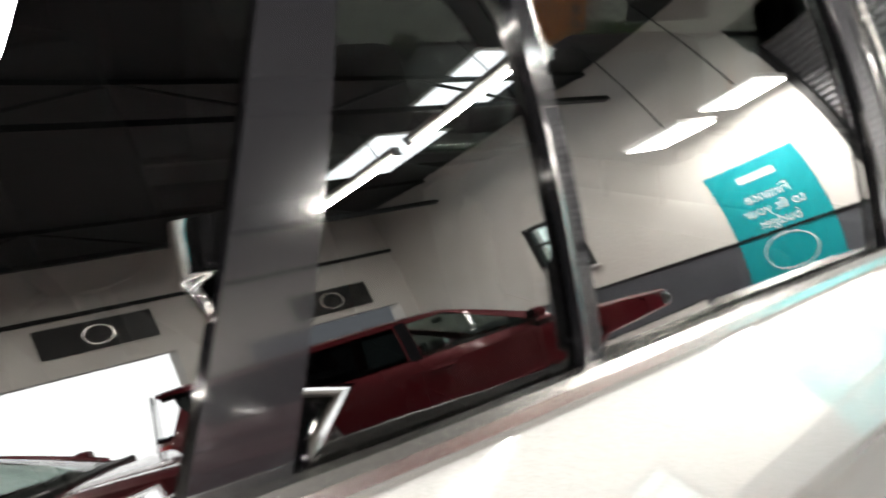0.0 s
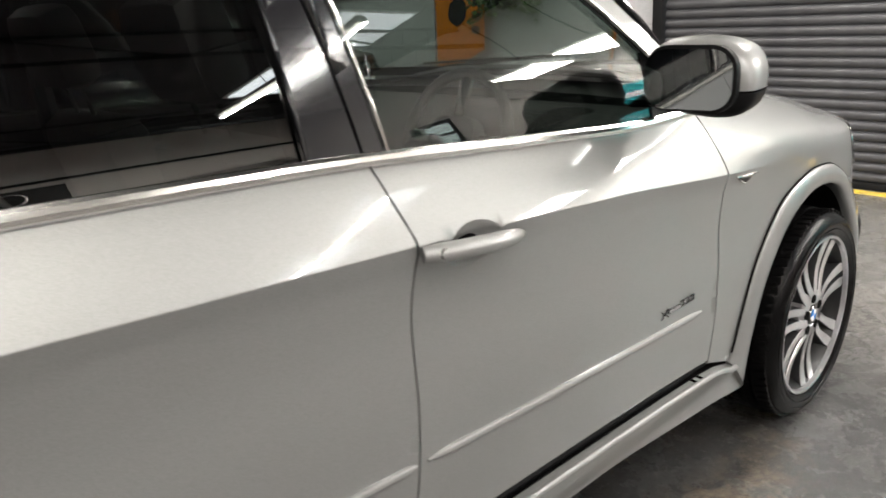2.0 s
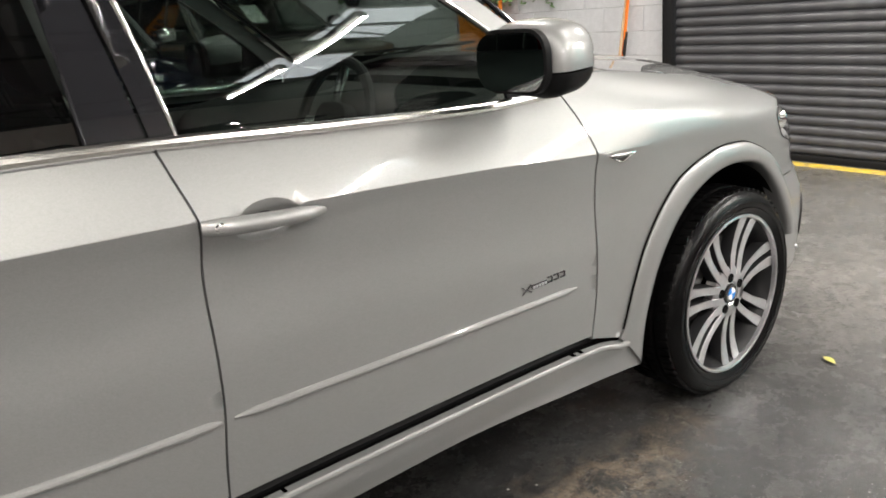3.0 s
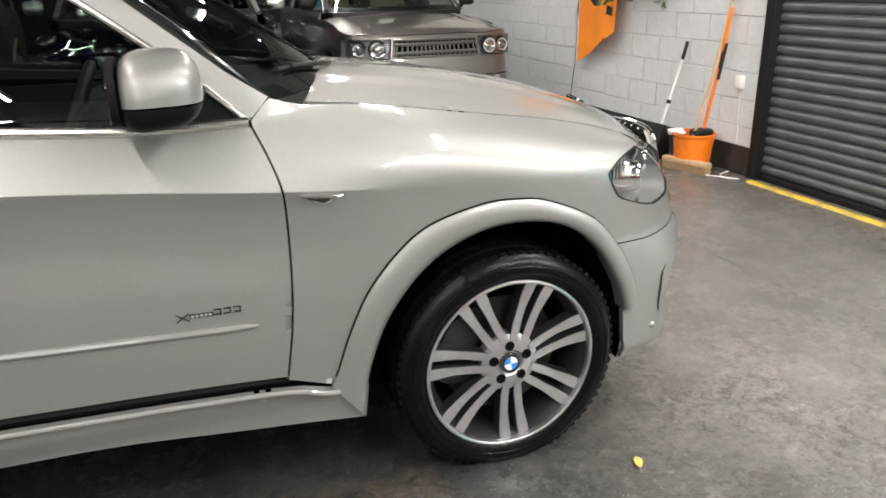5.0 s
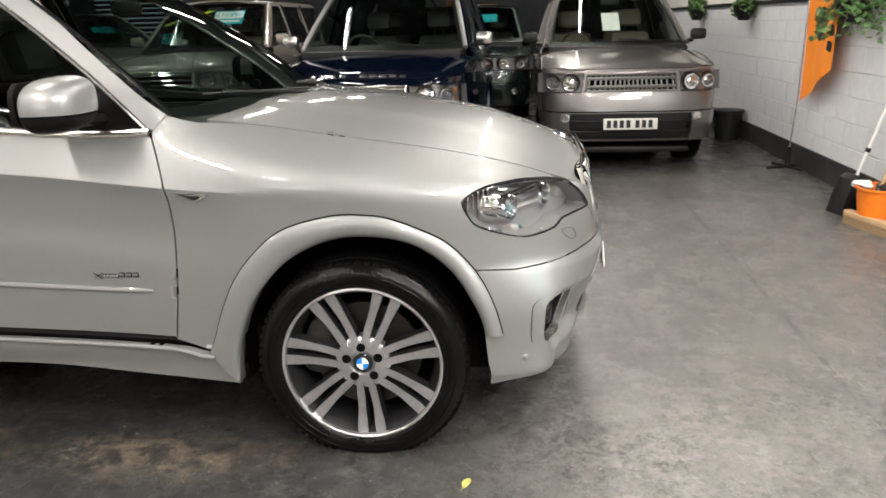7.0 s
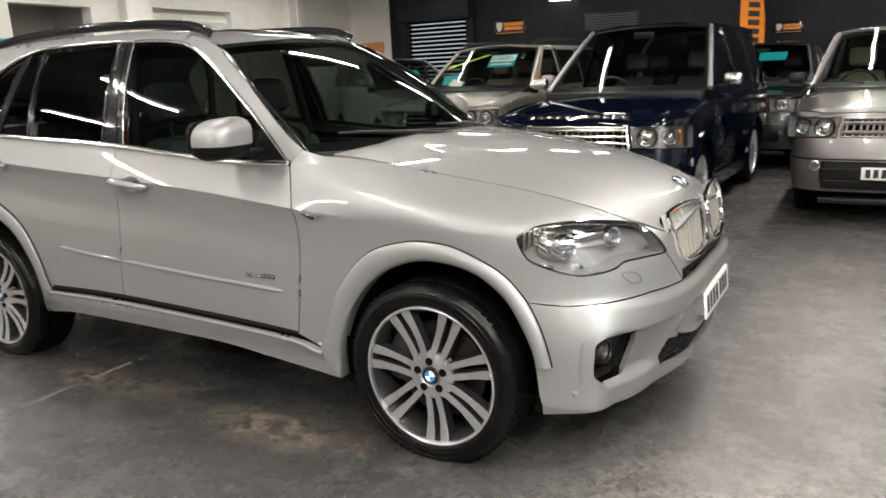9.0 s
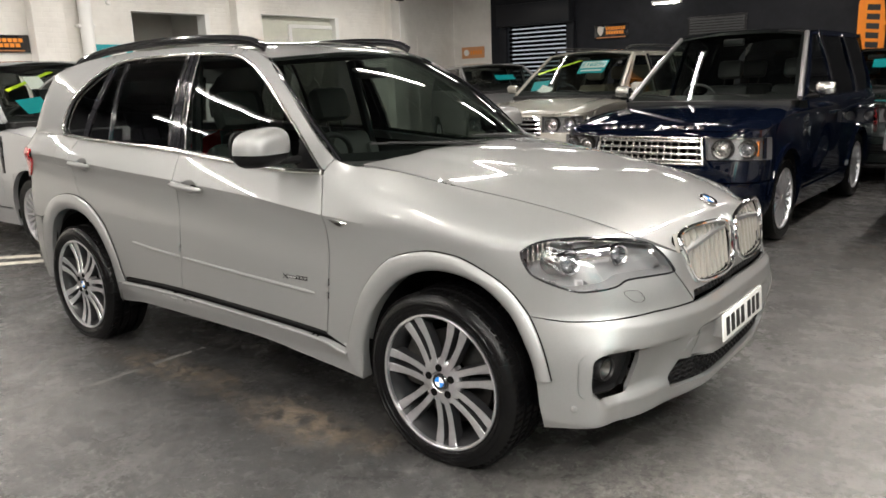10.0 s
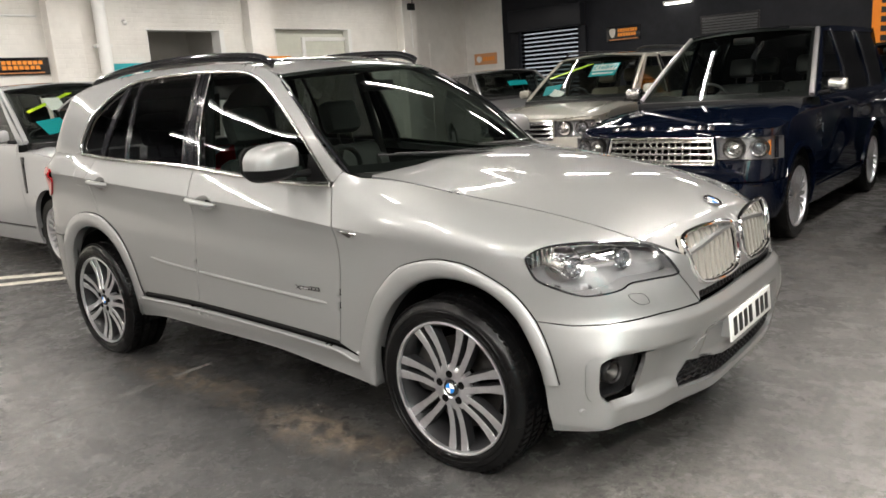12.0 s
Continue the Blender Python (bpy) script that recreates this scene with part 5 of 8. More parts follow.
        P("door_post", low(0.975, 1.085, 3) + [(1.008, z_at(1.008)), (0.96, z_at(0.96))], GLOSSBLACK, "gloss black door post", d2, out=-0.004, lip=0.012)
        P("door_post", low(1.089, 1.138, 3) + [(1.062, z_at(1.06)), (1.012, z_at(1.012))], GLOSSBLACK, "gloss black door post", d1, out=-0.004, lip=0.012)
        P("glass_divider", low(0.326, 0.348, 2) + [(0.358, z_at(0.358)), (0.338, z_at(0.338))], GLOSSBLACK, "black glass divider", d2, out=0.0, lip=0.012, gap=0.0, step=0.02)
        P("door_post", low(0.004, 0.067, 3) + [(0.246, z_at(0.246) - 0.004), (0.188, z_at(0.188) - 0.004)], GLOSSBLACK, "gloss black rear door edge", d2, out=-0.003, lip=0.012, gap=0.001)
        for a, zz in ((0.972, 0.958), (1.14, 1.062)):
            part("glass_seal", tube([Vector(skin(np.array([a + (zz - a) * t]), np.array([float(belt(a)) + (z_at(zz) - float(belt(a))) * t]))[0]) + Vector((0, s * 0.001, 0)) for t in np.linspace(0, 1, 12)], 0.0035, 6), SATIN if zz > 1.0 else GLOSSBLACK, d2)
        # mirror
        mir = new("door_mirror")
        mir.parent = d1
        mir.location = (1.975, -0.985, 1.283)
        if s > 0:
            mir.location.y *= -1
        bm = bmesh.new()
        bmesh.ops.create_uvsphere(bm, u_segments=32, v_segments=20, radius=1)
        sh = lambda c, e: math.copysign(abs(c) ** e, c)
        for v in bm.verts:
            x, y, z = sh(v.co.x, 0.62), sh(v.co.y, 0.7), sh(v.co.z, 0.75)
            v.co = (0.118 * x * (1.0 if x > 0 else 0.62), 0.128 * y * (1 - 0.10 * x), 0.088 * z + 0.006 * x - 0.010 * s * y)
        cap, low_ = bm, bm.copy()
        back_ = bm.copy()
        for half, at, no, inner in ((cap, (0, 0, -0.026), (0, 0, 1), True), (cap, (-0.062, 0, 0), (1, 0, 0), True), (low_, (0, 0, -0.030), (0, 0, 1), False), (low_, (-0.062, 0, 0), (1, 0, 0), True), (back_, (-0.064, 0, 0), (1, 0, 0), False)):
            bmesh.ops.bisect_plane(half, geom=half.verts[:] + half.edges[:] + half.faces[:], plane_co=at, plane_no=no, clear_inner=inner, clear_outer=not inner)
        part("cap", cap, SILVER, mir, "silver mirror cap")
        part("base", low_, MATT, mir, "black mirror base")
        part("housing", back_, MATT, mir, "black rear of the mirror housing")
        part("mirror_glass", prism(rounded(0.205, 0.132, 0.048, 6), 0.006, 0.012, pose(-0.085, 0, 0.0, 0, 0, 90 - s * 5)), MIRROR, mir, "mirror glass")
        part("surround", prism(rounded(0.222, 0.148, 0.056, 6), -0.010, 0.008, pose(-0.078, 0, 0.0, 0, 0, 90)), MATT, mir)
        part("arm", tube([(0.03, -s * 0.03, -0.066), (0.05, -s * 0.12, -0.068), (0.06, -s * 0.235, -0.070)], [0.024, 0.020, 0.03], 10, True, 0.8), MATT, mir)
        # headlamp
        HOUSING = surface("lamp_housing", (0.22, 0.22, 0.225), 0.4, 0.35)
        hl = part("headlamp", bmesh.new(), BLACK, car, "clear headlamp with twin projector lenses")
        P("lens_cover", LAMP_RIM, LENS, parent=hl, out=0.001, lip=0.01, gap=0.006)
        deep = lambda u, v: skin(u, v) - np.array([0.07, 0, 0]) + np.array([0, -s * 0.045, 0])
        panel("housing", LAMP_RIM, deep, HOUSING, hl, flip=fl, lip=0.002, gap=0.003)
        ring_a = dense(shrink(LAMP_RIM, 0.005), 0.02)
        wall_bm = bmesh.new()
        uu, zz = np.array([p[0] for p in ring_a]), np.array([p[1] for p in ring_a])
        ra = [[wall_bm.verts.new(Vector(q)) for q in f_(uu, zz)] for f_ in (lambda u, v: skin(u, v) * np.array([1, 1, 1]) + np.array([-0.003, -s * 0.003, 0]), deep)]
        for i in range(len(ring_a)):
            j = (i + 1) % len(ring_a)
            wall_bm.faces.new((ra[0][i], ra[0][j], ra[1][j], ra[1][i]))
        part("housing_wall", wall_bm, HOUSING, hl)
        P("lamp_seal", LAMP_RIM, GLOSSBLACK, parent=hl, holes=[shrink(LAMP_RIM, 0.0045)], out=0.002, lip=0.012, step=0.02, gap=0.0)
        for u, z, rr in ((3.468, 0.886, 0.046), (3.641, 0.902, 0.038)):
            c = Vector(skin(np.array([u]), np.array([z]))[0]) + Vector((-0.055, -s * 0.03, 0))
            mm = Matrix.Translation(c) @ pose(0, 0, 0, 0, 0, 62 if s < 0 else 118)
            part("projector_ring", lathe([(rr * 0.78, 0.0), (rr * 0.85, -0.026), (rr, -0.03), (rr * 1.1, -0.018), (rr * 1.12, 0.05)], 32, mm), CHROME, hl)
            part("projector_lens", lathe([(0.0, -0.022), (rr * 0.4, -0.018), (rr * 0.7, -0.006), (rr * 0.8, 0.006)], 32, mm), PROJECTOR, hl)
            part("reflector", lathe([(rr * 1.12, 0.0), (rr * 1.5, 0.03), (rr * 1.6, 0.06)], 32, mm), SATIN, hl)
        cyl = [Vector(skin(np.array([u]), np.array([z]))[0]) + Vector((-0.065, -s * 0.035, 0)) for u, z in ((3.508, 0.897), (3.561, 0.902), (3.617, 0.904))]
        part("lamp_barrel", tube(cyl, [0.034, 0.036, 0.04], 20), CHROME, hl)
        for k in range(5):
            u0 = 3.33 + 0.017 * k
            c = Vector(skin(np.array([u0]), np.array([0.914 + 0.004 * k]))[0]) + Vector((-0.03, -s * 0.02, 0))
            part("reflector_rib", box((-0.004, -0.01, -0.030), (0.004, 0.01, 0.035), 0.003, Matrix.Translation(c)), SATIN, hl)
        # wheels and wells
        for wx, arch in ((2.933, 1), (0.0, 0)):
            well = lathe([(0.448, 0.02), (0.452, 0.06), (0.452, 0.34), (0.0, 0.34)], 40, pose(wx, s * 0.905, 0.365) @ (Matrix() if s < 0 else pose(0, 0, 0, 0, 0, 180)), a0=radians(-14), a1=radians(194))
            part("wheel_well", well, DARK, car, "black wheel well liner")
        wheel(car, 2.933, s, -4)
        wheel(car, 0.0, s, 10)
        # roof rail
        rail = smooth_line([(-0.30, 1.742), (-0.18, 1.775), (0.1, 1.812), (0.55, 1.833), (1.05, 1.828), (1.38, 1.806), (1.50, 1.780), (1.56, 1.752)], 6)
        part("roof_rail", tube([(x, s * float(flank(min(x, 1.9), 1.765)) * 0.985, z) for x, z in rail], [0.008] + [0.0165] * (len(rail) - 2) + [0.008], 10, True, 0.9), GLOSSBLACK, car, "gloss black roof rail")
        part("rail_foot", tube([(x, s * float(flank(min(x, 1.9), 1.765)) * 0.985, z - 0.022) for x, z in rail[2:-2]], 0.012, 6), GLOSSBLACK, car)
        # wiper
        a = [Vector(screen_skin(np.array([q]), np.array([t]))[0]) + Vector((0.01, 0, 0.018)) for q, t in (((-0.05 if s < 0 else 0.55), 0.0), ((-0.35 if s < 0 else 0.25), 0.05), ((-0.72 if s < 0 else -0.15), 0.09))]
        part("wiper_arm", tube(a, [0.012, 0.008, 0.005], 8), BLACK, car)
        bl = [Vector(screen_skin(np.array([q]), np.array([t]))[0]) + Vector((0.004, 0, 0.010)) for q, t in (((-0.05 if s < 0 else 0.62), 0.055), ((-0.4 if s < 0 else 0.3), 0.075), ((-0.80 if s < 0 else -0.1), 0.10))]
        part("wiper_blade", tube(bl, 0.006, 6), BLACK, car)
    # bonnet, roof, screens
    
    def hood_end(y):
        """Where the bonnet meets the nose's skin."""
        x = np.linspace(3.5, 3.80, 151)
        p = shell(XS + KU * np.arctan2(x - XS, y), hood_z(x, y))
        out = np.hypot(p[:, 0] - XS, p[:, 1]) < np.hypot(x - XS, y)
        return float(x[np.argmax(out)]) - 0.003 if out.any() else 3.745
    edge_n = [(hood_end(y), y) for y in (0.0, 0.14, 0.27, 0.36, 0.47)] + [(3.62, 0.562)]
    side = [(x, float(shut_y(x))) for x in np.linspace(3.58, 2.38, 16)]
    rear = [(2.372, 0.73), (2.40, 0.66), (2.46, 0.45), (2.50, 0.2), (2.51, 0.0)]
    half = edge_n + side + rear
    bonnet = panel("bonnet", half[::-1] + [(x, -y) for x, y in half[1:-1]], hood_skin, SILVER, car, "silver bonnet with two soft folds", step=0.03)
    roundel(bonnet, Matrix.Translation((3.672, 0, hood_z(3.672, 0.0) + 0.006)) @ pose(0, 0, 0, -90 + 0, 0, 0) @ pose(0, 0, 0, 0, 0, 0) @ Matrix.Rotation(radians(28), 4, "Z"), 0.041)
    cowl = [(2.62, -0.0), (2.50, 0.50), (2.36, 0.72), (2.372, 0.735), (2.52, 0.45), (2.56, 0.0)]
    part("cowl", prism([(-0.70, 1.10), (0.70, 1.10), (0.72, 1.165), (0.4, 1.178), (0.0, 1.182), (-0.4, 1.178), (-0.72, 1.165)], -2.60, -2.30, pose(0, 0, 0, 0, 0, 90)), BLACK, car, "black scuttle under the windscreen")
    er = [(x, float(flank(min(x, 1.9), pch(*ROOF_EDGE, x)))) for x in np.linspace(-0.72, 1.60, 26)]
    hd = [tuple(screen_skin(np.array([q]), np.array([1.0]))[0][:2]) for q in np.linspace(0.97, -0.97, 15)]
    panel("roof", [(x, y - 0.002) for x, y in er] + hd + [(x, -y + 0.002) for x, y in er[::-1]], roof_skin, SILVER, car, "silver roof", step=0.05, out=0.0)
    panel("sunroof", [(0.15, -0.42), (1.42, -0.42), (1.46, 0.0), (1.42, 0.42), (0.15, 0.42)], roof_skin, GLOSSBLACK, car, "dark glass sunroof", step=0.06, out=0.004)
    panel("windscreen", [(-0.985, 0.0), (-0.5, 0.0), (0.5, 0.0), (0.985, 0.0), (0.985, 1.0), (-0.985, 1.0)], screen_skin, SCREEN, car, "clear windscreen", step=0.08, gap=0.0, lip=0.004)
    panel("screen_frit", [(-0.985, 0.0), (0.985, 0.0), (0.985, 1.0), (-0.985, 1.0)], screen_skin, BLACK, car, "black edge of the windscreen", holes=[[(-0.965, 0.06), (0.965, 0.06), (0.965, 0.965), (-0.965, 0.965)]], step=0.05, gap=0.0, lip=0.003, out=-0.004)
    for s in (-1, 1):
        part("screen_trim", tube([Vector(screen_skin(np.array([s * 0.99]), np.array([t]))[0]) for t in np.linspace(0, 1, 20)], 0.007, 8), GLOSSBLACK, car)
    rs = [(-1.0, 0.0), (1.0, 0.0), (1.0, 1.0), (-1.0, 1.0)]
    rear_skin = lambda a, t: np.stack([-0.93 + 0.24 * t + 0.06 * a * a, (0.70 - 0.12 * t) * a, 1.29 + 0.37 * t], -1)
    panel("rear_screen", rs, lambda a, t: rear_skin(*np.broadcast_arrays(a, t)), PRIVACY, car, "dark rear screen", step=0.15, gap=0.0)
    # nose
    topn = [(XS + KU * math.atan2(x - XS, y) if y else CENTRE, float(hood_z(x, y)) - 0.004) for x, y in edge_n[::-1][1:]]
    inner = [(3.738, 0.940), (3.778, 0.915), (3.814, 0.864), (3.827, 0.827), (3.873, 0.767)]
    right = [(3.917, 0.709), (3.918, 0.743)]
    left_side = [(u, z) for u, z in inner[::-1]]
    path = right + [(CENTRE, 0.747)] + flipu(right)[::-1] + flipu(left_side) + flipu(topn[:-1]) + topn[::-1] + left_side[::-1]
    np_ = panel("nose_panel", path, shell, SILVER, car, "silver nose round the twin grilles", holes=[KIDNEY, flipu(KIDNEY)], step=0.022, gap=0.0012)
    for k, poly in enumerate((KIDNEY, flipu(KIDNEY))):
        gr = panel("grille", poly, shell, DARK, np_, "twin kidney-shaped grille with close-set champagne slats", out=-0.040, lip=-0.03, gap=-0.002)
        ring = [Vector(p) for p in shell(np.array([p[0] for p in poly]), np.array([p[1] for p in poly]))]
        part("surround", tube(ring + [ring[0]], 0.0105, 10, False), CHROME, gr, "chrome grille surround")
        u0, u1 = min(p[0] for p in poly), max(p[0] for p in poly)
        tall = lambda u: [z for z in np.linspace(0.75, 0.98, 93) if inside(shrink(poly, 0.004), np.array([u]), np.array([z]))[0]]
        for j in range(9):
            a, b_ = u0 + (u1 - u0) * j / 9 + 0.0025, u0 + (u1 - u0) * (j + 1) / 9 - 0.0025
            za, zb_ = tall(a), tall(b_)
            if not za or not zb_:
                m_ = tall((a + b_) / 2)
                za, zb_ = (za or m_), (zb_ or m_)
            if len(za) < 3 or len(zb_) < 3:
                continue
            slat = bmesh.new()
            net = []
            for t in np.linspace(0, 1, 9):
                z0, z1 = za[0] + (za[-1] - za[0]) * t, zb_[0] + (zb_[-1] - zb_[0]) * t
                net.append([slat.verts.new(Vector(shell(np.array([a + (b_ - a) * w]), np.array([z0 + (z1 - z0) * w]))[0]) - Vector((0.014 + dp, 0, 0))) for w, dp in ((0.0, 0.014), (0.0, 0.002), (0.15, 0.0), (0.5, 0.001), (0.85, 0.004), (1.0, 0.008), (1.0, 0.018))])
            for p, q in zip(net, net[1:]):
                for w in range(6):
                    slat.faces.new((p[w], p[w + 1], q[w + 1], q[w]))
            bmesh.ops.recalc_face_normals(slat, faces=slat.faces)
            part("slat", slat, BARSILVER, gr)
            part("slat_edge", tube([Vector(shell(np.array([a]), np.array([za[0] + (za[-1] - za[0]) * t]))[0]) - Vector((0.013, 0, 0)) for t in np.linspace(0, 1, 9)], 0.0018, 6), BARSILVER, gr)
    mesh_strip = [(3.923, 0.716), (CENTRE, 0.722), (2 * CENTRE - 3.923, 0.716), (2 * CENTRE - 3.926, 0.744), (CENTRE, 0.748), (3.926, 0.744)]
    ms = panel("lower_mesh", mesh_strip, shell, BLACK, np_, "black honeycomb mesh strip", out=-0.03, lip=-0.02, gap=0.0)
    for j in range(54):
        u = 3.930 + 0.0155 * j
        a, b_ = Vector(shell(np.array([u]), np.array([0.720]))[0]), Vector(shell(np.array([u + (0.012 if j % 2 else -0.012)]), np.array([0.743]))[0])
        part("mesh_bar", tube([a - Vector((0.008, 0, 0)), b_ - Vector((0.008, 0, 0))], 0.0028, 5), BLACK, ms)
    # bumper
    bt = [(3.304, 0.685), (3.440, 0.680), (3.559, 0.688), (3.727, 0.704), (3.836, 0.704), (3.920, 0.702)]
    bb = [(3.338, 0.447), (3.348, 0.34), (3.366, 0.25), (3.425, 0.262), (3.58, 0.286), (3.70, 0.286), (3.80, 0.284), (4.0, 0.276)]
    fl_f = [(ux(x), z) for x, z in FLARE_F if x > 3.3 and z < 0.682]
    hole = smooth_line([(3.905, 0.468), (3.880, 0.410), (3.874, 0.375), (3.900, 0.343), (4.050, 0.330), (CENTRE, 0.325)], 4)
    top_h = [(CENTRE, 0.425), (4.100, 0.432), (3.990, 0.452)]
    grille_hole = hole + flipu(hole[:-1])[::-1] + flipu(top_h[1:])[::-1] + top_h
    ring = bt + [(CENTRE, 0.708)] + flipu(bt)[::-1] + flipu(fl_f) + flipu(bb) + [(CENTRE, 0.274)] + bb[::-1] + fl_f[::-1]

    def bumper_skin(u, v):
        p = shell(u, v)
        a = np.abs(np.asarray(u) - CENTRE)
        # the step under the seam, the sculpted blade beside the fog lamps and the rolled foot
        d = -0.02 * sstep(0.30, 0.25, v)
        d = d - 0.02 * sstep(0.60, 0.57, v) * sstep(0.43, 0.47, v) * sstep(0.40, 0.34, a)
        c = np.array([2.6, 0, 0.5])
        w = (p - c) * np.array([1, 1, 0])
        w = w / np.maximum(np.linalg.norm(w, axis=-1, keepdims=True), 1e-6)
        return p + w * d[..., None]

    bumper = panel("front_bumper", ring, bumper_skin, SILVER, car, "silver front bumper with fog lamp openings", holes=[FOG_HOLE, flipu(FOG_HOLE), grille_hole], step=0.015, lip=0.02, gap=0.002)
    lg = panel("lower_grille", grille_hole, shell, BLACK, bumper, "black honeycomb lower grille", out=-0.055, lip=-0.05, gap=-0.004)
    for i, z in enumerate(np.arange(0.335, 0.47, 0.022)):
        us = [u for u in np.arange(3.78, 2 * CENTRE - 3.78, 0.02) if inside(shrink(grille_hole, 0.004), np.array([u]), np.array([z]))[0]]
        zig = [Vector(shell(np.array([u]), np.array([z + (0.005 if (j + i) % 2 else -0.005)]))[0]) - Vector((0.03, 0, 0)) for j, u in enumerate(us)]
        if len(zig) > 2:
            part("mesh_bar", tube(zig, 0.0045, 5), BLACK, lg)
    for s in (-1, 1):
        poly = FOG_HOLE if s < 0 else flipu(FOG_HOLE)
        pocket = panel("fog_pocket", poly, lambda u, v: shell(u, v) - np.array([0.05, 0, 0]), BLACK, bumper, "black fog lamp pocket", lip=-0.022, gap=-0.003)
        u0 = 3.634 if s < 0 else 2 * CENTRE - 3.634
        c = Vector(shell(np.array([u0]), np.array([0.500]))[0]) - Vector((0.030, 0, 0))
        mm = Matrix.Translation(c) @ pose(0, 0, 0, 0, 0, 78 if s < 0 else 102)
        fg = part("fog_lamp", lathe([(0.038, -0.012), (0.042, -0.018), (0.047, -0.010), (0.048, 0.03)], 32, mm), BLACK, bumper)
        part("lens", lathe([(0.0, -0.016), (0.02, -0.015), (0.038, -0.010)], 32, mm), LENS, fg)
        part("reflector", lathe([(0.0, 0.03), (0.015, 0.025), (0.038, -0.004)], 32, mm), STEEL, fg)
        us = 3.461 if s < 0 else 2 * CENTRE - 3.461
        c = Vector(bumper_skin(np.array([us]), np.array([0.356]))[0])
        part("parking_sensor", lathe([(0.0, -0.006), (0.010, -0.006), (0.0125, -0.002), (0.0125, 0.01)], 20, Matrix.Translation(c) @ pose(0, 0, 0, 0, 0, 50 if s < 0 else 130)), SILVER, bumper)
        wash = [(3.619, 0.787), (3.670, 0.785), (3.690, 0.751), (3.652, 0.750)]
        wash = wash if s < 0 else flipu(wash)
        wl = dense(smooth_line(wash, 3, True), 0.01)
        wr = [Vector(q) + Vector((0.0025, (-0.0025 if s < 0 else 0.0025), 0.001)) for q in shell(np.array([p[0] for p in wl]), np.array([p[1] for p in wl]))]
        part("washer_cap", tube(wr + [wr[0]], 0.0010, 6, False), STEEL, car, "hairline rim of the washer cap")
        tow = [(3.911, 0.503), (3.930, 0.558), (3.993, 0.558), (3.990, 0.500)]
        if s < 0:
            panel("tow_cover", tow, bumper_skin, SILVER, bumper, "tow eye cover", out=0.004, lip=0.006, step=0.012)
    pc = Vector(shell(np.array([CENTRE]), np.array([0.53]))[0])
    number_plate(bumper, Matrix.Translation((pc.x + 0.012, 0, 0.545)) @ pose(0, 0, 0, -5, 0, 90))
    part("plate_backing", box((pc.x - 0.05, -0.24, 0.50), (pc.x + 0.005, 0.24, 0.59), 0.004), SILVER, bumper, "lacquered plate mount")
    # underbody and cabin
    part("underbody", box((-0.7, -0.74, 0.24), (3.4, 0.74, 0.40), 0.02), DARK, car, "dark underbody")
    part("engine_bay", box((2.45, -0.52, 0.4), (3.6, 0.52, 0.9), 0.02), DARK, car)
    part("cabin_floor", box((-0.9, -0.80, 0.40), (2.35, 0.80, 0.46)), DASH, car)
    dash = part("dashboard", prism(smooth_line([(1.70, 0.75), (1.66, 0.98), (1.72, 1.10), (1.95, 1.145), (2.3, 1.15), (2.42, 1.10), (2.4, 0.6), (1.8, 0.55)], 3, True), -0.74, 0.74), DASH, car, "black dashboard")
    part("instrument_hood", prism(smooth_line([(1.80, 1.08), (1.86, 1.165), (1.98, 1.185), (2.14, 1.155), (2.05, 1.08)], 3, True), -0.56, -0.20), DASH, dash)
    part("console", box((0.9, -0.13, 0.46), (1.75, 0.13, 0.78), 0.03), DASH, car)
    sw = new("steering_wheel")
    sw.parent = car
    sw.matrix_local = pose(1.74, -0.38, 1.12, 0, 0, -90) @ pose(0, 0, 0, -22, 0, 0)
    bm = lathe([(0.185 + 0.016 * math.cos(a), 0.016 * math.sin(a)) for a in np.linspace(0, 2 * math.pi, 10, endpoint=False)], 40, closed=True)
    part("rim", bm, LEATHER, sw)
    part("boss", prism(rounded(0.17, 0.13, 0.05), -0.02, 0.03, bevel=0.01), DASH, sw)
    for a in (0, 180, 270):
        part("spoke", box((0.06, -0.008, -0.02), (0.18, 0.010, 0.02), 0.006, pose(0, 0, 0, 0, a, 0)), SATIN, sw)
    GREYL = surface("grey_leather", (0.075, 0.075, 0.073), 0.5, var=0.12, scale=30, bump=0.2, bump_scale=160)
    for x, y in ((1.44, -0.38), (1.44, 0.38), (0.50, -0.40), (0.50, 0.40)):
        seat(car, x, y, GREYL if x > 0.8 else LEATHER)
    part("rear_view_mirror", box((1.74, -0.12, 1.575), (1.77, 0.12, 1.635), 0.012), BLACK, car)
    part("headlining", box((-0.5, -0.52, 1.70), (1.55, 0.52, 1.72), 0.005), surface("dark_headlining", (0.05, 0.05, 0.05), 0.9), car)
    for s in (-1, 1):
        part("door_card", box((-0.05, s * 0.77 - 0.02, 0.5), (2.2, s * 0.77 + 0.02, 1.12), 0.01), DASH, car)
        part("inner_pillar", tube([(1.06, s * 0.72, 1.1), (1.0, s * 0.60, 1.70)], 0.03, 8), DASH, car)
    bpy.data.objects.remove(body)
    return car


silver_suv()


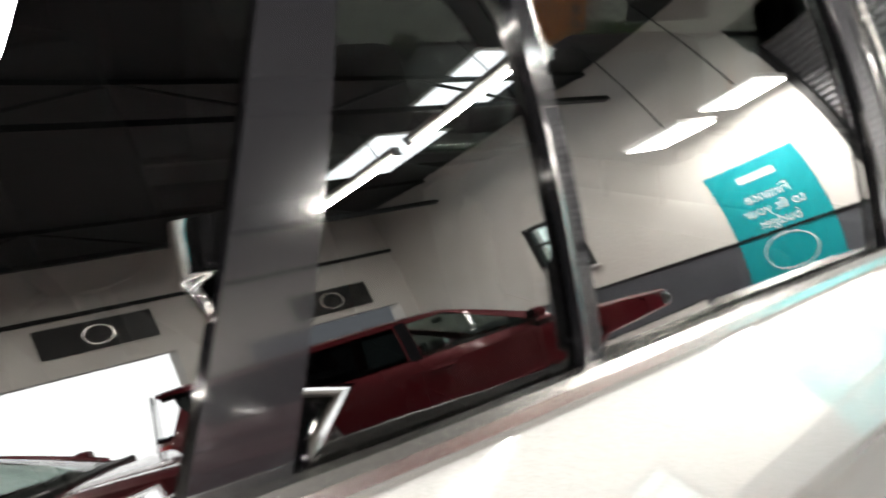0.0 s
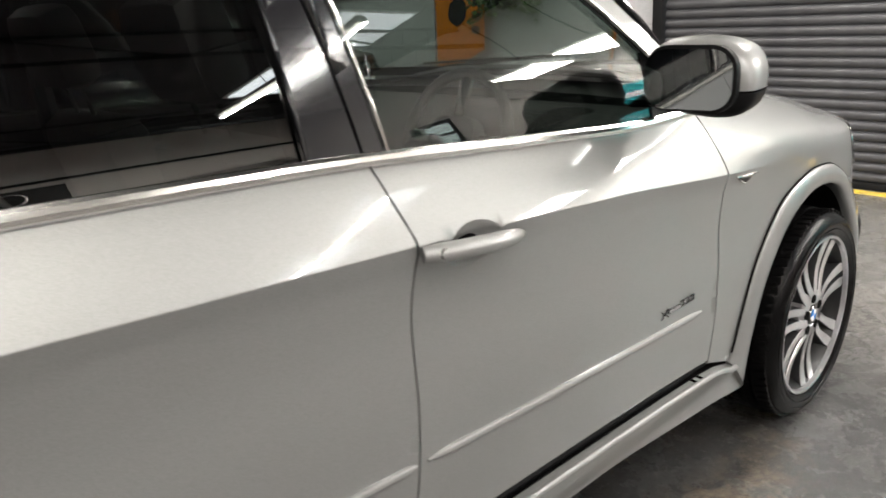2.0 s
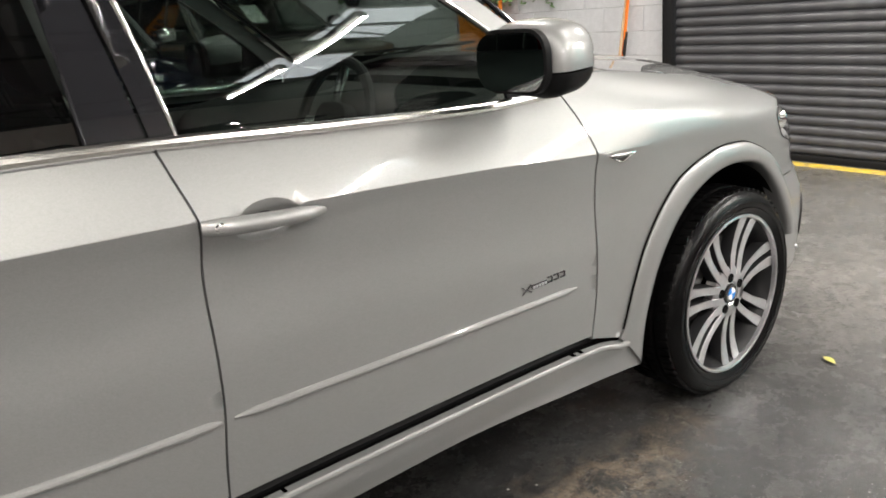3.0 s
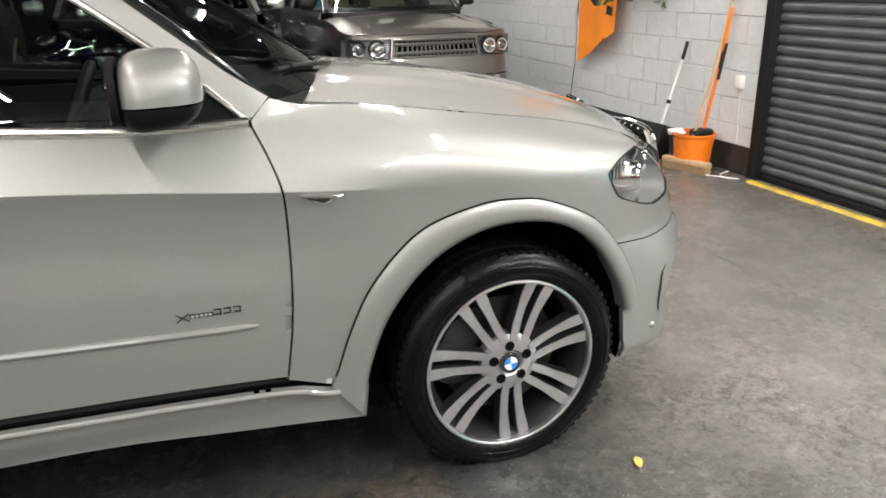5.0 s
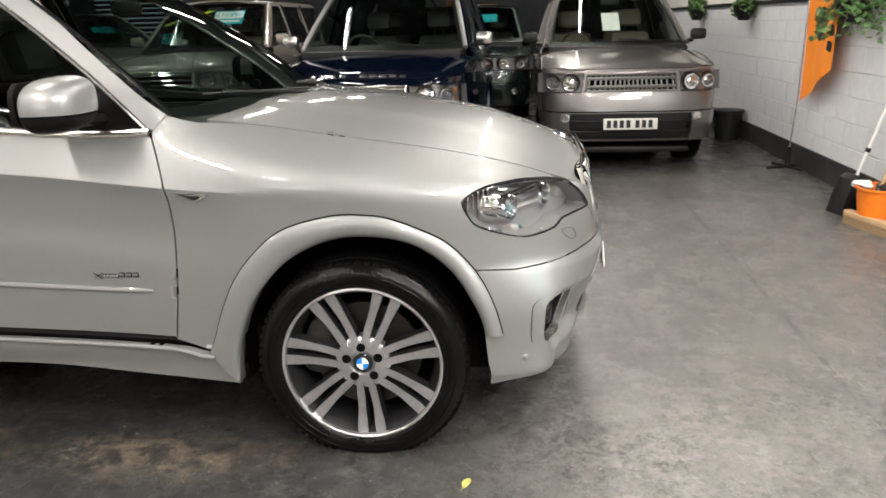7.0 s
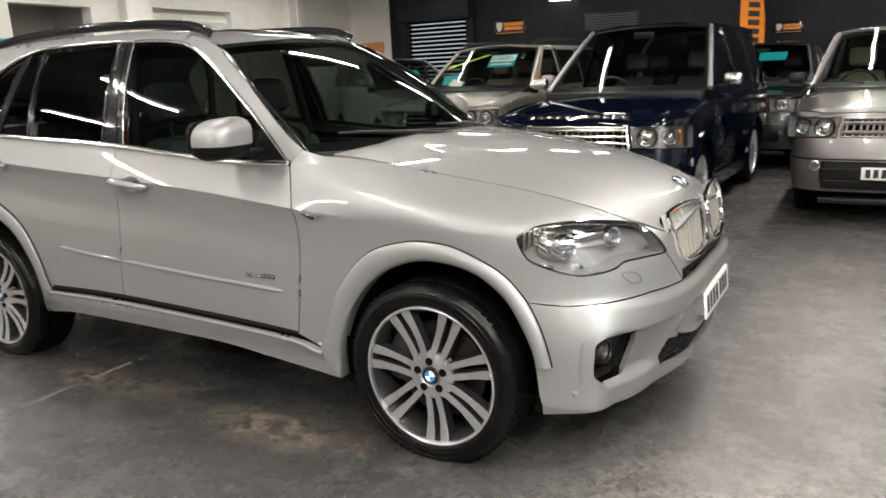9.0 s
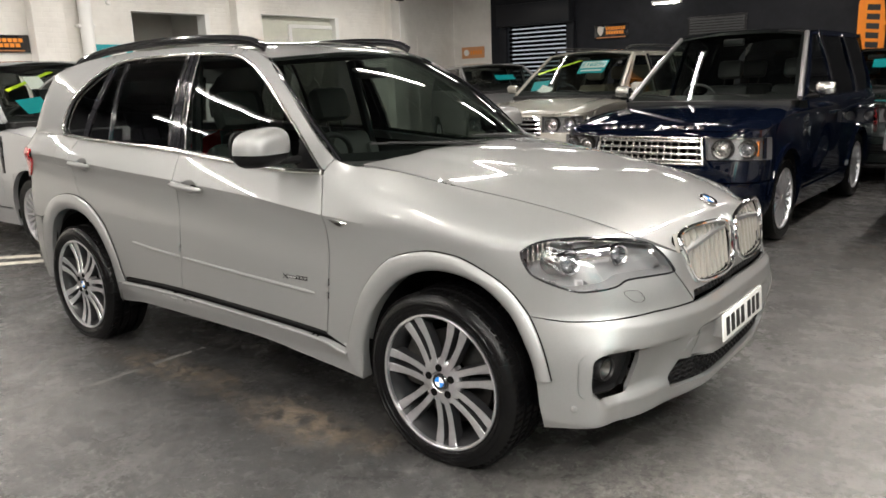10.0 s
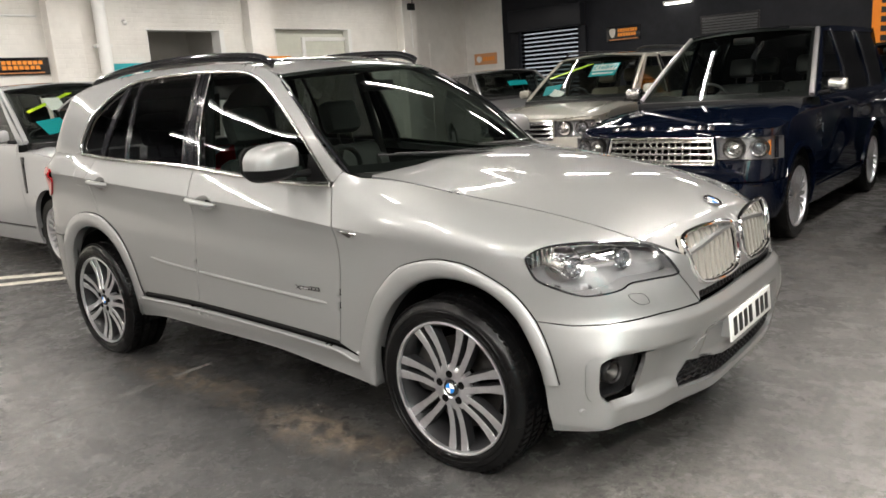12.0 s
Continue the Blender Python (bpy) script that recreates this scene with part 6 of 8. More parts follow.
# ---- the other parked cars ----
LAMPBOX = surface("parked_lamp_housing", (0.03, 0.03, 0.032), 0.3, 0.6)
MESHGREY = surface("grey_grille_mesh", (0.16, 0.155, 0.15), 0.35, 0.6)
class Form:
    """The skin of a boxy parked car. x runs forward from the rear axle, u = x on the flank and goes on round nose and tail."""

    def __init__(self, wb, hw, nose, tail, belt_z, hood0, hood1, roof_z, foot, head, back, n=4.2, rake=0.10):
        self.wb, self.hw, self.nose, self.tail, self.belt_z, self.hood0, self.hood1 = wb, hw, nose, tail, belt_z, hood0, hood1
        self.roof_z, self.foot, self.head, self.back, self.n, self.rake = roof_z, foot, head, back, n, rake
        self.xs, self.xr = nose - 0.62, tail + 0.5
        self.mid = self.xs + hw * math.pi / 2

    def width(self, z):
        h, b = self.hw, self.belt_z
        up = np.maximum(np.asarray(z, float) - b, 0)
        return h * pch([0.2, 0.34, 0.5, 0.75, b - 0.14, b - 0.03, b], [0.93, 0.965, 0.985, 1.0, 0.995, 0.975, 0.955], z) - 0.24 * up - 0.10 * up**2

    def skin(self, u, z):
        u, z = np.broadcast_arrays(np.asarray(u, float), np.asarray(z, float))
        b = self.width(z)
        fi = np.clip((u - self.xs) / self.hw, 0, 3.2)
        a = pch([0.2, 0.35, 0.5, 0.7, self.hood0 - 0.06, self.hood0, self.hood0 + 0.1], [0.52, 0.58, 0.62, 0.61, 0.58, 0.55, 0.40], z) - self.rake * 0.3 * sstep(0.6, 1.0, z)
        r = (np.abs(np.cos(fi) / b) ** self.n + np.abs(np.sin(fi) / a) ** self.n) ** (-1 / self.n)
        fr = np.clip((self.xr - u) / self.hw, 0, 3.2)
        ar = pch([0.2, 0.5, self.belt_z, self.roof_z], [0.46, 0.5, 0.46, 0.22], z)
        r2 = (np.abs(np.cos(fr) / b) ** 5 + np.abs(np.sin(fr) / ar) ** 5) ** (-1 / 5)
        x = np.where(u > self.xs, self.xs + r * np.sin(fi), np.where(u < self.xr, self.xr - r2 * np.sin(fr), u))
        y = np.where(u > self.xs, -r * np.cos(fi), np.where(u < self.xr, -r2 * np.cos(fr), -b))
        return np.stack([x, y, z], -1)

    def hood(self, x, y):
        x, y = np.broadcast_arrays(np.asarray(x, float), np.asarray(y, float))
        t = np.clip((x - self.foot) / (self.nose - self.foot), 0, 1)
        z = self.hood1 + (self.hood0 - self.hood1) * t**1.5 - 0.05 * sstep(0.86, 1.0, t)
        q = np.abs(y) / (self.hw * 0.95)
        z = z - 0.055 * q**3 + 0.012 * sstep(0.72, 0.80, q) * sstep(1.0, 0.86, q)
        return np.stack([x, y, z], -1)

    def screen(self, s, t):
        s, t = np.broadcast_arrays(np.asarray(s, float), np.asarray(t, float))
        w0, w1 = float(self.width(self.belt_z)) - 0.045, float(self.width(self.roof_z - 0.05)) - 0.03
        x = self.foot + (self.head - self.foot) * t - 0.10 * s * s
        z = self.belt_z + 0.02 + (self.roof_z - 0.034 - 0.05 * np.abs(s) ** 3 - self.belt_z - 0.02) * t + 0.02 * np.sin(math.pi * np.clip(t, 0, 1))
        return np.stack([x, (w0 + (w1 - w0) * t) * s, z], -1)

    def roof(self, x, y):
        x, y = np.broadcast_arrays(np.asarray(x, float), np.asarray(y, float))
        t = (x - self.back) / (self.head - self.back)
        wide = float(self.width(self.roof_z - 0.06))
        return np.stack([x, y, self.roof_z - 0.03 * (2 * t - 1) ** 4 - 0.055 * np.minimum(np.abs(y) / wide, 1) ** 3.5], -1)


def arc(cx, cz, r, a0, a1, n=16):
    return [(cx + r * math.cos(radians(a)), cz + r * math.sin(radians(a))) for a in np.linspace(a0, a1, n)]


def plain_wheel(parent, x, y, s, R, spokes, rim_mat, pairs=False):
    """A parked car's wheel: tyre, rim, spokes and cap."""
    w = new("wheel")
    w.parent = parent
    w.matrix_local = pose(x, y, R - 0.006) @ (Matrix() if s < 0 else pose(0, 0, 0, 0, 0, 180))
    r = R * 0.71
    bm = lathe([(r - 0.004, 0.01), (r + 0.012, -0.006), (R - 0.03, -0.010), (R - 0.006, 0.012), (R, 0.04), (R, 0.10), (R - 0.007, 0.104), (R - 0.007, 0.112), (R, 0.116), (R, 0.20), (R - 0.008, 0.225), (r, 0.24)], 56)
    for v in bm.verts:
        v.co.z = max(v.co.z, -(R - 0.007))
    part("tyre", bm, RUBBER, w)
    part("rim", lathe([(r + 0.004, 0.004), (r + 0.002, -0.005), (r - 0.012, 0.0), (r - 0.022, 0.03), (r - 0.03, 0.19)], 48), rim_mat, w)
    bm = bmesh.new()
    for k in range(spokes):
        a = 360 * k / spokes + (7 if pairs and k % 2 else 0)
        add_prism(bm, [(0.05, -0.016), (r * 0.55, -0.011), (r - 0.008, -0.017), (r - 0.008, 0.017), (r * 0.55, 0.011), (0.05, 0.016)], 0.012, 0.05, pose(0, 0, 0, 0, a, 0))
    part("spokes", bm, rim_mat, w)
    part("hub", lathe([(0.0, 0.004), (0.03, 0.004), (0.036, 0.010), (0.075, 0.012), (0.085, 0.03), (0.085, 0.06)], 28), rim_mat, w)
    part("brake_disc", lathe([(0.06, 0.10), (R * 0.5, 0.10), (R * 0.5, 0.12)], 32), STEEL, w)
    part("barrel_back", lathe([(0.0, 0.17), (r * 0.9, 0.17)], 24), DARK, w)
    return w


def parked_car(label, m, form, mat, style):
    """One parked car with its panels, windows, lamps, grille, mirrors, wheels and cabin."""
    f, S = form, style
    car = thing("car", m, label, "car", "parked cars")
    wb, zb, R = f.wb, f.belt_z, S.get("wheel", 0.375)
    lowmat = S.get("low", mat)
    seats = S.get("seats", LEATHER)
    span_u = lambda y: f.hw * math.atan(y / 0.58)      # from a distance across the nose to the skin's own coordinate
    d1, d2, d3 = wb - 0.66, wb * 0.5 - 0.30, 0.28
    zs, za = 0.36, R + 0.005
    ra = R + 0.075
    for s in (-1, 1):
        skin, fl = mirrored(f.skin, s), s > 0
        P = lambda name, poly, mt=mat, lab="", parent=None, **k: panel(name, poly, skin, mt, parent or car, lab, flip=fl, **{"step": 0.07, **k})
        P("inner_liner", [(f.xr, 0.5), (f.xr, zb - 0.05), (f.xs, f.hood0 - 0.1), (f.xs, 0.9), (wb + ra, 0.85), (wb - ra, 0.85), (wb - ra, 0.4), (ra, 0.4), (ra, 0.85), (-ra, 0.85), (-ra, 0.5)], DARK, out=-0.02, lip=0.0, step=0.12)
        P("front_door", [(d2, zs + 0.06), (d1 + 0.03, zs + 0.06), (d1, 0.8), (d1 - 0.02, zb), (d2, zb)])
        hd = part("handle", box((-0.10, -0.018, -0.016), (0.10, 0.018, 0.016), 0.012, Matrix.Translation(Vector(skin(np.array([d2 + 0.16]), np.array([zb - 0.16]))[0]) + Vector((0, s * 0.02, 0)))), S.get("trim", mat), car)
        part("handle", box((-0.10, -0.018, -0.016), (0.10, 0.018, 0.016), 0.012, Matrix.Translation(Vector(skin(np.array([d3 + 0.10]), np.array([zb - 0.16]))[0]) + Vector((0, s * 0.02, 0)))), S.get("trim", mat), car)
        P("rear_door", [(d2, zb), (d3 - 0.2, zb), (d3 - 0.2, ra + za + 0.06)] + [p for p in arc(0, za, ra + 0.01, 118, 5, 14)] + [(ra + 0.03, zs + 0.06), (d2, zs + 0.06)])
        P("quarter_panel", [(d3 - 0.2, zb), (f.xr - 1.2, zb), (f.xr - 1.45, zb - 0.3), (f.xr - 1.45, 0.62), (-ra - 0.01, 0.62)] + arc(0, za, ra + 0.01, 145, 118, 6) + [(d3 - 0.2, ra + za + 0.06)])
        P("rear_bumper", [(-ra - 0.03, 0.61), (f.xr - 1.45, 0.61), (f.xr - 1.45, 0.32), (-ra - 0.02, 0.32)], lowmat)
        P("tail_lamp", [(f.xr - 0.36, zb - 0.04), (f.xr - 0.72, zb - 0.04), (f.xr - 0.72, 0.72), (f.xr - 0.36, 0.72)], REDP, out=0.008)
        lo, hi = S["lamp_z"]
        P("fender", [(d1 - 0.02, zb)] + [(x, float(f.hood(x, f.hw * 0.95)[2]) + 0.002) for x in np.linspace(d1 + 0.03, f.xs, 6)] + [(f.xs + 0.11, f.hood0 - 0.06), (f.xs + 0.115, hi + 0.002), (f.xs + 0.12, 0.62), (wb + ra, 0.62)] + arc(wb, za, ra + 0.01, 32, 176, 20) + [(wb - ra - 0.02, zs + 0.06), (d1 + 0.03, zs + 0.06), (d1, 0.8)])
        P("sill", [(wb - ra - 0.01, zs + 0.045), (ra + 0.01, zs + 0.045), (ra, 0.24), (wb - ra, 0.24)], lowmat, out=0.012, lip=0.03)
        for cx in (0.0, wb):
            P("wheel_flare", arc(cx, za, ra + 0.035, 178, 2, 22) + arc(cx, za, ra - 0.012, 2, 178, 22), S.get("flare", mat), out=0.016, lip=0.05, gap=0.0, step=0.05)
            part("wheel_well", lathe([(ra + 0.01, 0.02), (ra + 0.01, 0.32), (0.0, 0.32)], 24, pose(cx, s * f.hw * 0.975, za) @ (Matrix() if s < 0 else pose(0, 0, 0, 0, 0, 180)), a0=radians(-10), a1=radians(190)), BLACK, car)
            plain_wheel(car, cx, s * (f.hw - 0.025), s, R, S.get("spokes", 10), BRIGHTALLOY, S.get("pairs", False))
        # glasshouse
        zt = f.roof_z - 0.055
        fx, hx, bx = f.foot - 0.10, f.head - 0.10, f.back
        outline = [(fx + 0.03, zb), (hx + 0.02, zt - 0.028), (hx - 0.4, zt - 0.002), (bx + 0.4, zt - 0.002), (bx, zt - 0.028), (f.xr - 0.25, zt - 0.18), (f.xr - 0.35, zb)]
        at = lambda z: fx + (hx - fx) * (z - zb) / (zt - zb)
        rear_x = lambda z: f.xr - 0.30 + (bx - f.xr + 0.16) * (z - zb) / (zt - zb)
        z0, z1 = zb + 0.015, zt - 0.055
        wins = [[(d2 + 0.06, z0), (at(z0) - 0.10, z0), (at(z1) - 0.06, z1), (d2 + 0.06, z1)],
                [(d3 - 0.10, z0), (d2 - 0.05, z0), (d2 - 0.05, z1), (d3 - 0.12, z1)],
                [(rear_x(z0) + 0.22, z0), (d3 - 0.20, z0), (d3 - 0.22, z1), (rear_x(z1) + 0.14, z1)]]
        P("side_frame", outline, S.get("pillar", mat), holes=[dense(w, 0.06) for w in wins], gap=0.002)
        for k, w in enumerate(wins):
            P("side_window", w, TINTED if k == 0 else PRIVACY, "dark side glass" if k else "", out=-0.014, gap=-0.01, lip=0.002, step=0.15)
        for px in (d2 + 0.005, d3 - 0.16):
            P("window_post", [(px - 0.045, zb), (px + 0.05, zb), (px + 0.05, zt - 0.03), (px - 0.045, zt - 0.03)], GLOSSBLACK, out=0.003, lip=0.004, step=0.12)
        # door mirror
        mp = Vector(skin(np.array([f.foot - 0.30]), np.array([zb + 0.10]))[0]) + Vector((0, s * 0.16, 0))
        mi = new("door_mirror")
        mi.parent = car
        mi.location = mp
        part("cap", box((-0.03, -0.088, -0.058), (0.07, 0.088, 0.066), 0.038), S.get("mirror", mat), mi)
        part("arm", tube([(0.03, -s * 0.06, -0.06), (0.04, -s * 0.20, -0.08)], 0.022, 8), BLACK, mi)
        part("mirror_glass", box((-0.036, -0.074, -0.044), (-0.031, 0.074, 0.052)), MIRROR, mi)
        # headlamp
        lamp_u0, lamp_u1 = f.xs + 0.34, f.mid - span_u(S["grille_w"]) - 0.03
        lamp_poly = dense([(lamp_u0, lo), (lamp_u1, lo), (lamp_u1, hi), (lamp_u0, hi)], 0.05)
        hl = panel("headlamp", lamp_poly, lambda u, v: skin(u, v) - np.array([0.05, 0, 0]), LAMPGREY, car, "clear headlamp", flip=fl, lip=-0.06, step=0.06)
        P("lens_cover", lamp_poly, LENS, parent=hl, out=0.002, lip=0.006, step=0.08)
        for k, t in enumerate((0.36, 0.74)):
            u = lamp_u0 + (lamp_u1 - lamp_u0) * t
            c = Vector(skin(np.array([u]), np.array([(lo + hi) / 2]))[0]) - Vector((0.03, 0, 0))
            rr = (hi - lo) * (0.34 if k == 0 else 0.40)
            mm = Matrix.Translation(c) @ pose(0, 0, 0, 0, 0, 90 + s * 10)
            part("projector_ring", lathe([(rr * 0.7, 0.0), (rr * 0.8, -0.02), (rr, -0.022), (rr * 1.1, 0.02)], 24, mm), CHROME, hl)
            part("projector_lens", lathe([(0.0, -0.012), (rr * 0.5, -0.008), (rr * 0.75, 0.006)], 24, mm), SATIN if k else PROJECTOR, hl)
            part("reflector", lathe([(rr * 1.08, 0.0), (rr * 1.22, -0.006), (rr * 1.3, 0.03)], 24, mm), STEEL, hl)
        c = Vector(skin(np.array([lamp_u0 + 0.05]), np.array([(lo + hi) / 2]))[0]) - Vector((0.02, s * 0.02, 0))
        part("indicator", box((-0.012, -0.012, -(hi - lo) * 0.34), (0.012, 0.012, (hi - lo) * 0.34), 0.006, Matrix.Translation(c)), AMBER if S.get("amber") else CHROME, hl)
        if S.get("rail"):
            part("roof_rail", tube(smooth_line([(bx + 0.05, s * 0.58, f.roof_z - 0.04), (bx + 0.25, s * 0.60, f.roof_z + 0.03), ((bx + hx) / 2, s * 0.61, f.roof_z + 0.045), (hx - 0.15, s * 0.60, f.roof_z + 0.03), (hx + 0.02, s * 0.58, f.roof_z - 0.03)], 5), 0.018, 8), BLACK, car)
        if S.get("vents"):
            for k in range(0 if S.get("tall_vent") else 3):
                c = Vector(skin(np.array([d1 + 0.16]), np.array([zb - 0.16 - 0.065 * k]))[0])
                part("side_vent", box((-0.07, -0.008, -0.02), (0.07, 0.008, 0.02), 0.006, Matrix.Translation(c) @ pose(0, 0, 0, 0, 12, 0)), S["vents"], car)
        if S.get("tall_vent"):
            P("side_vent", [(d1 + 0.10, zb - 0.12), (d1 + 0.17, zb - 0.12), (d1 + 0.14, zb - 0.50), (d1 + 0.09, zb - 0.50)], S["vents"], "dark upright side vent", out=0.006, lip=0.008, step=0.03)
        fogc = Vector(skin(np.array([f.mid - span_u(0.74 * f.hw)]), np.array([S.get("fog_z", 0.50)]))[0]) + Vector((0.018, 0, 0))
        fg = part("fog_lamp", lathe([(0.0, -0.006), (0.03, -0.005), (0.035, -0.012), (0.045, -0.010), (0.048, 0.02)], 24, Matrix.Translation(fogc) @ pose(0, 0, 0, 0, 0, 90 + s * 12)), SATIN, car)
    # the front between the lamps, grille, bumper
    gw = span_u(S["grille_w"])
    g0, g1 = S["grille_z"]
    U = lambda a: f.mid + a
    top = f.hood0 - 0.05
    lo, hi = S["lamp_z"]
    lu = f.xs + 0.12 - f.mid
    # the bonnet's leading edge follows the nose
    lip_u = np.linspace(f.xs + 0.10, f.mid - 0.04, 14)
    lip_pts = f.skin(lip_u, np.full(14, top))
    lip_z = f.hood(lip_pts[:, 0], lip_pts[:, 1])[:, 2] - 0.004
    crown = [(float(u), float(z)) for u, z in zip(lip_u, lip_z)]
    crown = crown + [(2 * f.mid - u, z) for u, z in crown[::-1]]
    holes = [dense([(U(-gw), g0), (U(gw), g0), (U(gw), g1), (U(-gw), g1)], 0.06)]
    for e in (-1, 1):
        holes.append(dense([(U(e * (lu + 0.22)), lo), (U(e * (-gw - 0.03)), lo), (U(e * (-gw - 0.03)), hi), (U(e * (lu + 0.22)), hi)], 0.06))
    panel("nose_panel", [(U(lu - 0.0), 0.62), (U(-lu), 0.62), (U(-lu), hi + 0.004)] + crown[::-1] + [(U(lu), hi + 0.004)], f.skin, mat, car, "front panel round the lamps", holes=holes, step=0.06)
    gr = panel("grille", holes[0], f.skin, DARK, car, S.get("grille_label", "barred grille"), out=-0.05, lip=-0.05, step=0.08, gap=-0.003)
    gm = S.get("grille", CHROME)
    for k in range(S.get("bars", 3)):
        z = g0 + (g1 - g0) * (k + 0.5) / S.get("bars", 3)
        ln = [Vector(f.skin(np.array([U(a)]), np.array([z]))[0]) - Vector((0.008, 0, 0)) for a in np.linspace(-gw + 0.01, gw - 0.01, 13)]
        part("bar", tube(ln, (g1 - g0) / S.get("bars", 3) * S.get("bar_fat", 0.26), 8), gm, gr)
    for k in range(S.get("studs", 0)):
        a = -gw + 2 * gw * (k + 0.5) / S["studs"]
        ln = [Vector(f.skin(np.array([U(a)]), np.array([z]))[0]) - Vector((0.014, 0, 0)) for z in (g0 + 0.005, (g0 + g1) / 2, g1 - 0.005)]
        part("upright", tube(ln, 0.010, 6), gm, gr)
    ring = [Vector(p) for p in f.skin(np.array([p[0] for p in holes[0]]), np.array([p[1] for p in holes[0]]))]
    part("surround", tube(ring + [ring[0]], 0.012, 8, False), S.get("surround", gm), gr)
    bw, fz = span_u(S.get("intake_w", 0.50)), S.get("foot_z", 0.29)
    iz0, iz1 = S.get("intake_z", (0.40, 0.53))
    low_hole = dense([(U(-bw), iz0), (U(bw), iz0), (U(bw * 0.97), iz1), (U(-bw * 0.97), iz1)], 0.06)
    r_end = max(wb + ra + 0.01, f.xs - 0.05) - f.mid
    bp = panel("front_bumper", [(U(r_end), 0.612), (U(-r_end), 0.612), (U(-r_end), 0.38), (U(-r_end - 0.12), fz), (U(r_end + 0.12), fz), (U(r_end), 0.38)], f.skin, lowmat, car, "deep front bumper", holes=[low_hole], step=0.07, out=0.018, lip=0.03)
    panel("intake", low_hole, f.skin, BLACK, bp, "black lower intake", out=-0.04, lip=-0.06, step=0.1, gap=-0.003)
    for z in (iz0 + (iz1 - iz0) * 0.3, iz0 + (iz1 - iz0) * 0.7):
        ln = [Vector(f.skin(np.array([U(a)]), np.array([z]))[0]) - Vector((0.02, 0, 0)) for a in np.linspace(-bw + 0.02, bw - 0.02, 11)]
        part("intake_bar", tube(ln, 0.008, 6), BLACK, bp)
    if S.get("plate", True):
        c = f.skin(np.array([f.mid]), np.array([0.5]))[0]
        number_plate(bp, Matrix.Translation((c[0] + 0.022, 0, S.get("plate_z", 0.48))) @ pose(0, 0, 0, 0, 0, 90))
    part("skid_plate", box((f.nose - 0.5, -0.6, 0.20), (f.nose - 0.10, 0.6, 0.26), 0.02), BLACK, bp)
    # bonnet, screens, roof
    hwid = f.hw * 0.925
    edge_y = lambda x: float(f.width(float(f.hood(x, f.hw * 0.95)[2]))) - 0.004
    half = [(f.foot - 0.03, 0.0)] + [(x, edge_y(x)) for x in np.linspace(f.foot - 0.12, f.xs, 6)] + [(x - 0.006, -y - 0.002) for x, y, _ in lip_pts] + [(lip_pts[-1][0] - 0.006, 0.0)]
    hood = panel("bonnet", half + [(x, -y) for x, y in half[::-1][1:-1]], f.hood, mat, car, "bonnet", step=0.07, lip=0.03)
    if S.get("letters"):
        words = [0.055] * 5 + [-0.06] + [0.055] * 5
        span = sum(abs(w) for w in words) + 0.034 * 10
        y = span / 2
        for w in words:
            if w > 0:
                for e in (-1, 1):
                    q = f.hood(np.array([f.nose - 0.105]), np.array([y - w / 2]))[0]
                part("badge_bar", box((-0.003, -w / 2, -0.017), (0.003, w / 2, 0.017), 0.002, Matrix.Translation((q[0], q[1], q[2] + 0.010)) @ pose(0, 0, 0, 0, -48, 0)), SATIN, hood)
            y -= abs(w) + 0.034
    panel("windscreen", dense([(-0.97, 0.0), (0.97, 0.0), (0.97, 1.0), (-0.97, 1.0)], 0.3), f.screen, CLEAR, car, "clear windscreen", step=0.2, gap=0.0, lip=0.004)
    panel("screen_frit", dense([(-0.99, -0.02), (0.99, -0.02), (0.99, 1.02), (-0.99, 1.02)], 0.3), f.screen, BLACK, car, "black edge of the windscreen", holes=[[(-0.93, 0.06), (0.93, 0.06), (0.93, 0.95), (-0.93, 0.95)]], step=0.12, gap=0.0, lip=0.003, out=-0.006)
    for s in (-1, 1):
        part("front_pillar", tube([Vector(f.screen(np.array([s * 1.0]), np.array([t]))[0]) for t in np.linspace(0.0, 1.0, 8)], 0.026, 8), S.get("apillar", mat), car)
        part("wiper", tube([Vector(f.screen(np.array([a]), np.array([b]))[0]) + Vector((0.02, 0, 0.012)) for a, b in ((0.05 + 0.45 * s, 0.01), (-0.2 + 0.45 * s, 0.05), (-0.42 + 0.45 * s, 0.06))], 0.008, 6), BLACK, car)
    part("scuttle", box((f.foot - 0.20, -hwid + 0.05, zb - 0.10), (f.foot + 0.06, hwid - 0.05, zb + 0.005), 0.01), BLACK, car)
    rw = float(f.width(f.roof_z - 0.055)) - 0.004
    panel("roof", [(f.back, -rw), (f.head - 0.10, -rw), (f.head - 0.005, -rw * 0.6), (f.head, 0), (f.head - 0.005, rw * 0.6), (f.head - 0.10, rw), (f.back, rw)], f.roof, S.get("roof", mat), car, "roof", step=0.09, lip=0.03)
    bk = lambda a, t: np.stack([f.xr - 0.42 + (f.back - f.xr + 0.40) * t + 0 * a, (float(f.width(zb)) - 0.1 - 0.12 * t) * a, zb + (f.roof_z - 0.06 - zb) * t + 0 * a], -1)
    panel("rear_screen", dense([(-1, 0), (1, 0), (1, 1), (-1, 1)], 0.4), lambda a, t: bk(*np.broadcast_arrays(a, t)), PRIVACY, car, "rear screen", step=0.3, gap=0.0)
    # cabin
    part("underbody", box((f.tail + 0.3, -f.hw + 0.22, 0.24), (f.nose - 0.35, f.hw - 0.22, 0.45), 0.02), DARK, car)
    part("engine_bay", box((f.foot, -f.hw + 0.3, 0.45), (f.nose - 0.3, f.hw - 0.3, f.hood0 - 0.18)), DARK, car)
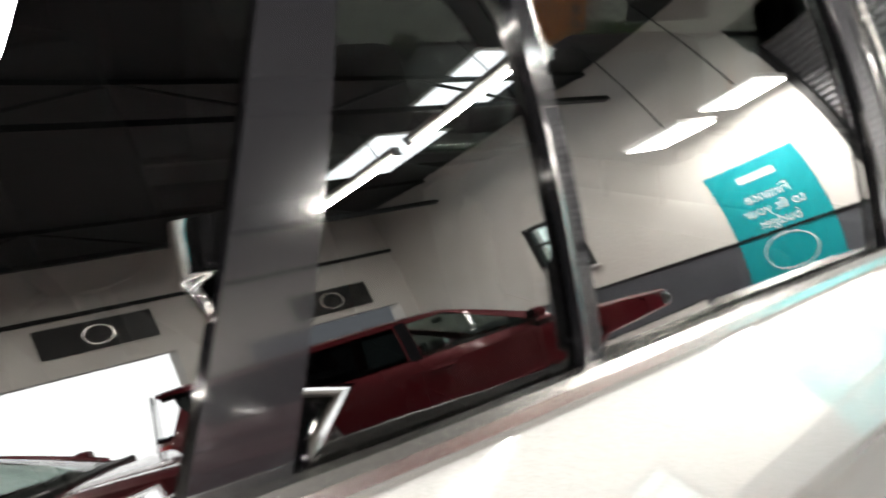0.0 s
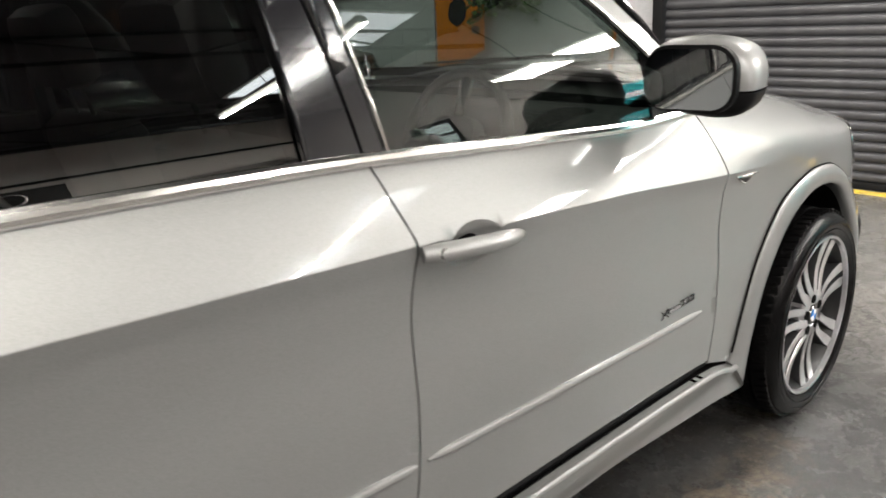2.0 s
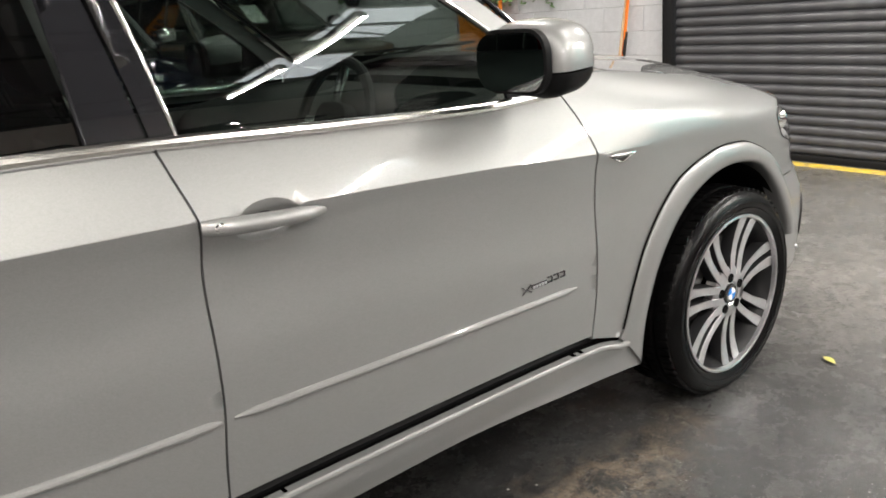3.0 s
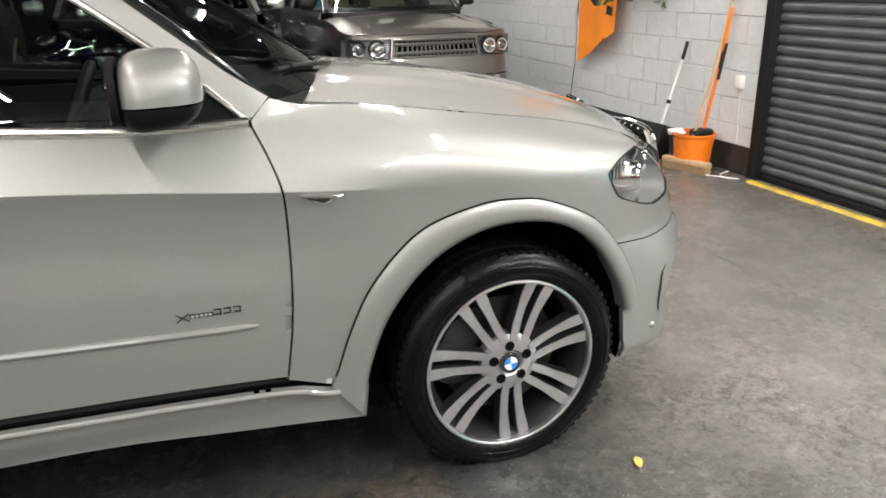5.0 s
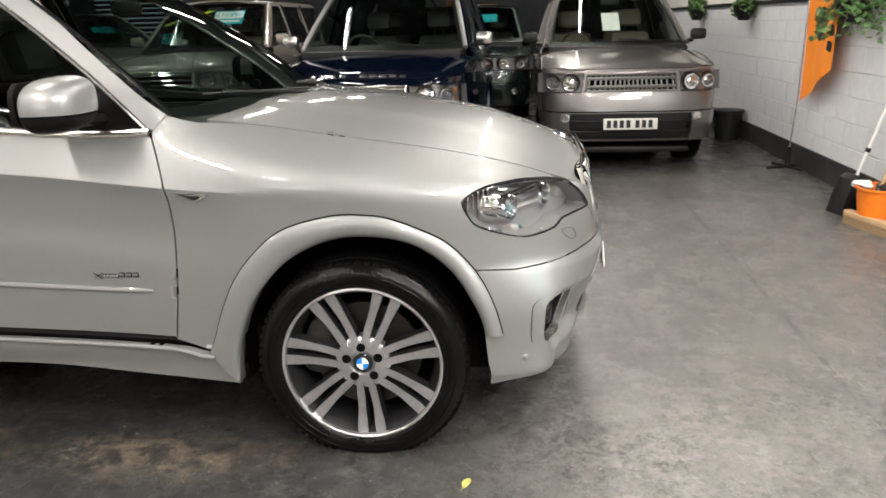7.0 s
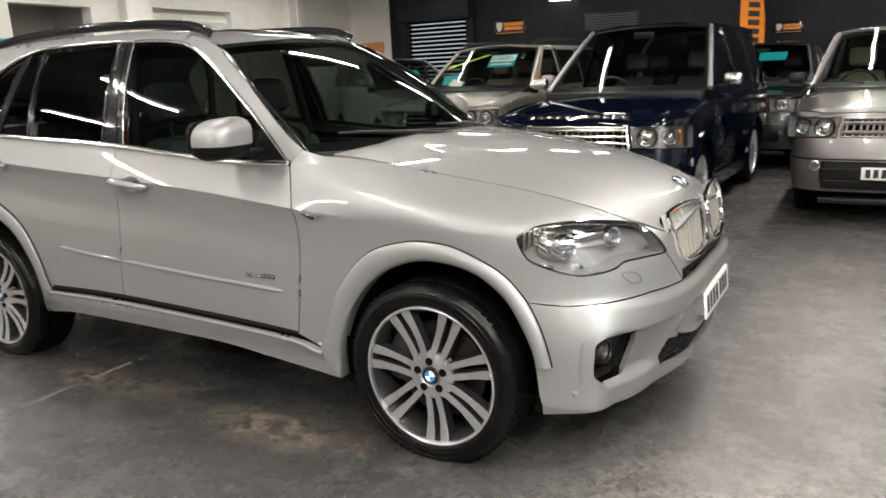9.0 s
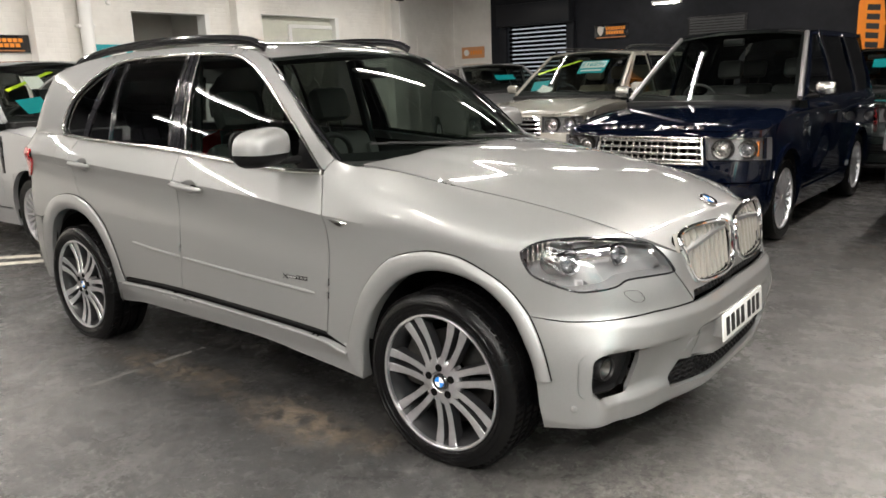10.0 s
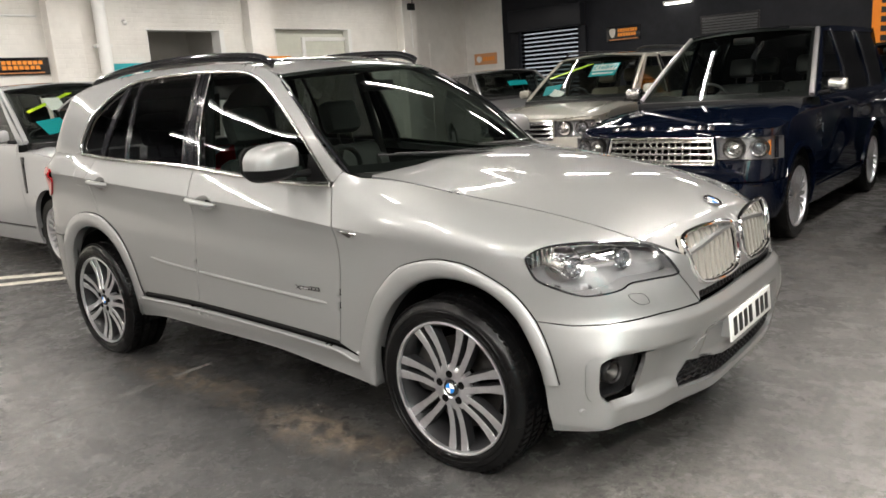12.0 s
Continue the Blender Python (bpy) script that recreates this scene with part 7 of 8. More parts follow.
    part("cabin_floor", box((f.xr, -f.hw + 0.10, 0.45), (f.foot, f.hw - 0.10, 0.50)), DASH, car)
    part("dashboard", prism(smooth_line([(f.foot - 0.75, 0.75), (f.foot - 0.72, zb - 0.06), (f.foot - 0.5, zb + 0.0), (f.foot - 0.12, zb - 0.02), (f.foot - 0.05, 0.6)], 3, True), -f.hw + 0.14, f.hw - 0.14), DASH, car)
    sw = new("steering_wheel")
    sw.parent = car
    sw.matrix_local = pose(f.foot - 0.84, -0.38, zb - 0.02, 0, 0, -90) @ pose(0, 0, 0, -22, 0, 0)
    part("rim", lathe([(0.185 + 0.015 * math.cos(a), 0.015 * math.sin(a)) for a in np.linspace(0, 2 * math.pi, 8, endpoint=False)], 28, closed=True), LEATHER, sw)
    part("boss", box((-0.08, -0.02, -0.05), (0.08, 0.03, 0.05), 0.02), DASH, sw)
    for x, y in ((f.foot - 1.35, -0.38), (f.foot - 1.35, 0.38), (f.foot - 2.25, -0.38), (f.foot - 2.25, 0.38)):
        st = seat(car, x, y, seats)
        st.location.z = zb - 0.50
    part("rear_view_mirror", box((f.head + 0.10, -0.11, f.roof_z - 0.19), (f.head + 0.13, 0.11, f.roof_z - 0.12), 0.012), BLACK, car)
    for k, (a, t, w, h, mt, tilt) in enumerate(S.get("cards", ())):
        c = Vector(f.screen(np.array([a]), np.array([t]))[0]) - Vector((0.02, 0, 0.012))
        lean = math.degrees(math.atan2(f.foot - f.head, f.roof_z - zb))
        mm = Matrix.Translation(c) @ pose(0, 0, 0, 0, -lean, 0) @ pose(0, 0, 0, 0, 0, 90) @ pose(0, 0, 0, 0, tilt, 0)
        cd = part("price_card", box((-w / 2, 0.0, -h / 2), (w / 2, 0.003, h / 2), 0, mm), mt, car, "card behind the windscreen", smooth=False)
        S["mats"] = mm
        if S.get("price") and k == 0:
            price_text(cd, S["price"], mm, w, h)
    return car


def price_text(parent, words, m, w, h):
    """A white panel with dark figures on a card."""
    part("field", box((-w * 0.46, -0.004, -h * 0.08), (w * 0.46, -0.001, h * 0.42), 0, m), ENAMELW, parent, smooth=False)
    part("bar", box((-w * 0.40, -0.003, -h * 0.34), (w * 0.40, -0.001, -h * 0.22), 0, m), ENAMELW, parent, smooth=False)
    cu = bpy.data.curves.new("figures", "FONT")
    cu.body, cu.size, cu.align_x, cu.align_y, cu.extrude = words, h * 0.46, "CENTER", "CENTER", 0.001
    tmp = bpy.data.objects.new("figures", cu)
    scene.collection.objects.link(tmp)
    bpy.context.view_layer.update()
    me = bpy.data.meshes.new_from_object(tmp.evaluated_get(bpy.context.evaluated_depsgraph_get()))
    bpy.data.objects.remove(tmp)
    me.materials.clear()
    me.materials.append(TEAL)
    ob = new("figures", me)
    ob.parent = parent
    ob.matrix_local = m @ Matrix.Translation((0, -0.006, h * 0.17)) @ pose(0, 0, 0, 90, 0, 0)
    return ob


LIME = surface("lime_strip", (0.55, 0.75, 0.03), 0.4)
PAPER = surface("white_paper", (0.8, 0.8, 0.78), 0.6)

big4x4 = dict(lamp_z=(0.80, 0.985), grille_w=0.50, grille_z=(0.765, 0.985), bars=4, bar_fat=0.27, studs=14, letters=True, vents=GLOSSBLACK, spokes=20, amber=True, wheel=0.385)
parked_car("navy blue luxury SUV with chrome mesh grille", pose(2.13, 6.98, 0, 0, 0, -91.6),
           Form(2.88, 0.955, 3.80, -1.02, 1.24, 1.07, 1.22, 1.98, 2.42, 1.56, -0.85, 4.4), NAVY,
           dict(big4x4, grille_w=0.50, mirror=SATIN, apillar=SLATE, roof=INK, grille=SATIN, plate_z=0.50, seats=LEATHER))
parked_car("grey-beige metallic sporty SUV parked by the block wall", pose(4.57, 7.93, 0, 0, 0, -90),
           Form(2.745, 0.86, 3.70, -0.98, 1.20, 1.05, 1.19, 1.84, 2.36, 1.45, -0.70, 4.6), GREIGE,
           dict(lamp_z=(0.80, 0.985), grille_w=0.445, grille_z=(0.815, 0.975), bars=2, bar_fat=0.20, studs=18, grille=MESHGREY, surround=GREIGE, spokes=10, amber=False, fog_z=0.56, mirror=BLACK, seats=BEIGE,
                plate_z=0.50, intake_w=0.60, intake_z=(0.34, 0.60), foot_z=0.33, wheel=0.38, cards=((-0.04, 0.40, 0.20, 0.34, PAPER, 0),)))
parked_car("pale gold estate-bodied 4x4 with a teal price card", pose(-0.70, 8.95, 0, 0, 0, -90),
           Form(2.79, 0.93, 3.72, -0.95, 1.26, 1.09, 1.24, 1.91, 2.38, 1.62, -0.85, 4.0), CREAM,
           dict(lamp_z=(0.84, 1.04), grille_w=0.40, grille_z=(0.80, 1.03), bars=4, bar_fat=0.3, spokes=6, rail=True, wheel=0.385, seats=BEIGE,
                price="£16899", cards=((0.30, 0.62, 0.42, 0.27, TEAL, 0), (-0.62, 0.22, 0.26, 0.20, TEAL, -8), (-0.42, 0.66, 0.75, 0.035, LIME, -24), (-0.45, 0.13, 0.22, 0.14, PAPER, 20))))
parked_car("pale silver luxury SUV with grey side vents", pose(-5.88, 1.04, 0, 0, 0, 0),
           Form(2.88, 0.955, 3.73, -1.02, 1.28, 1.11, 1.26, 1.95, 2.42, 1.56, -0.85, 5.0), PALE,
           dict(big4x4, vents=LAMPBOX, tall_vent=True, mirror=PALE, grille=SLATE, letters=False,
                cards=((-0.58, 0.24, 0.28, 0.24, TEAL, -10), (-0.45, 0.66, 0.7, 0.04, LIME, -28), (-0.40, 0.62, 0.18, 0.22, PAPER, 0))))
parked_car("slate grey estate car at the back of the hall", pose(-5.5, 11.1, 0, 0, 0, -38),
           Form(2.75, 0.90, 3.62, -0.95, 1.30, 1.10, 1.26, 1.86, 2.40, 1.40, -0.80, 3.4), SLATE,
           dict(lamp_z=(0.84, 1.0), grille_w=0.34, grille_z=(0.82, 1.0), bars=3, spokes=10, wheel=0.34, cards=((0.1, 0.45, 0.4, 0.2, TEAL, 0),)))
parked_car("black-green SUV with a teal card in its windscreen", pose(2.72, 11.6, 0, 0, 0, -90),
           Form(2.66, 0.93, 3.55, -0.85, 1.18, 1.04, 1.16, 1.80, 2.28, 1.48, -0.60, 4.8), surface("black_green_lacquer", (0.010, 0.017, 0.016), 0.25, 0.3, 1.0),
           dict(lamp_z=(0.80, 0.99), grille_w=0.36, grille_z=(0.78, 0.98), bars=3, spokes=10, wheel=0.37, letters=True, amber=False, cards=((0.25, 0.62, 0.40, 0.20, TEAL, 0),)))
for x, y, turn in ((-1.17, -5.67, 30), (2.56, -6.11, 20)):
    parked_car("dark red SUV in front of the white wall", pose(x, y, 0, 0, 0, turn),
               Form(2.66, 0.93, 3.55, -0.85, 1.12, 0.98, 1.10, 1.68, 2.30, 1.48, -0.70, 3.6), RED,
               dict(lamp_z=(0.78, 0.93), grille_w=0.40, grille_z=(0.75, 0.93), bars=3, spokes=10, wheel=0.36, grille=BLACK))


# ---- things along the walls ----
def text_mesh(name, words, size, material, parent, m):
    """Plain lettering as a mesh, upright in the xz plane and facing -y."""
    cu = bpy.data.curves.new(name, "FONT")
    cu.body, cu.size, cu.align_x, cu.align_y, cu.extrude = words, size, "CENTER", "CENTER", 0.001
    tmp = bpy.data.objects.new(name, cu)
    scene.collection.objects.link(tmp)
    bpy.context.view_layer.update()
    me = bpy.data.meshes.new_from_object(tmp.evaluated_get(bpy.context.evaluated_depsgraph_get()))
    bpy.data.objects.remove(tmp)
    me.materials.clear()
    me.materials.append(material)
    ob = new(name, me)
    ob.parent = parent
    ob.matrix_local = m @ pose(0, 0, 0, 90, 0, 0)
    return ob


def wall_sign(m, w, h):
    """A black board with a pale emblem and orange lines, faced along -y of m."""
    sg = thing("wall_sign", m, "black wall sign with orange bars and a pale emblem", "sign", "wall signs")
    part("board", box((-w / 2, 0, -h / 2), (w / 2, 0.02, h / 2), 0.003), GLOSSBLACK, sg)
    part("emblem", prism(smooth_line([(-0.40 * w, 0.30 * h), (-0.33 * w, 0.36 * h), (-0.24 * w, 0.30 * h), (-0.24 * w, -0.02 * h), (-0.32 * w, -0.26 * h), (-0.40 * w, -0.02 * h)], 3, True), -0.004, 0.0), surface("pale_emblem", (0.6, 0.55, 0.5), 0.5), sg)
    for k, (a, b, z) in enumerate(((-0.16, 0.42, 0.2), (-0.16, 0.38, -0.08))):
        n = 8 if k == 0 else 7
        for i in range(n):
            x0 = (a + (b - a) * i / n) * w
            part("bar", box((x0, -0.004, (z - 0.11) * h), (x0 + (b - a) / n * w * 0.8, 0.0, (z + 0.11) * h)), ORANGE, sg, smooth=False)
    part("line", box((-0.42 * w, -0.004, -0.42 * h), (0.42 * w, 0.0, -0.34 * h)), surface("dull_orange", (0.4, 0.16, 0.05), 0.5), sg, smooth=False)
    return sg


wall_sign(pose(-3.04, NORTH - 0.03, 2.47), 0.82, 0.33)
wall_sign(pose(2.80, NORTH - 0.03, 2.09), 0.54, 0.21)
wall_sign(pose(WEST + 0.03, 1.75, 2.31, 0, 0, 90), 1.05, 0.26)
og = thing("orange_sign", pose(WEST + 0.28, 6.52, 2.32, 0, 0, 90), "narrow orange board with dark bars on a pilaster", "sign")
part("board", box((-0.34, 0, -0.06), (0.34, 0.02, 0.06), 0.003), ORANGE, og)
for i in range(7):
    part("bar", box((-0.28 + 0.08 * i, -0.004, -0.025), (-0.22 + 0.08 * i, 0, 0.025)), PLATEB, og, smooth=False)
og = thing("orange_sign", pose(-6.88, NORTH - 0.03, 2.20), "pale orange board with a round emblem", "sign")
part("board", box((-0.35, 0, -0.14), (0.35, 0.02, 0.14), 0.003), surface("pale_orange_card", (0.62, 0.30, 0.14), 0.5), og)
part("emblem", prism(rounded(0.16, 0.16, 0.079, 6, -0.2, 0), -0.004, 0), PAPER, og)
for i in range(5):
    part("bar", box((-0.07 + 0.075 * i, -0.004, -0.05), (-0.02 + 0.075 * i, 0, 0.05)), ORANGE, og, smooth=False)
tb = thing("teal_board", pose(WEST + 0.03, 3.55, 2.16, 0, 0, 90), "teal display board on the white wall", "sign")
part("board", box((-0.30, 0, -0.75), (0.40, 0.02, 0.16), 0.004), TEAL, tb)
part("bar", box((-0.22, -0.004, -0.02), (0.28, 0.0, 0.05)), ENAMELW, tb, smooth=False)
dp = thing("dark_panel", pose(-0.69, NORTH - 0.03, 2.45), "dark grey louvred panel high on the charcoal wall", "panel")
part("frame", box((-0.60, 0, -0.19), (0.60, 0.02, 0.19), 0.004), BLACK, dp)
for i in range(6):
    part("slat", box((-0.56, -0.012, -0.165 + 0.055 * i), (0.56, 0.0, -0.13 + 0.055 * i), 0.003), surface("dull_slat", (0.05, 0.052, 0.055), 0.5), dp)
sd = thing("wall_sensor", pose(WEST, 3.62, 2.99), "small white round sensor on the wall", "sensor")
part("body", lathe([(0.0, -0.05), (0.03, -0.045), (0.045, -0.02), (0.045, 0.0)], 20, pose(0, 0, 0, 0, 0, 90)), WHITEP, sd)


def feather_flag(m, outline, prints):
    """A tall cloth flag on a thin pole that stands on a cross foot."""
    fl = thing("feather_flag", m, "orange feather flag on a thin pole with black print", "flag", "feather flags")
    cloth = lambda y, z: np.stack([0.025 * np.sin(5 * y + 2.2 * z) + 0.012 * np.sin(11 * y - 3 * z), y, z], -1)
    panel("cloth", outline, lambda y, z: cloth(*np.broadcast_arrays(np.asarray(y, float), np.asarray(z, float))), ORANGECLOTH, fl, "orange cloth", step=0.05, gap=0.0, lip=0.003)
    for poly in prints:
        panel("print", poly, lambda y, z: cloth(*np.broadcast_arrays(np.asarray(y, float), np.asarray(z, float))), PLATEB, fl, step=0.03, gap=0.0, lip=0.0, out=-0.004)
    edge = sorted([p for p in outline if p[0] > -0.02 and p[1] > 0.6], key=lambda p: p[1])
    part("pole", tube([(0, 0.14, 0.05), (0.0, 0.03, 0.66), (0.0, 0.0, 1.4), (0.0, -0.02, 2.4)], 0.009, 8), SATIN, fl)
    part("socket", tube([(0, 0.15, 0.0), (0, 0.12, 0.22)], 0.02, 10), BLACK, fl)
    for a in (20, 110, 200, 290):
        part("foot_bar", tube([(0, 0.15, 0.015), (0.22 * math.cos(radians(a)), 0.15 + 0.22 * math.sin(radians(a)), 0.012)], 0.012, 8), BLACK, fl)
    return fl


ORANGECLOTH = surface("orange_cloth", (0.90, 0.27, 0.015), 0.7, var=0.06, scale=60, bump=0.1, bump_scale=500, second=(0.75, 0.2, 0.01), amount=0.5, big=3)
FLAG = [(0.01, 0.68), (-0.36, 0.84), (-0.72, 1.02), (-0.74, 1.4), (-0.72, 2.0), (-0.62, 2.5), (-0.4, 2.85), (-0.15, 2.9), (-0.02, 2.6), (0.0, 2.0), (0.0, 1.3)]
emblem = smooth_line([(-0.30, 1.25), (-0.18, 1.33), (-0.22, 1.47), (-0.36, 1.55), (-0.46, 1.44), (-0.42, 1.30)], 3, True)
feather_flag(pose(EAST - 0.12, 4.34, 0), FLAG, [emblem] + [[(-0.66 + 0.0, 1.16 + 0.14 * k), (-0.54, 1.18 + 0.14 * k), (-0.54, 1.26 + 0.14 * k), (-0.66, 1.24 + 0.14 * k)] for k in range(6)])
feather_flag(pose(2.0, 12.45, 0, 0, 0, 90), [(0.01, 0.9), (-0.42, 1.15), (-0.44, 2.2), (-0.36, 2.9), (-0.12, 3.1), (0.0, 2.6), (0.0, 1.6)], [[(-0.34, 1.5 + 0.16 * k), (-0.14, 1.52 + 0.16 * k), (-0.14, 1.62 + 0.16 * k), (-0.34, 1.60 + 0.16 * k)] for k in range(7)])

# tub with brushes, yard broom, long-handled dustpan, bin
PLORANGE = surface("orange_plastic", (0.85, 0.20, 0.01), 0.4, var=0.08, scale=15, second=(0.6, 0.14, 0.02), amount=0.4, big=5)
WOODH = surface("pale_broom_wood", (0.50, 0.33, 0.18), 0.6, var=0.2, scale=20)
BRISTLE = surface("tan_bristle", (0.36, 0.24, 0.13), 0.8, var=0.3, scale=60, bump=0.8, bump_scale=150)
tub = thing("tub", pose(6.06, 2.17, 0), "orange plastic tub holding a brush by the wall", "bucket")
turn = pose(0, 0, 0, 90, 0, 0)
part("body", lathe([(0.0, 0.005), (0.125, 0.005), (0.135, 0.0), (0.165, 0.28), (0.178, 0.285), (0.178, 0.30), (0.160, 0.30), (0.128, 0.02), (0.0, 0.02)], 36, turn), PLORANGE, tub)
part("handle", tube([(0.17 * math.cos(a), 0.17 * math.sin(a), 0.29 - 0.05 * abs(math.sin(a))) for a in np.linspace(0, math.pi, 12)], 0.005, 6), STEEL, tub)
br = thing("long_brush", pose(6.10, 2.12, 0.03), "orange-handled brush standing in the tub", "brush")
part("shaft", tube([(0.0, 0.0, 0.25), (0.09, -0.03, 0.85), (0.13, -0.05, 1.25)], 0.014, 8), PLORANGE, br)
part("grip", tube([(0.075, -0.025, 0.70), (0.11, -0.04, 0.98)], 0.018, 8), BLACK, br)
part("head", box((-0.10, -0.06, 0.19), (0.08, 0.06, 0.31), 0.03), BLACK, br)
cl = thing("cloth", pose(5.97, 2.28, 0.295), "crumpled white cloth over the tub's rim", "cloth")
bm = bmesh.new()
bmesh.ops.create_icosphere(bm, subdivisions=3, radius=0.07)
for v in bm.verts:
    v.co *= 1 + 0.35 * noise.noise(v.co * 22)
    v.co.z *= 0.45
part("cloth", bm, PAPER, cl)
bm_ = thing("yard_broom", pose(5.96, 2.11, 0, 0, 0, -74), "yard broom with a wooden head leaning on the wall", "broom")
part("head", box((-0.22, -0.035, 0.055), (0.22, 0.035, 0.10), 0.008), WOODH, bm_)
for i in range(22):
    part("bristle_tuft", prism([(-0.21 + 0.0195 * i, 0.0), (-0.197 + 0.0195 * i, 0.0), (-0.199 + 0.0195 * i, 0.056), (-0.208 + 0.0195 * i, 0.056)], -0.036, 0.034), BRISTLE, bm_, smooth=False)
part("handle", tube([(0.0, 0.0, 0.09), (0.06, 0.15, 0.75), (0.10, 0.30, 1.48)], 0.0125, 8), WOODH, bm_)
dpn = thing("long_dustpan", pose(6.0, 2.62, 0, 0, 0, 15), "black lobby dustpan on a white pole leaning on the wall", "dustpan")
part("pan", prism([(-0.09, 0.0), (0.10, 0.0), (0.11, 0.04), (0.09, 0.20), (0.04, 0.30), (-0.01, 0.27), (-0.07, 0.10)], -0.09, 0.09, bevel=0.012), BLACK, dpn)
part("pole", tube([(0.06, 0.0, 0.24), (0.22, -0.06, 0.86)], 0.011, 8), WHITEP, dpn)
part("grip", tube([(0.215, -0.058, 0.84), (0.25, -0.07, 0.99)], 0.015, 8), BLACK, dpn)
part("collar", tube([(0.12, -0.022, 0.47), (0.128, -0.025, 0.50)], 0.02, 10), BLACK, dpn)
bn = thing("bin", pose(6.09, 6.45, 0), "black plastic bin with a rolled rim by the wall", "bin")
part("body", lathe([(0.0, 0.004), (0.13, 0.004), (0.14, 0.0), (0.175, 0.33), (0.19, 0.335), (0.19, 0.36), (0.172, 0.36), (0.135, 0.02), (0.0, 0.02)], 36, turn), BLACK, bn)
part("lid", lathe([(0.0, 0.372), (0.16, 0.37), (0.192, 0.362), (0.192, 0.35)], 36, turn), BLACK, bn)
so = thing("wall_socket", pose(EAST, 1.95, 0.72), "small white switch box on the block wall", "socket")
part("box", box((-0.045, -0.035, -0.05), (0.0, 0.035, 0.05), 0.006), WHITEP, so)
part("cable", tube([(-0.015, 0.0, -0.05), (-0.012, -0.02, -0.4), (-0.012, -0.02, -0.70)], 0.005, 6), WHITEP, so)
cb = thing("floor_cable", pose(0, 0, 0.006), "thin white cable lying on the concrete", "cable")
part("cable", tube(smooth_line([(6.24, 1.93, 0.0), (6.12, 1.88, 0.0), (6.08, 1.78, 0.0), (6.15, 1.70, 0.0), (6.0, 1.9, 0.0)], 6), 0.005, 6), WHITEP, cb)
cd = thing("cardboard_scrap", pose(6.06, 0.78, 0, 0, 0, 25), "torn brown cardboard scrap on the threshold strip", "scrap")
bm = bmesh.new()
pts = [(-0.09, -0.05), (0.02, -0.07), (0.10, -0.02), (0.06, 0.05), (-0.05, 0.06)]
add_prism(bm, pts, -0.035, -0.012, pose(0, 0, 0, 90, 0, 0))
part("scrap", bm, WOODH, cd, smooth=False)


def leaf_mat():
    return surface("ivy_leaf", (0.07, 0.17, 0.04), 0.5, var=0.35, scale=20, second=(0.22, 0.32, 0.14), amount=0.7, big=9)


LEAF = leaf_mat()


def fallen_leaf(x, y, turn):
    """A small curled leaf lying on the floor."""
    lf = thing("fallen_leaf", pose(x, y, 0.0035, 0, 0, turn), "small yellowed leaf lying on the dark floor", "leaf")
    bm = bmesh.new()
    rows = []
    for t in np.linspace(0, 1, 9):
        w = 0.015 * math.sin(math.pi * min(t * 0.92 + 0.05, 1)) ** 0.8
        rows.append([bm.verts.new((0.055 * t, c * w, 0.0 + 0.006 * abs(c) * math.sin(math.pi * t) + 0.004 * t * t)) for c in (-1, -0.5, 0, 0.5, 1)])
    for p, q in zip(rows, rows[1:]):
        for j in range(4):
            bm.faces.new((p[j], p[j + 1], q[j + 1], q[j]))
    blade = part("blade", bm, surface("yellowed_leaf", (0.42, 0.40, 0.10), 0.6, var=0.3, scale=60), lf)
    md = blade.modifiers.new("thick", "SOLIDIFY")
    md.thickness = 0.0008
    part("stalk", tube([(-0.018, 0.003, 0.0), (0.0, 0, 0.001), (0.05, 0, 0.0035)], 0.0011, 5), surface("leaf_stalk", (0.30, 0.24, 0.10), 0.6), lf)


fallen_leaf(3.30, -1.16, 70)


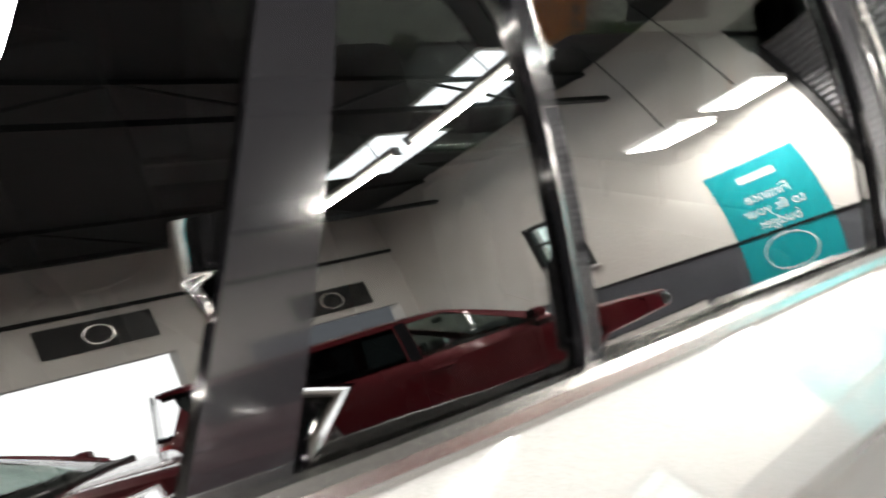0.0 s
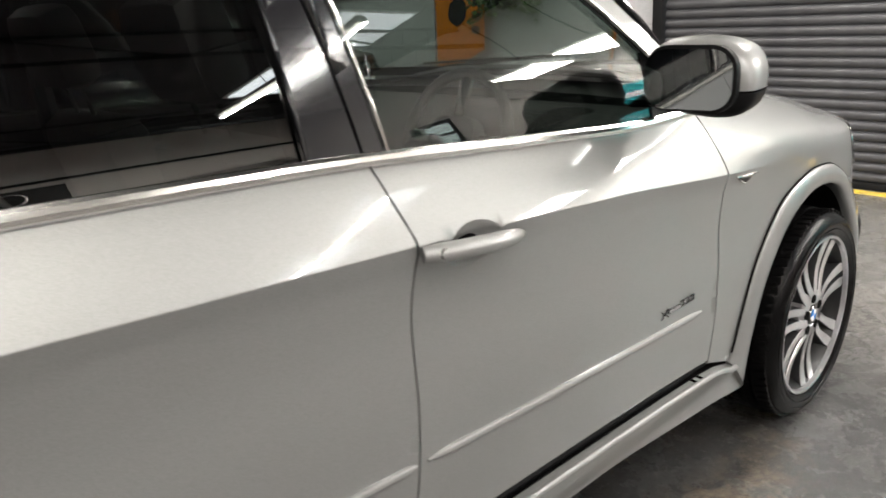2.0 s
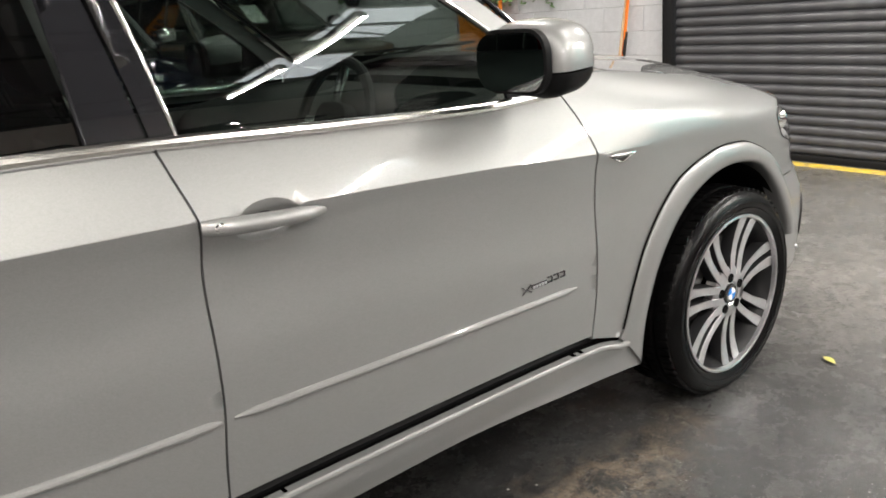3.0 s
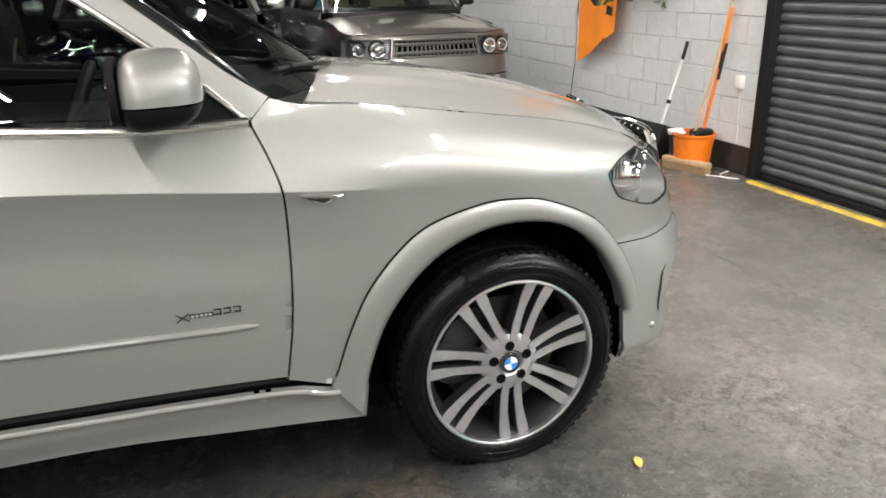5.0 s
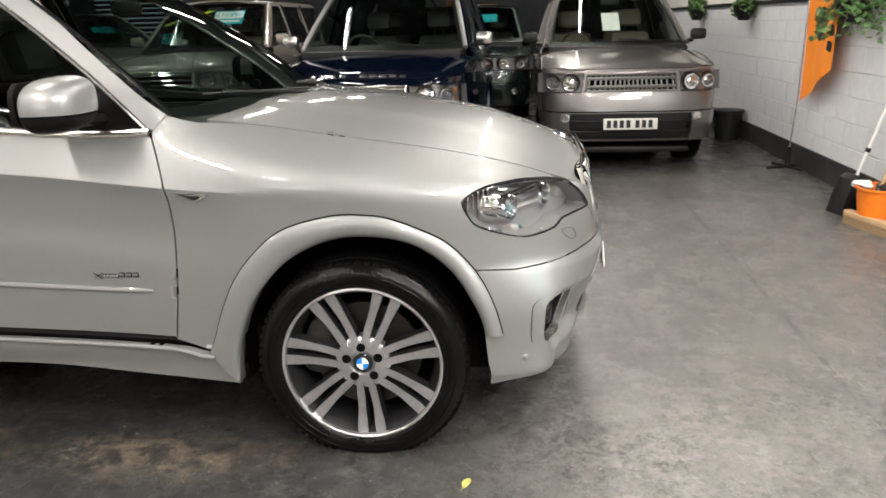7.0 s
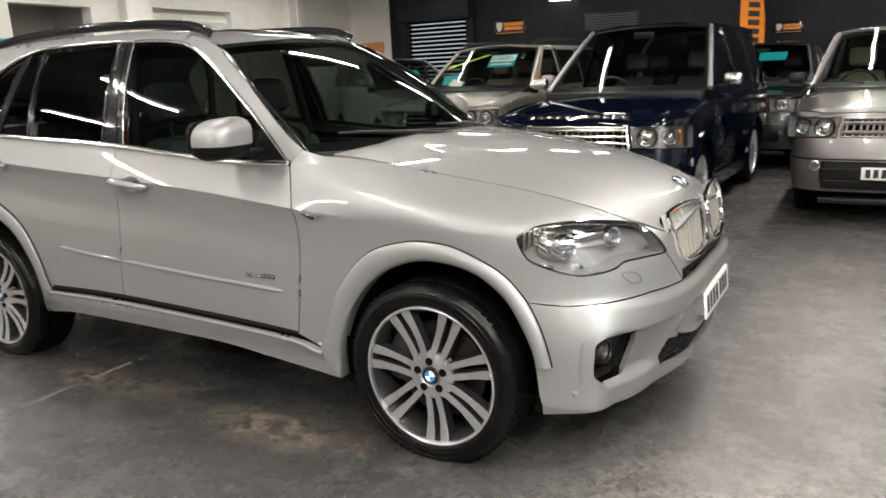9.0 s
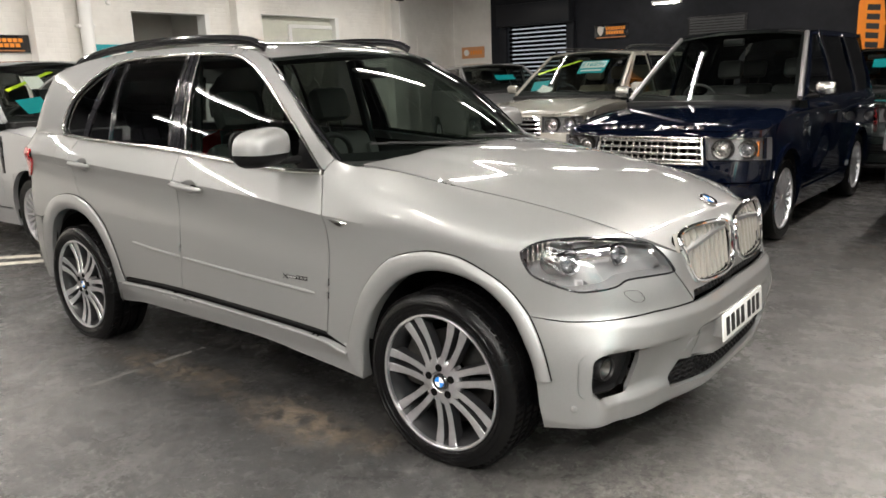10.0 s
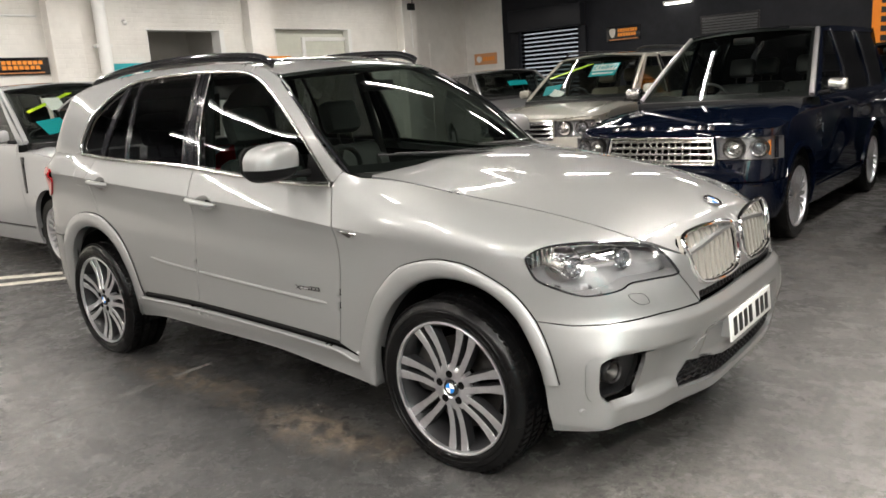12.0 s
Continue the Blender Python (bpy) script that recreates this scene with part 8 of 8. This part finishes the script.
def hanging_plant(y, z, n, wide, seed):
    """A wall basket with trailing ivy."""
    rnd = random.Random(seed)
    pl = thing("hanging_plant", pose(EAST - 0.12, y, z), "trailing green ivy in a dark wall basket", "plant", "wall plants")
    part("basket", lathe([(0.0, -0.16), (0.06, -0.155), (0.11, -0.06), (0.13, 0.0), (0.14, 0.0), (0.12, -0.07), (0.06, -0.17), (0.0, -0.17)], 20, turn), BLACK, pl)
    part("bracket", tube([(0.12, 0, 0.02), (0.05, 0, 0.02), (-0.12, 0, 0.0)], 0.006, 6), BLACK, pl)
    verts, faces = [], []
    stems = bmesh.new()
    for i in range(n):
        a, r = rnd.uniform(0, 2 * math.pi), wide * math.sqrt(rnd.random())
        base = Vector((min(0.10, 0.55 * r * math.cos(a)), r * math.sin(a), 0.10 - 1.1 * r * rnd.random() + 0.12 * rnd.random()))
        if i % 9 == 0:
            add_tube(stems, [(0, 0, 0), base * 0.6 + Vector((0, 0, 0.05)), base], 0.003, 4)
        size = rnd.uniform(0.018, 0.036)
        e = Euler((rnd.uniform(-1.2, 1.2), rnd.uniform(-1.2, 1.2), rnd.uniform(0, 6.3))).to_matrix()
        k = len(verts)
        shape = [(0, -1, 0), (0.75, -0.45, 0.12), (0.95, 0.15, 0.15), (0.35, 0.35, 0.05), (0, 1.15, -0.1), (-0.35, 0.35, 0.05), (-0.95, 0.15, 0.15), (-0.75, -0.45, 0.12), (0, 0, -0.08)]
        verts += [tuple(base + e @ (Vector(p) * size)) for p in shape]
        faces += [(k + j, k + (j + 1) % 8, k + 8) for j in range(8)]
    me = bpy.data.meshes.new("leaves")
    me.from_pydata(verts, [], faces)
    me.materials.append(LEAF)
    ob = new("leaves", me)
    ob.parent = pl
    tagged(ob, "ivy leaves", kind="stuff")
    part("stems", stems, surface("ivy_stem", (0.12, 0.10, 0.05), 0.7), pl)


hanging_plant(6.45, 1.60, 240, 0.24, 1)
hanging_plant(3.35, 1.58, 520, 0.46, 2)
hanging_plant(9.0, 1.60, 200, 0.24, 3)
structure("trim", box((EAST - 0.05, 1.74, 1.605), (EAST - 0.012, NORTH, 1.645), 0.006), BLACK, "thin dark rail along the block wall")
structure("baseboard", box((EAST - 0.022, 1.735, 0), (EAST - 0.001, NORTH, 0.225), 0.004), SKIRT, "black painted foot of the block wall")

# window, poster and extinguishers on the entrance wall
wn = thing("window_1", pose(EAST, (WIN[0] + WIN[1]) / 2, (WIN[2] + WIN[3]) / 2), "black-framed window with a bright sky behind it", "window")
tagged(wn, kind="structure")
w2, h2 = (WIN[1] - WIN[0]) / 2, (WIN[3] - WIN[2]) / 2
for a, b in (((-0.02, -w2, -h2), (0.10, -w2 + 0.06, h2)), ((-0.02, w2 - 0.06, -h2), (0.10, w2, h2)), ((-0.02, -w2 + 0.06, -h2), (0.10, w2 - 0.06, -h2 + 0.06)), ((-0.02, -w2 + 0.06, h2 - 0.06), (0.10, w2 - 0.06, h2)), ((0.0, -w2 + 0.06, 0.12), (0.08, w2 - 0.06, 0.17))):
    part("window_frame", box(a, b, 0.004), BLACK, wn)
part("pane", box((0.04, -w2 + 0.05, -h2 + 0.05), (0.046, w2 - 0.05, h2 - 0.05)), CLEAR, wn)
part("window_sill", box((-0.16, -w2 - 0.05, -h2 - 0.04), (0.0, w2 + 0.05, -h2), 0.006), WHITEP, wn)
structure("backdrop", box((EAST + 0.6, WIN[0] - 1, WIN[2] - 1), (EAST + 0.62, WIN[1] + 1, WIN[3] + 1)), glow("bright_sky", (0.92, 0.96, 1.0), 5.0), "bright overcast sky outside the window")
for k, (dy, hh, rr) in enumerate(((-0.28, 0.13, 0.03), (-0.14, 0.10, 0.035), (-0.02, 0.15, 0.025), (0.12, 0.11, 0.03), (0.26, 0.14, 0.03))):
    vs = thing("vase", pose(EAST - 0.09, (WIN[0] + WIN[1]) / 2 + dy, WIN[2]), "dark glass vase on the window sill", "vase", "vases on the sill")
    part("body", lathe([(0.0, 0.0), (rr * 0.7, 0.0), (rr, hh * 0.35), (rr * 0.8, hh * 0.6), (rr * 0.4, hh * 0.85), (rr * 0.55, hh), (rr * 0.4, hh - 0.005), (0.0, hh * 0.8)], 20, turn), GLOSSBLACK, vs)
ps = thing("poster", pose(EAST - 0.014, -3.42, 1.32, 0, 0, -90), "teal finance poster with white words and a line drawing", "poster")
ps.matrix_world = pose(EAST - 0.014, -3.42, 1.32, 0, 0, -90) @ Matrix.Diagonal((1.15, 1, 1.55, 1))
part("sheet", box((-0.40, 0.0, -0.56), (0.40, 0.004, 0.56)), TEAL, ps)
for i, (wd, z) in enumerate((("Finance", 0.26), ("to fit your", 0.14), ("budget", 0.02))):
    text_mesh("words", wd, 0.125, ENAMELW, ps, Matrix.Translation((0, -0.004, z)))
part("bar", box((-0.16, -0.004, 0.40), (0.16, 0.0, 0.46)), ENAMELW, ps, smooth=False)
pig = smooth_line([(-0.20, -0.22), (-0.12, -0.13), (0.02, -0.10), (0.16, -0.14), (0.22, -0.24), (0.17, -0.36), (0.06, -0.40), (-0.10, -0.39), (-0.19, -0.32)], 4, True)
part("drawing", tube([(x, -0.005, z) for x, z in pig] + [(pig[0][0], -0.005, pig[0][1])], 0.006, 5, False), ENAMELW, ps, "white outline drawing")
part("bar", box((-0.22, -0.004, -0.50), (0.22, 0.0, -0.46)), ENAMELW, ps, smooth=False)
for k in range(2):
    ex = thing("fire_extinguisher", pose(EAST - 0.13, -3.95 - 0.28 * k, 0), "red fire extinguisher standing by the grey dado", "extinguisher", "extinguishers")
    part("cylinder", lathe([(0.0, 0.0), (0.075, 0.0), (0.08, 0.01), (0.08, 0.40), (0.06, 0.46), (0.025, 0.49), (0.02, 0.52), (0.0, 0.52)], 28, turn), REDP, ex)
    part("valve", box((-0.03, -0.02, 0.51), (0.05, 0.02, 0.56), 0.008), BLACK, ex)
    part("lever", tube([(-0.02, 0, 0.56), (0.08, 0, 0.60)], 0.008, 6), BLACK, ex)
    part("hose", tube(smooth_line([(0.02, 0.02, 0.53), (0.07, 0.07, 0.48), (0.06, 0.085, 0.30), (0.03, 0.085, 0.15)], 5), 0.01, 8), BLACK, ex)
for x, z, w in ((5.1, 2.62, 0.55), (2.35, 3.0, 0.6)):
    bs = thing("banner", pose(x, SOUTH + 0.03, z, 0, 0, 180), "black banner with a pale round emblem on the white wall", "banner")
    part("sheet", box((-w, 0, -0.24), (w, 0.01, 0.24)), PLATEB, bs)
    part("emblem", lathe([(0.14, -0.004), (0.155, -0.006), (0.17, -0.004)], 40), SATIN, bs)
# patchy pale strips on the floor
for p, q in (((-3.35, -0.40), (-2.87, 0.06)), ((-3.0, -0.52), (-2.62, -0.05))):
    v = Vector((q[0] - p[0], q[1] - p[1], 0))
    ln = structure("floor_strip", box((-0.9, -0.065, 0.0), (v.length, 0.065, 0.002), 0, Matrix.Translation((*p, 0.0)) @ Matrix.Rotation(math.atan2(v.y, v.x), 4, "Z")), surface("patchy_pale_strip", (0.68, 0.65, 0.56), 0.6, var=0.3, scale=25, second=(0.25, 0.24, 0.22), amount=0.6, big=7), "patchy pale strip on the floor")
# roof lights
for x, y in ((4.9, -4.2), (4.9, -6.0)):
    rl = thing("roof_light", pose(x, y, HIGH - 0.02), "pale translucent roof light in the dark ceiling", "roof light", "roof lights")
    part("sheet", box((-0.45, -0.6, -0.02), (0.45, 0.6, 0.0)), glow("daylight_sheet", (0.9, 0.97, 1.0), 6.0), rl)
    part("kerb", box((-0.5, -0.65, 0.001), (0.5, 0.65, 0.02)), WHITEP, rl)

# ---- blocks of the east wall ----
def block_wall():
    """Painted blocks, 440 x 210, in half bond and slightly uneven; the stretch that is passed nearest as single pieces."""
    rnd = random.Random(5)
    bm = bmesh.new()
    add_box(bm, (-0.007, 0.0, 0.0), (0.0, 0.433, 0.203), 0.0)
    bmesh.ops.bevel(bm, geom=[e for e in bm.edges if all(v.co.x < -0.006 for v in e.verts)], offset=0.003, segments=1, affect="EDGES")
    me = bpy.data.meshes.new("block")
    bm.to_mesh(me)
    bm.free()
    me.materials.append(WALLG)
    half = bmesh.new()
    add_box(half, (-0.007, 0.0, 0.0), (0.0, 0.213, 0.203), 0.0)
    mh = bpy.data.meshes.new("block")
    half.to_mesh(mh)
    half.free()
    mh.materials.append(WALLG)
    mu = me.copy()
    mu.materials[0] = WALLW
    verts, faces = [], []
    base = [tuple(v.co) for v in me.vertices]
    polys = [tuple(p.vertices) for p in me.polygons]
    for row in range(20):
        z = -0.04 + 0.21 * row
        if z + 0.2 > HIGH:
            break
        y = 1.74 + (0.22 if row % 2 else 0.0)
        if row % 2:
            q = new("block", mh)
            q.parent, q.location = WALL_EAST, (EAST, 1.735, z)
        while y + 0.44 < NORTH:
            at = (EAST + rnd.uniform(-0.0015, 0.001), y, z)
            if y < 8.3 and z < 2.6:
                q = new("block", me if z < 1.6 else mu)
                q.parent, q.location = WALL_EAST, at
            else:
                k = len(verts)
                verts.extend((a + at[0], b + at[1], c + at[2]) for a, b, c in base)
                faces.extend(tuple(i + k for i in p) for p in polys)
            y += 0.44
    rest = bpy.data.meshes.new("far_blocks")
    rest.from_pydata(verts, [], faces)
    rest.materials.append(WALLG)
    rest.materials.append(WALLW)
    for p in rest.polygons:
        p.material_index = 1 if p.center.z > 1.62 else 0
    ob = new("far_blocks", rest)
    ob.parent = WALL_EAST
    tagged(ob, "further painted blocks", kind="stuff")


block_wall()
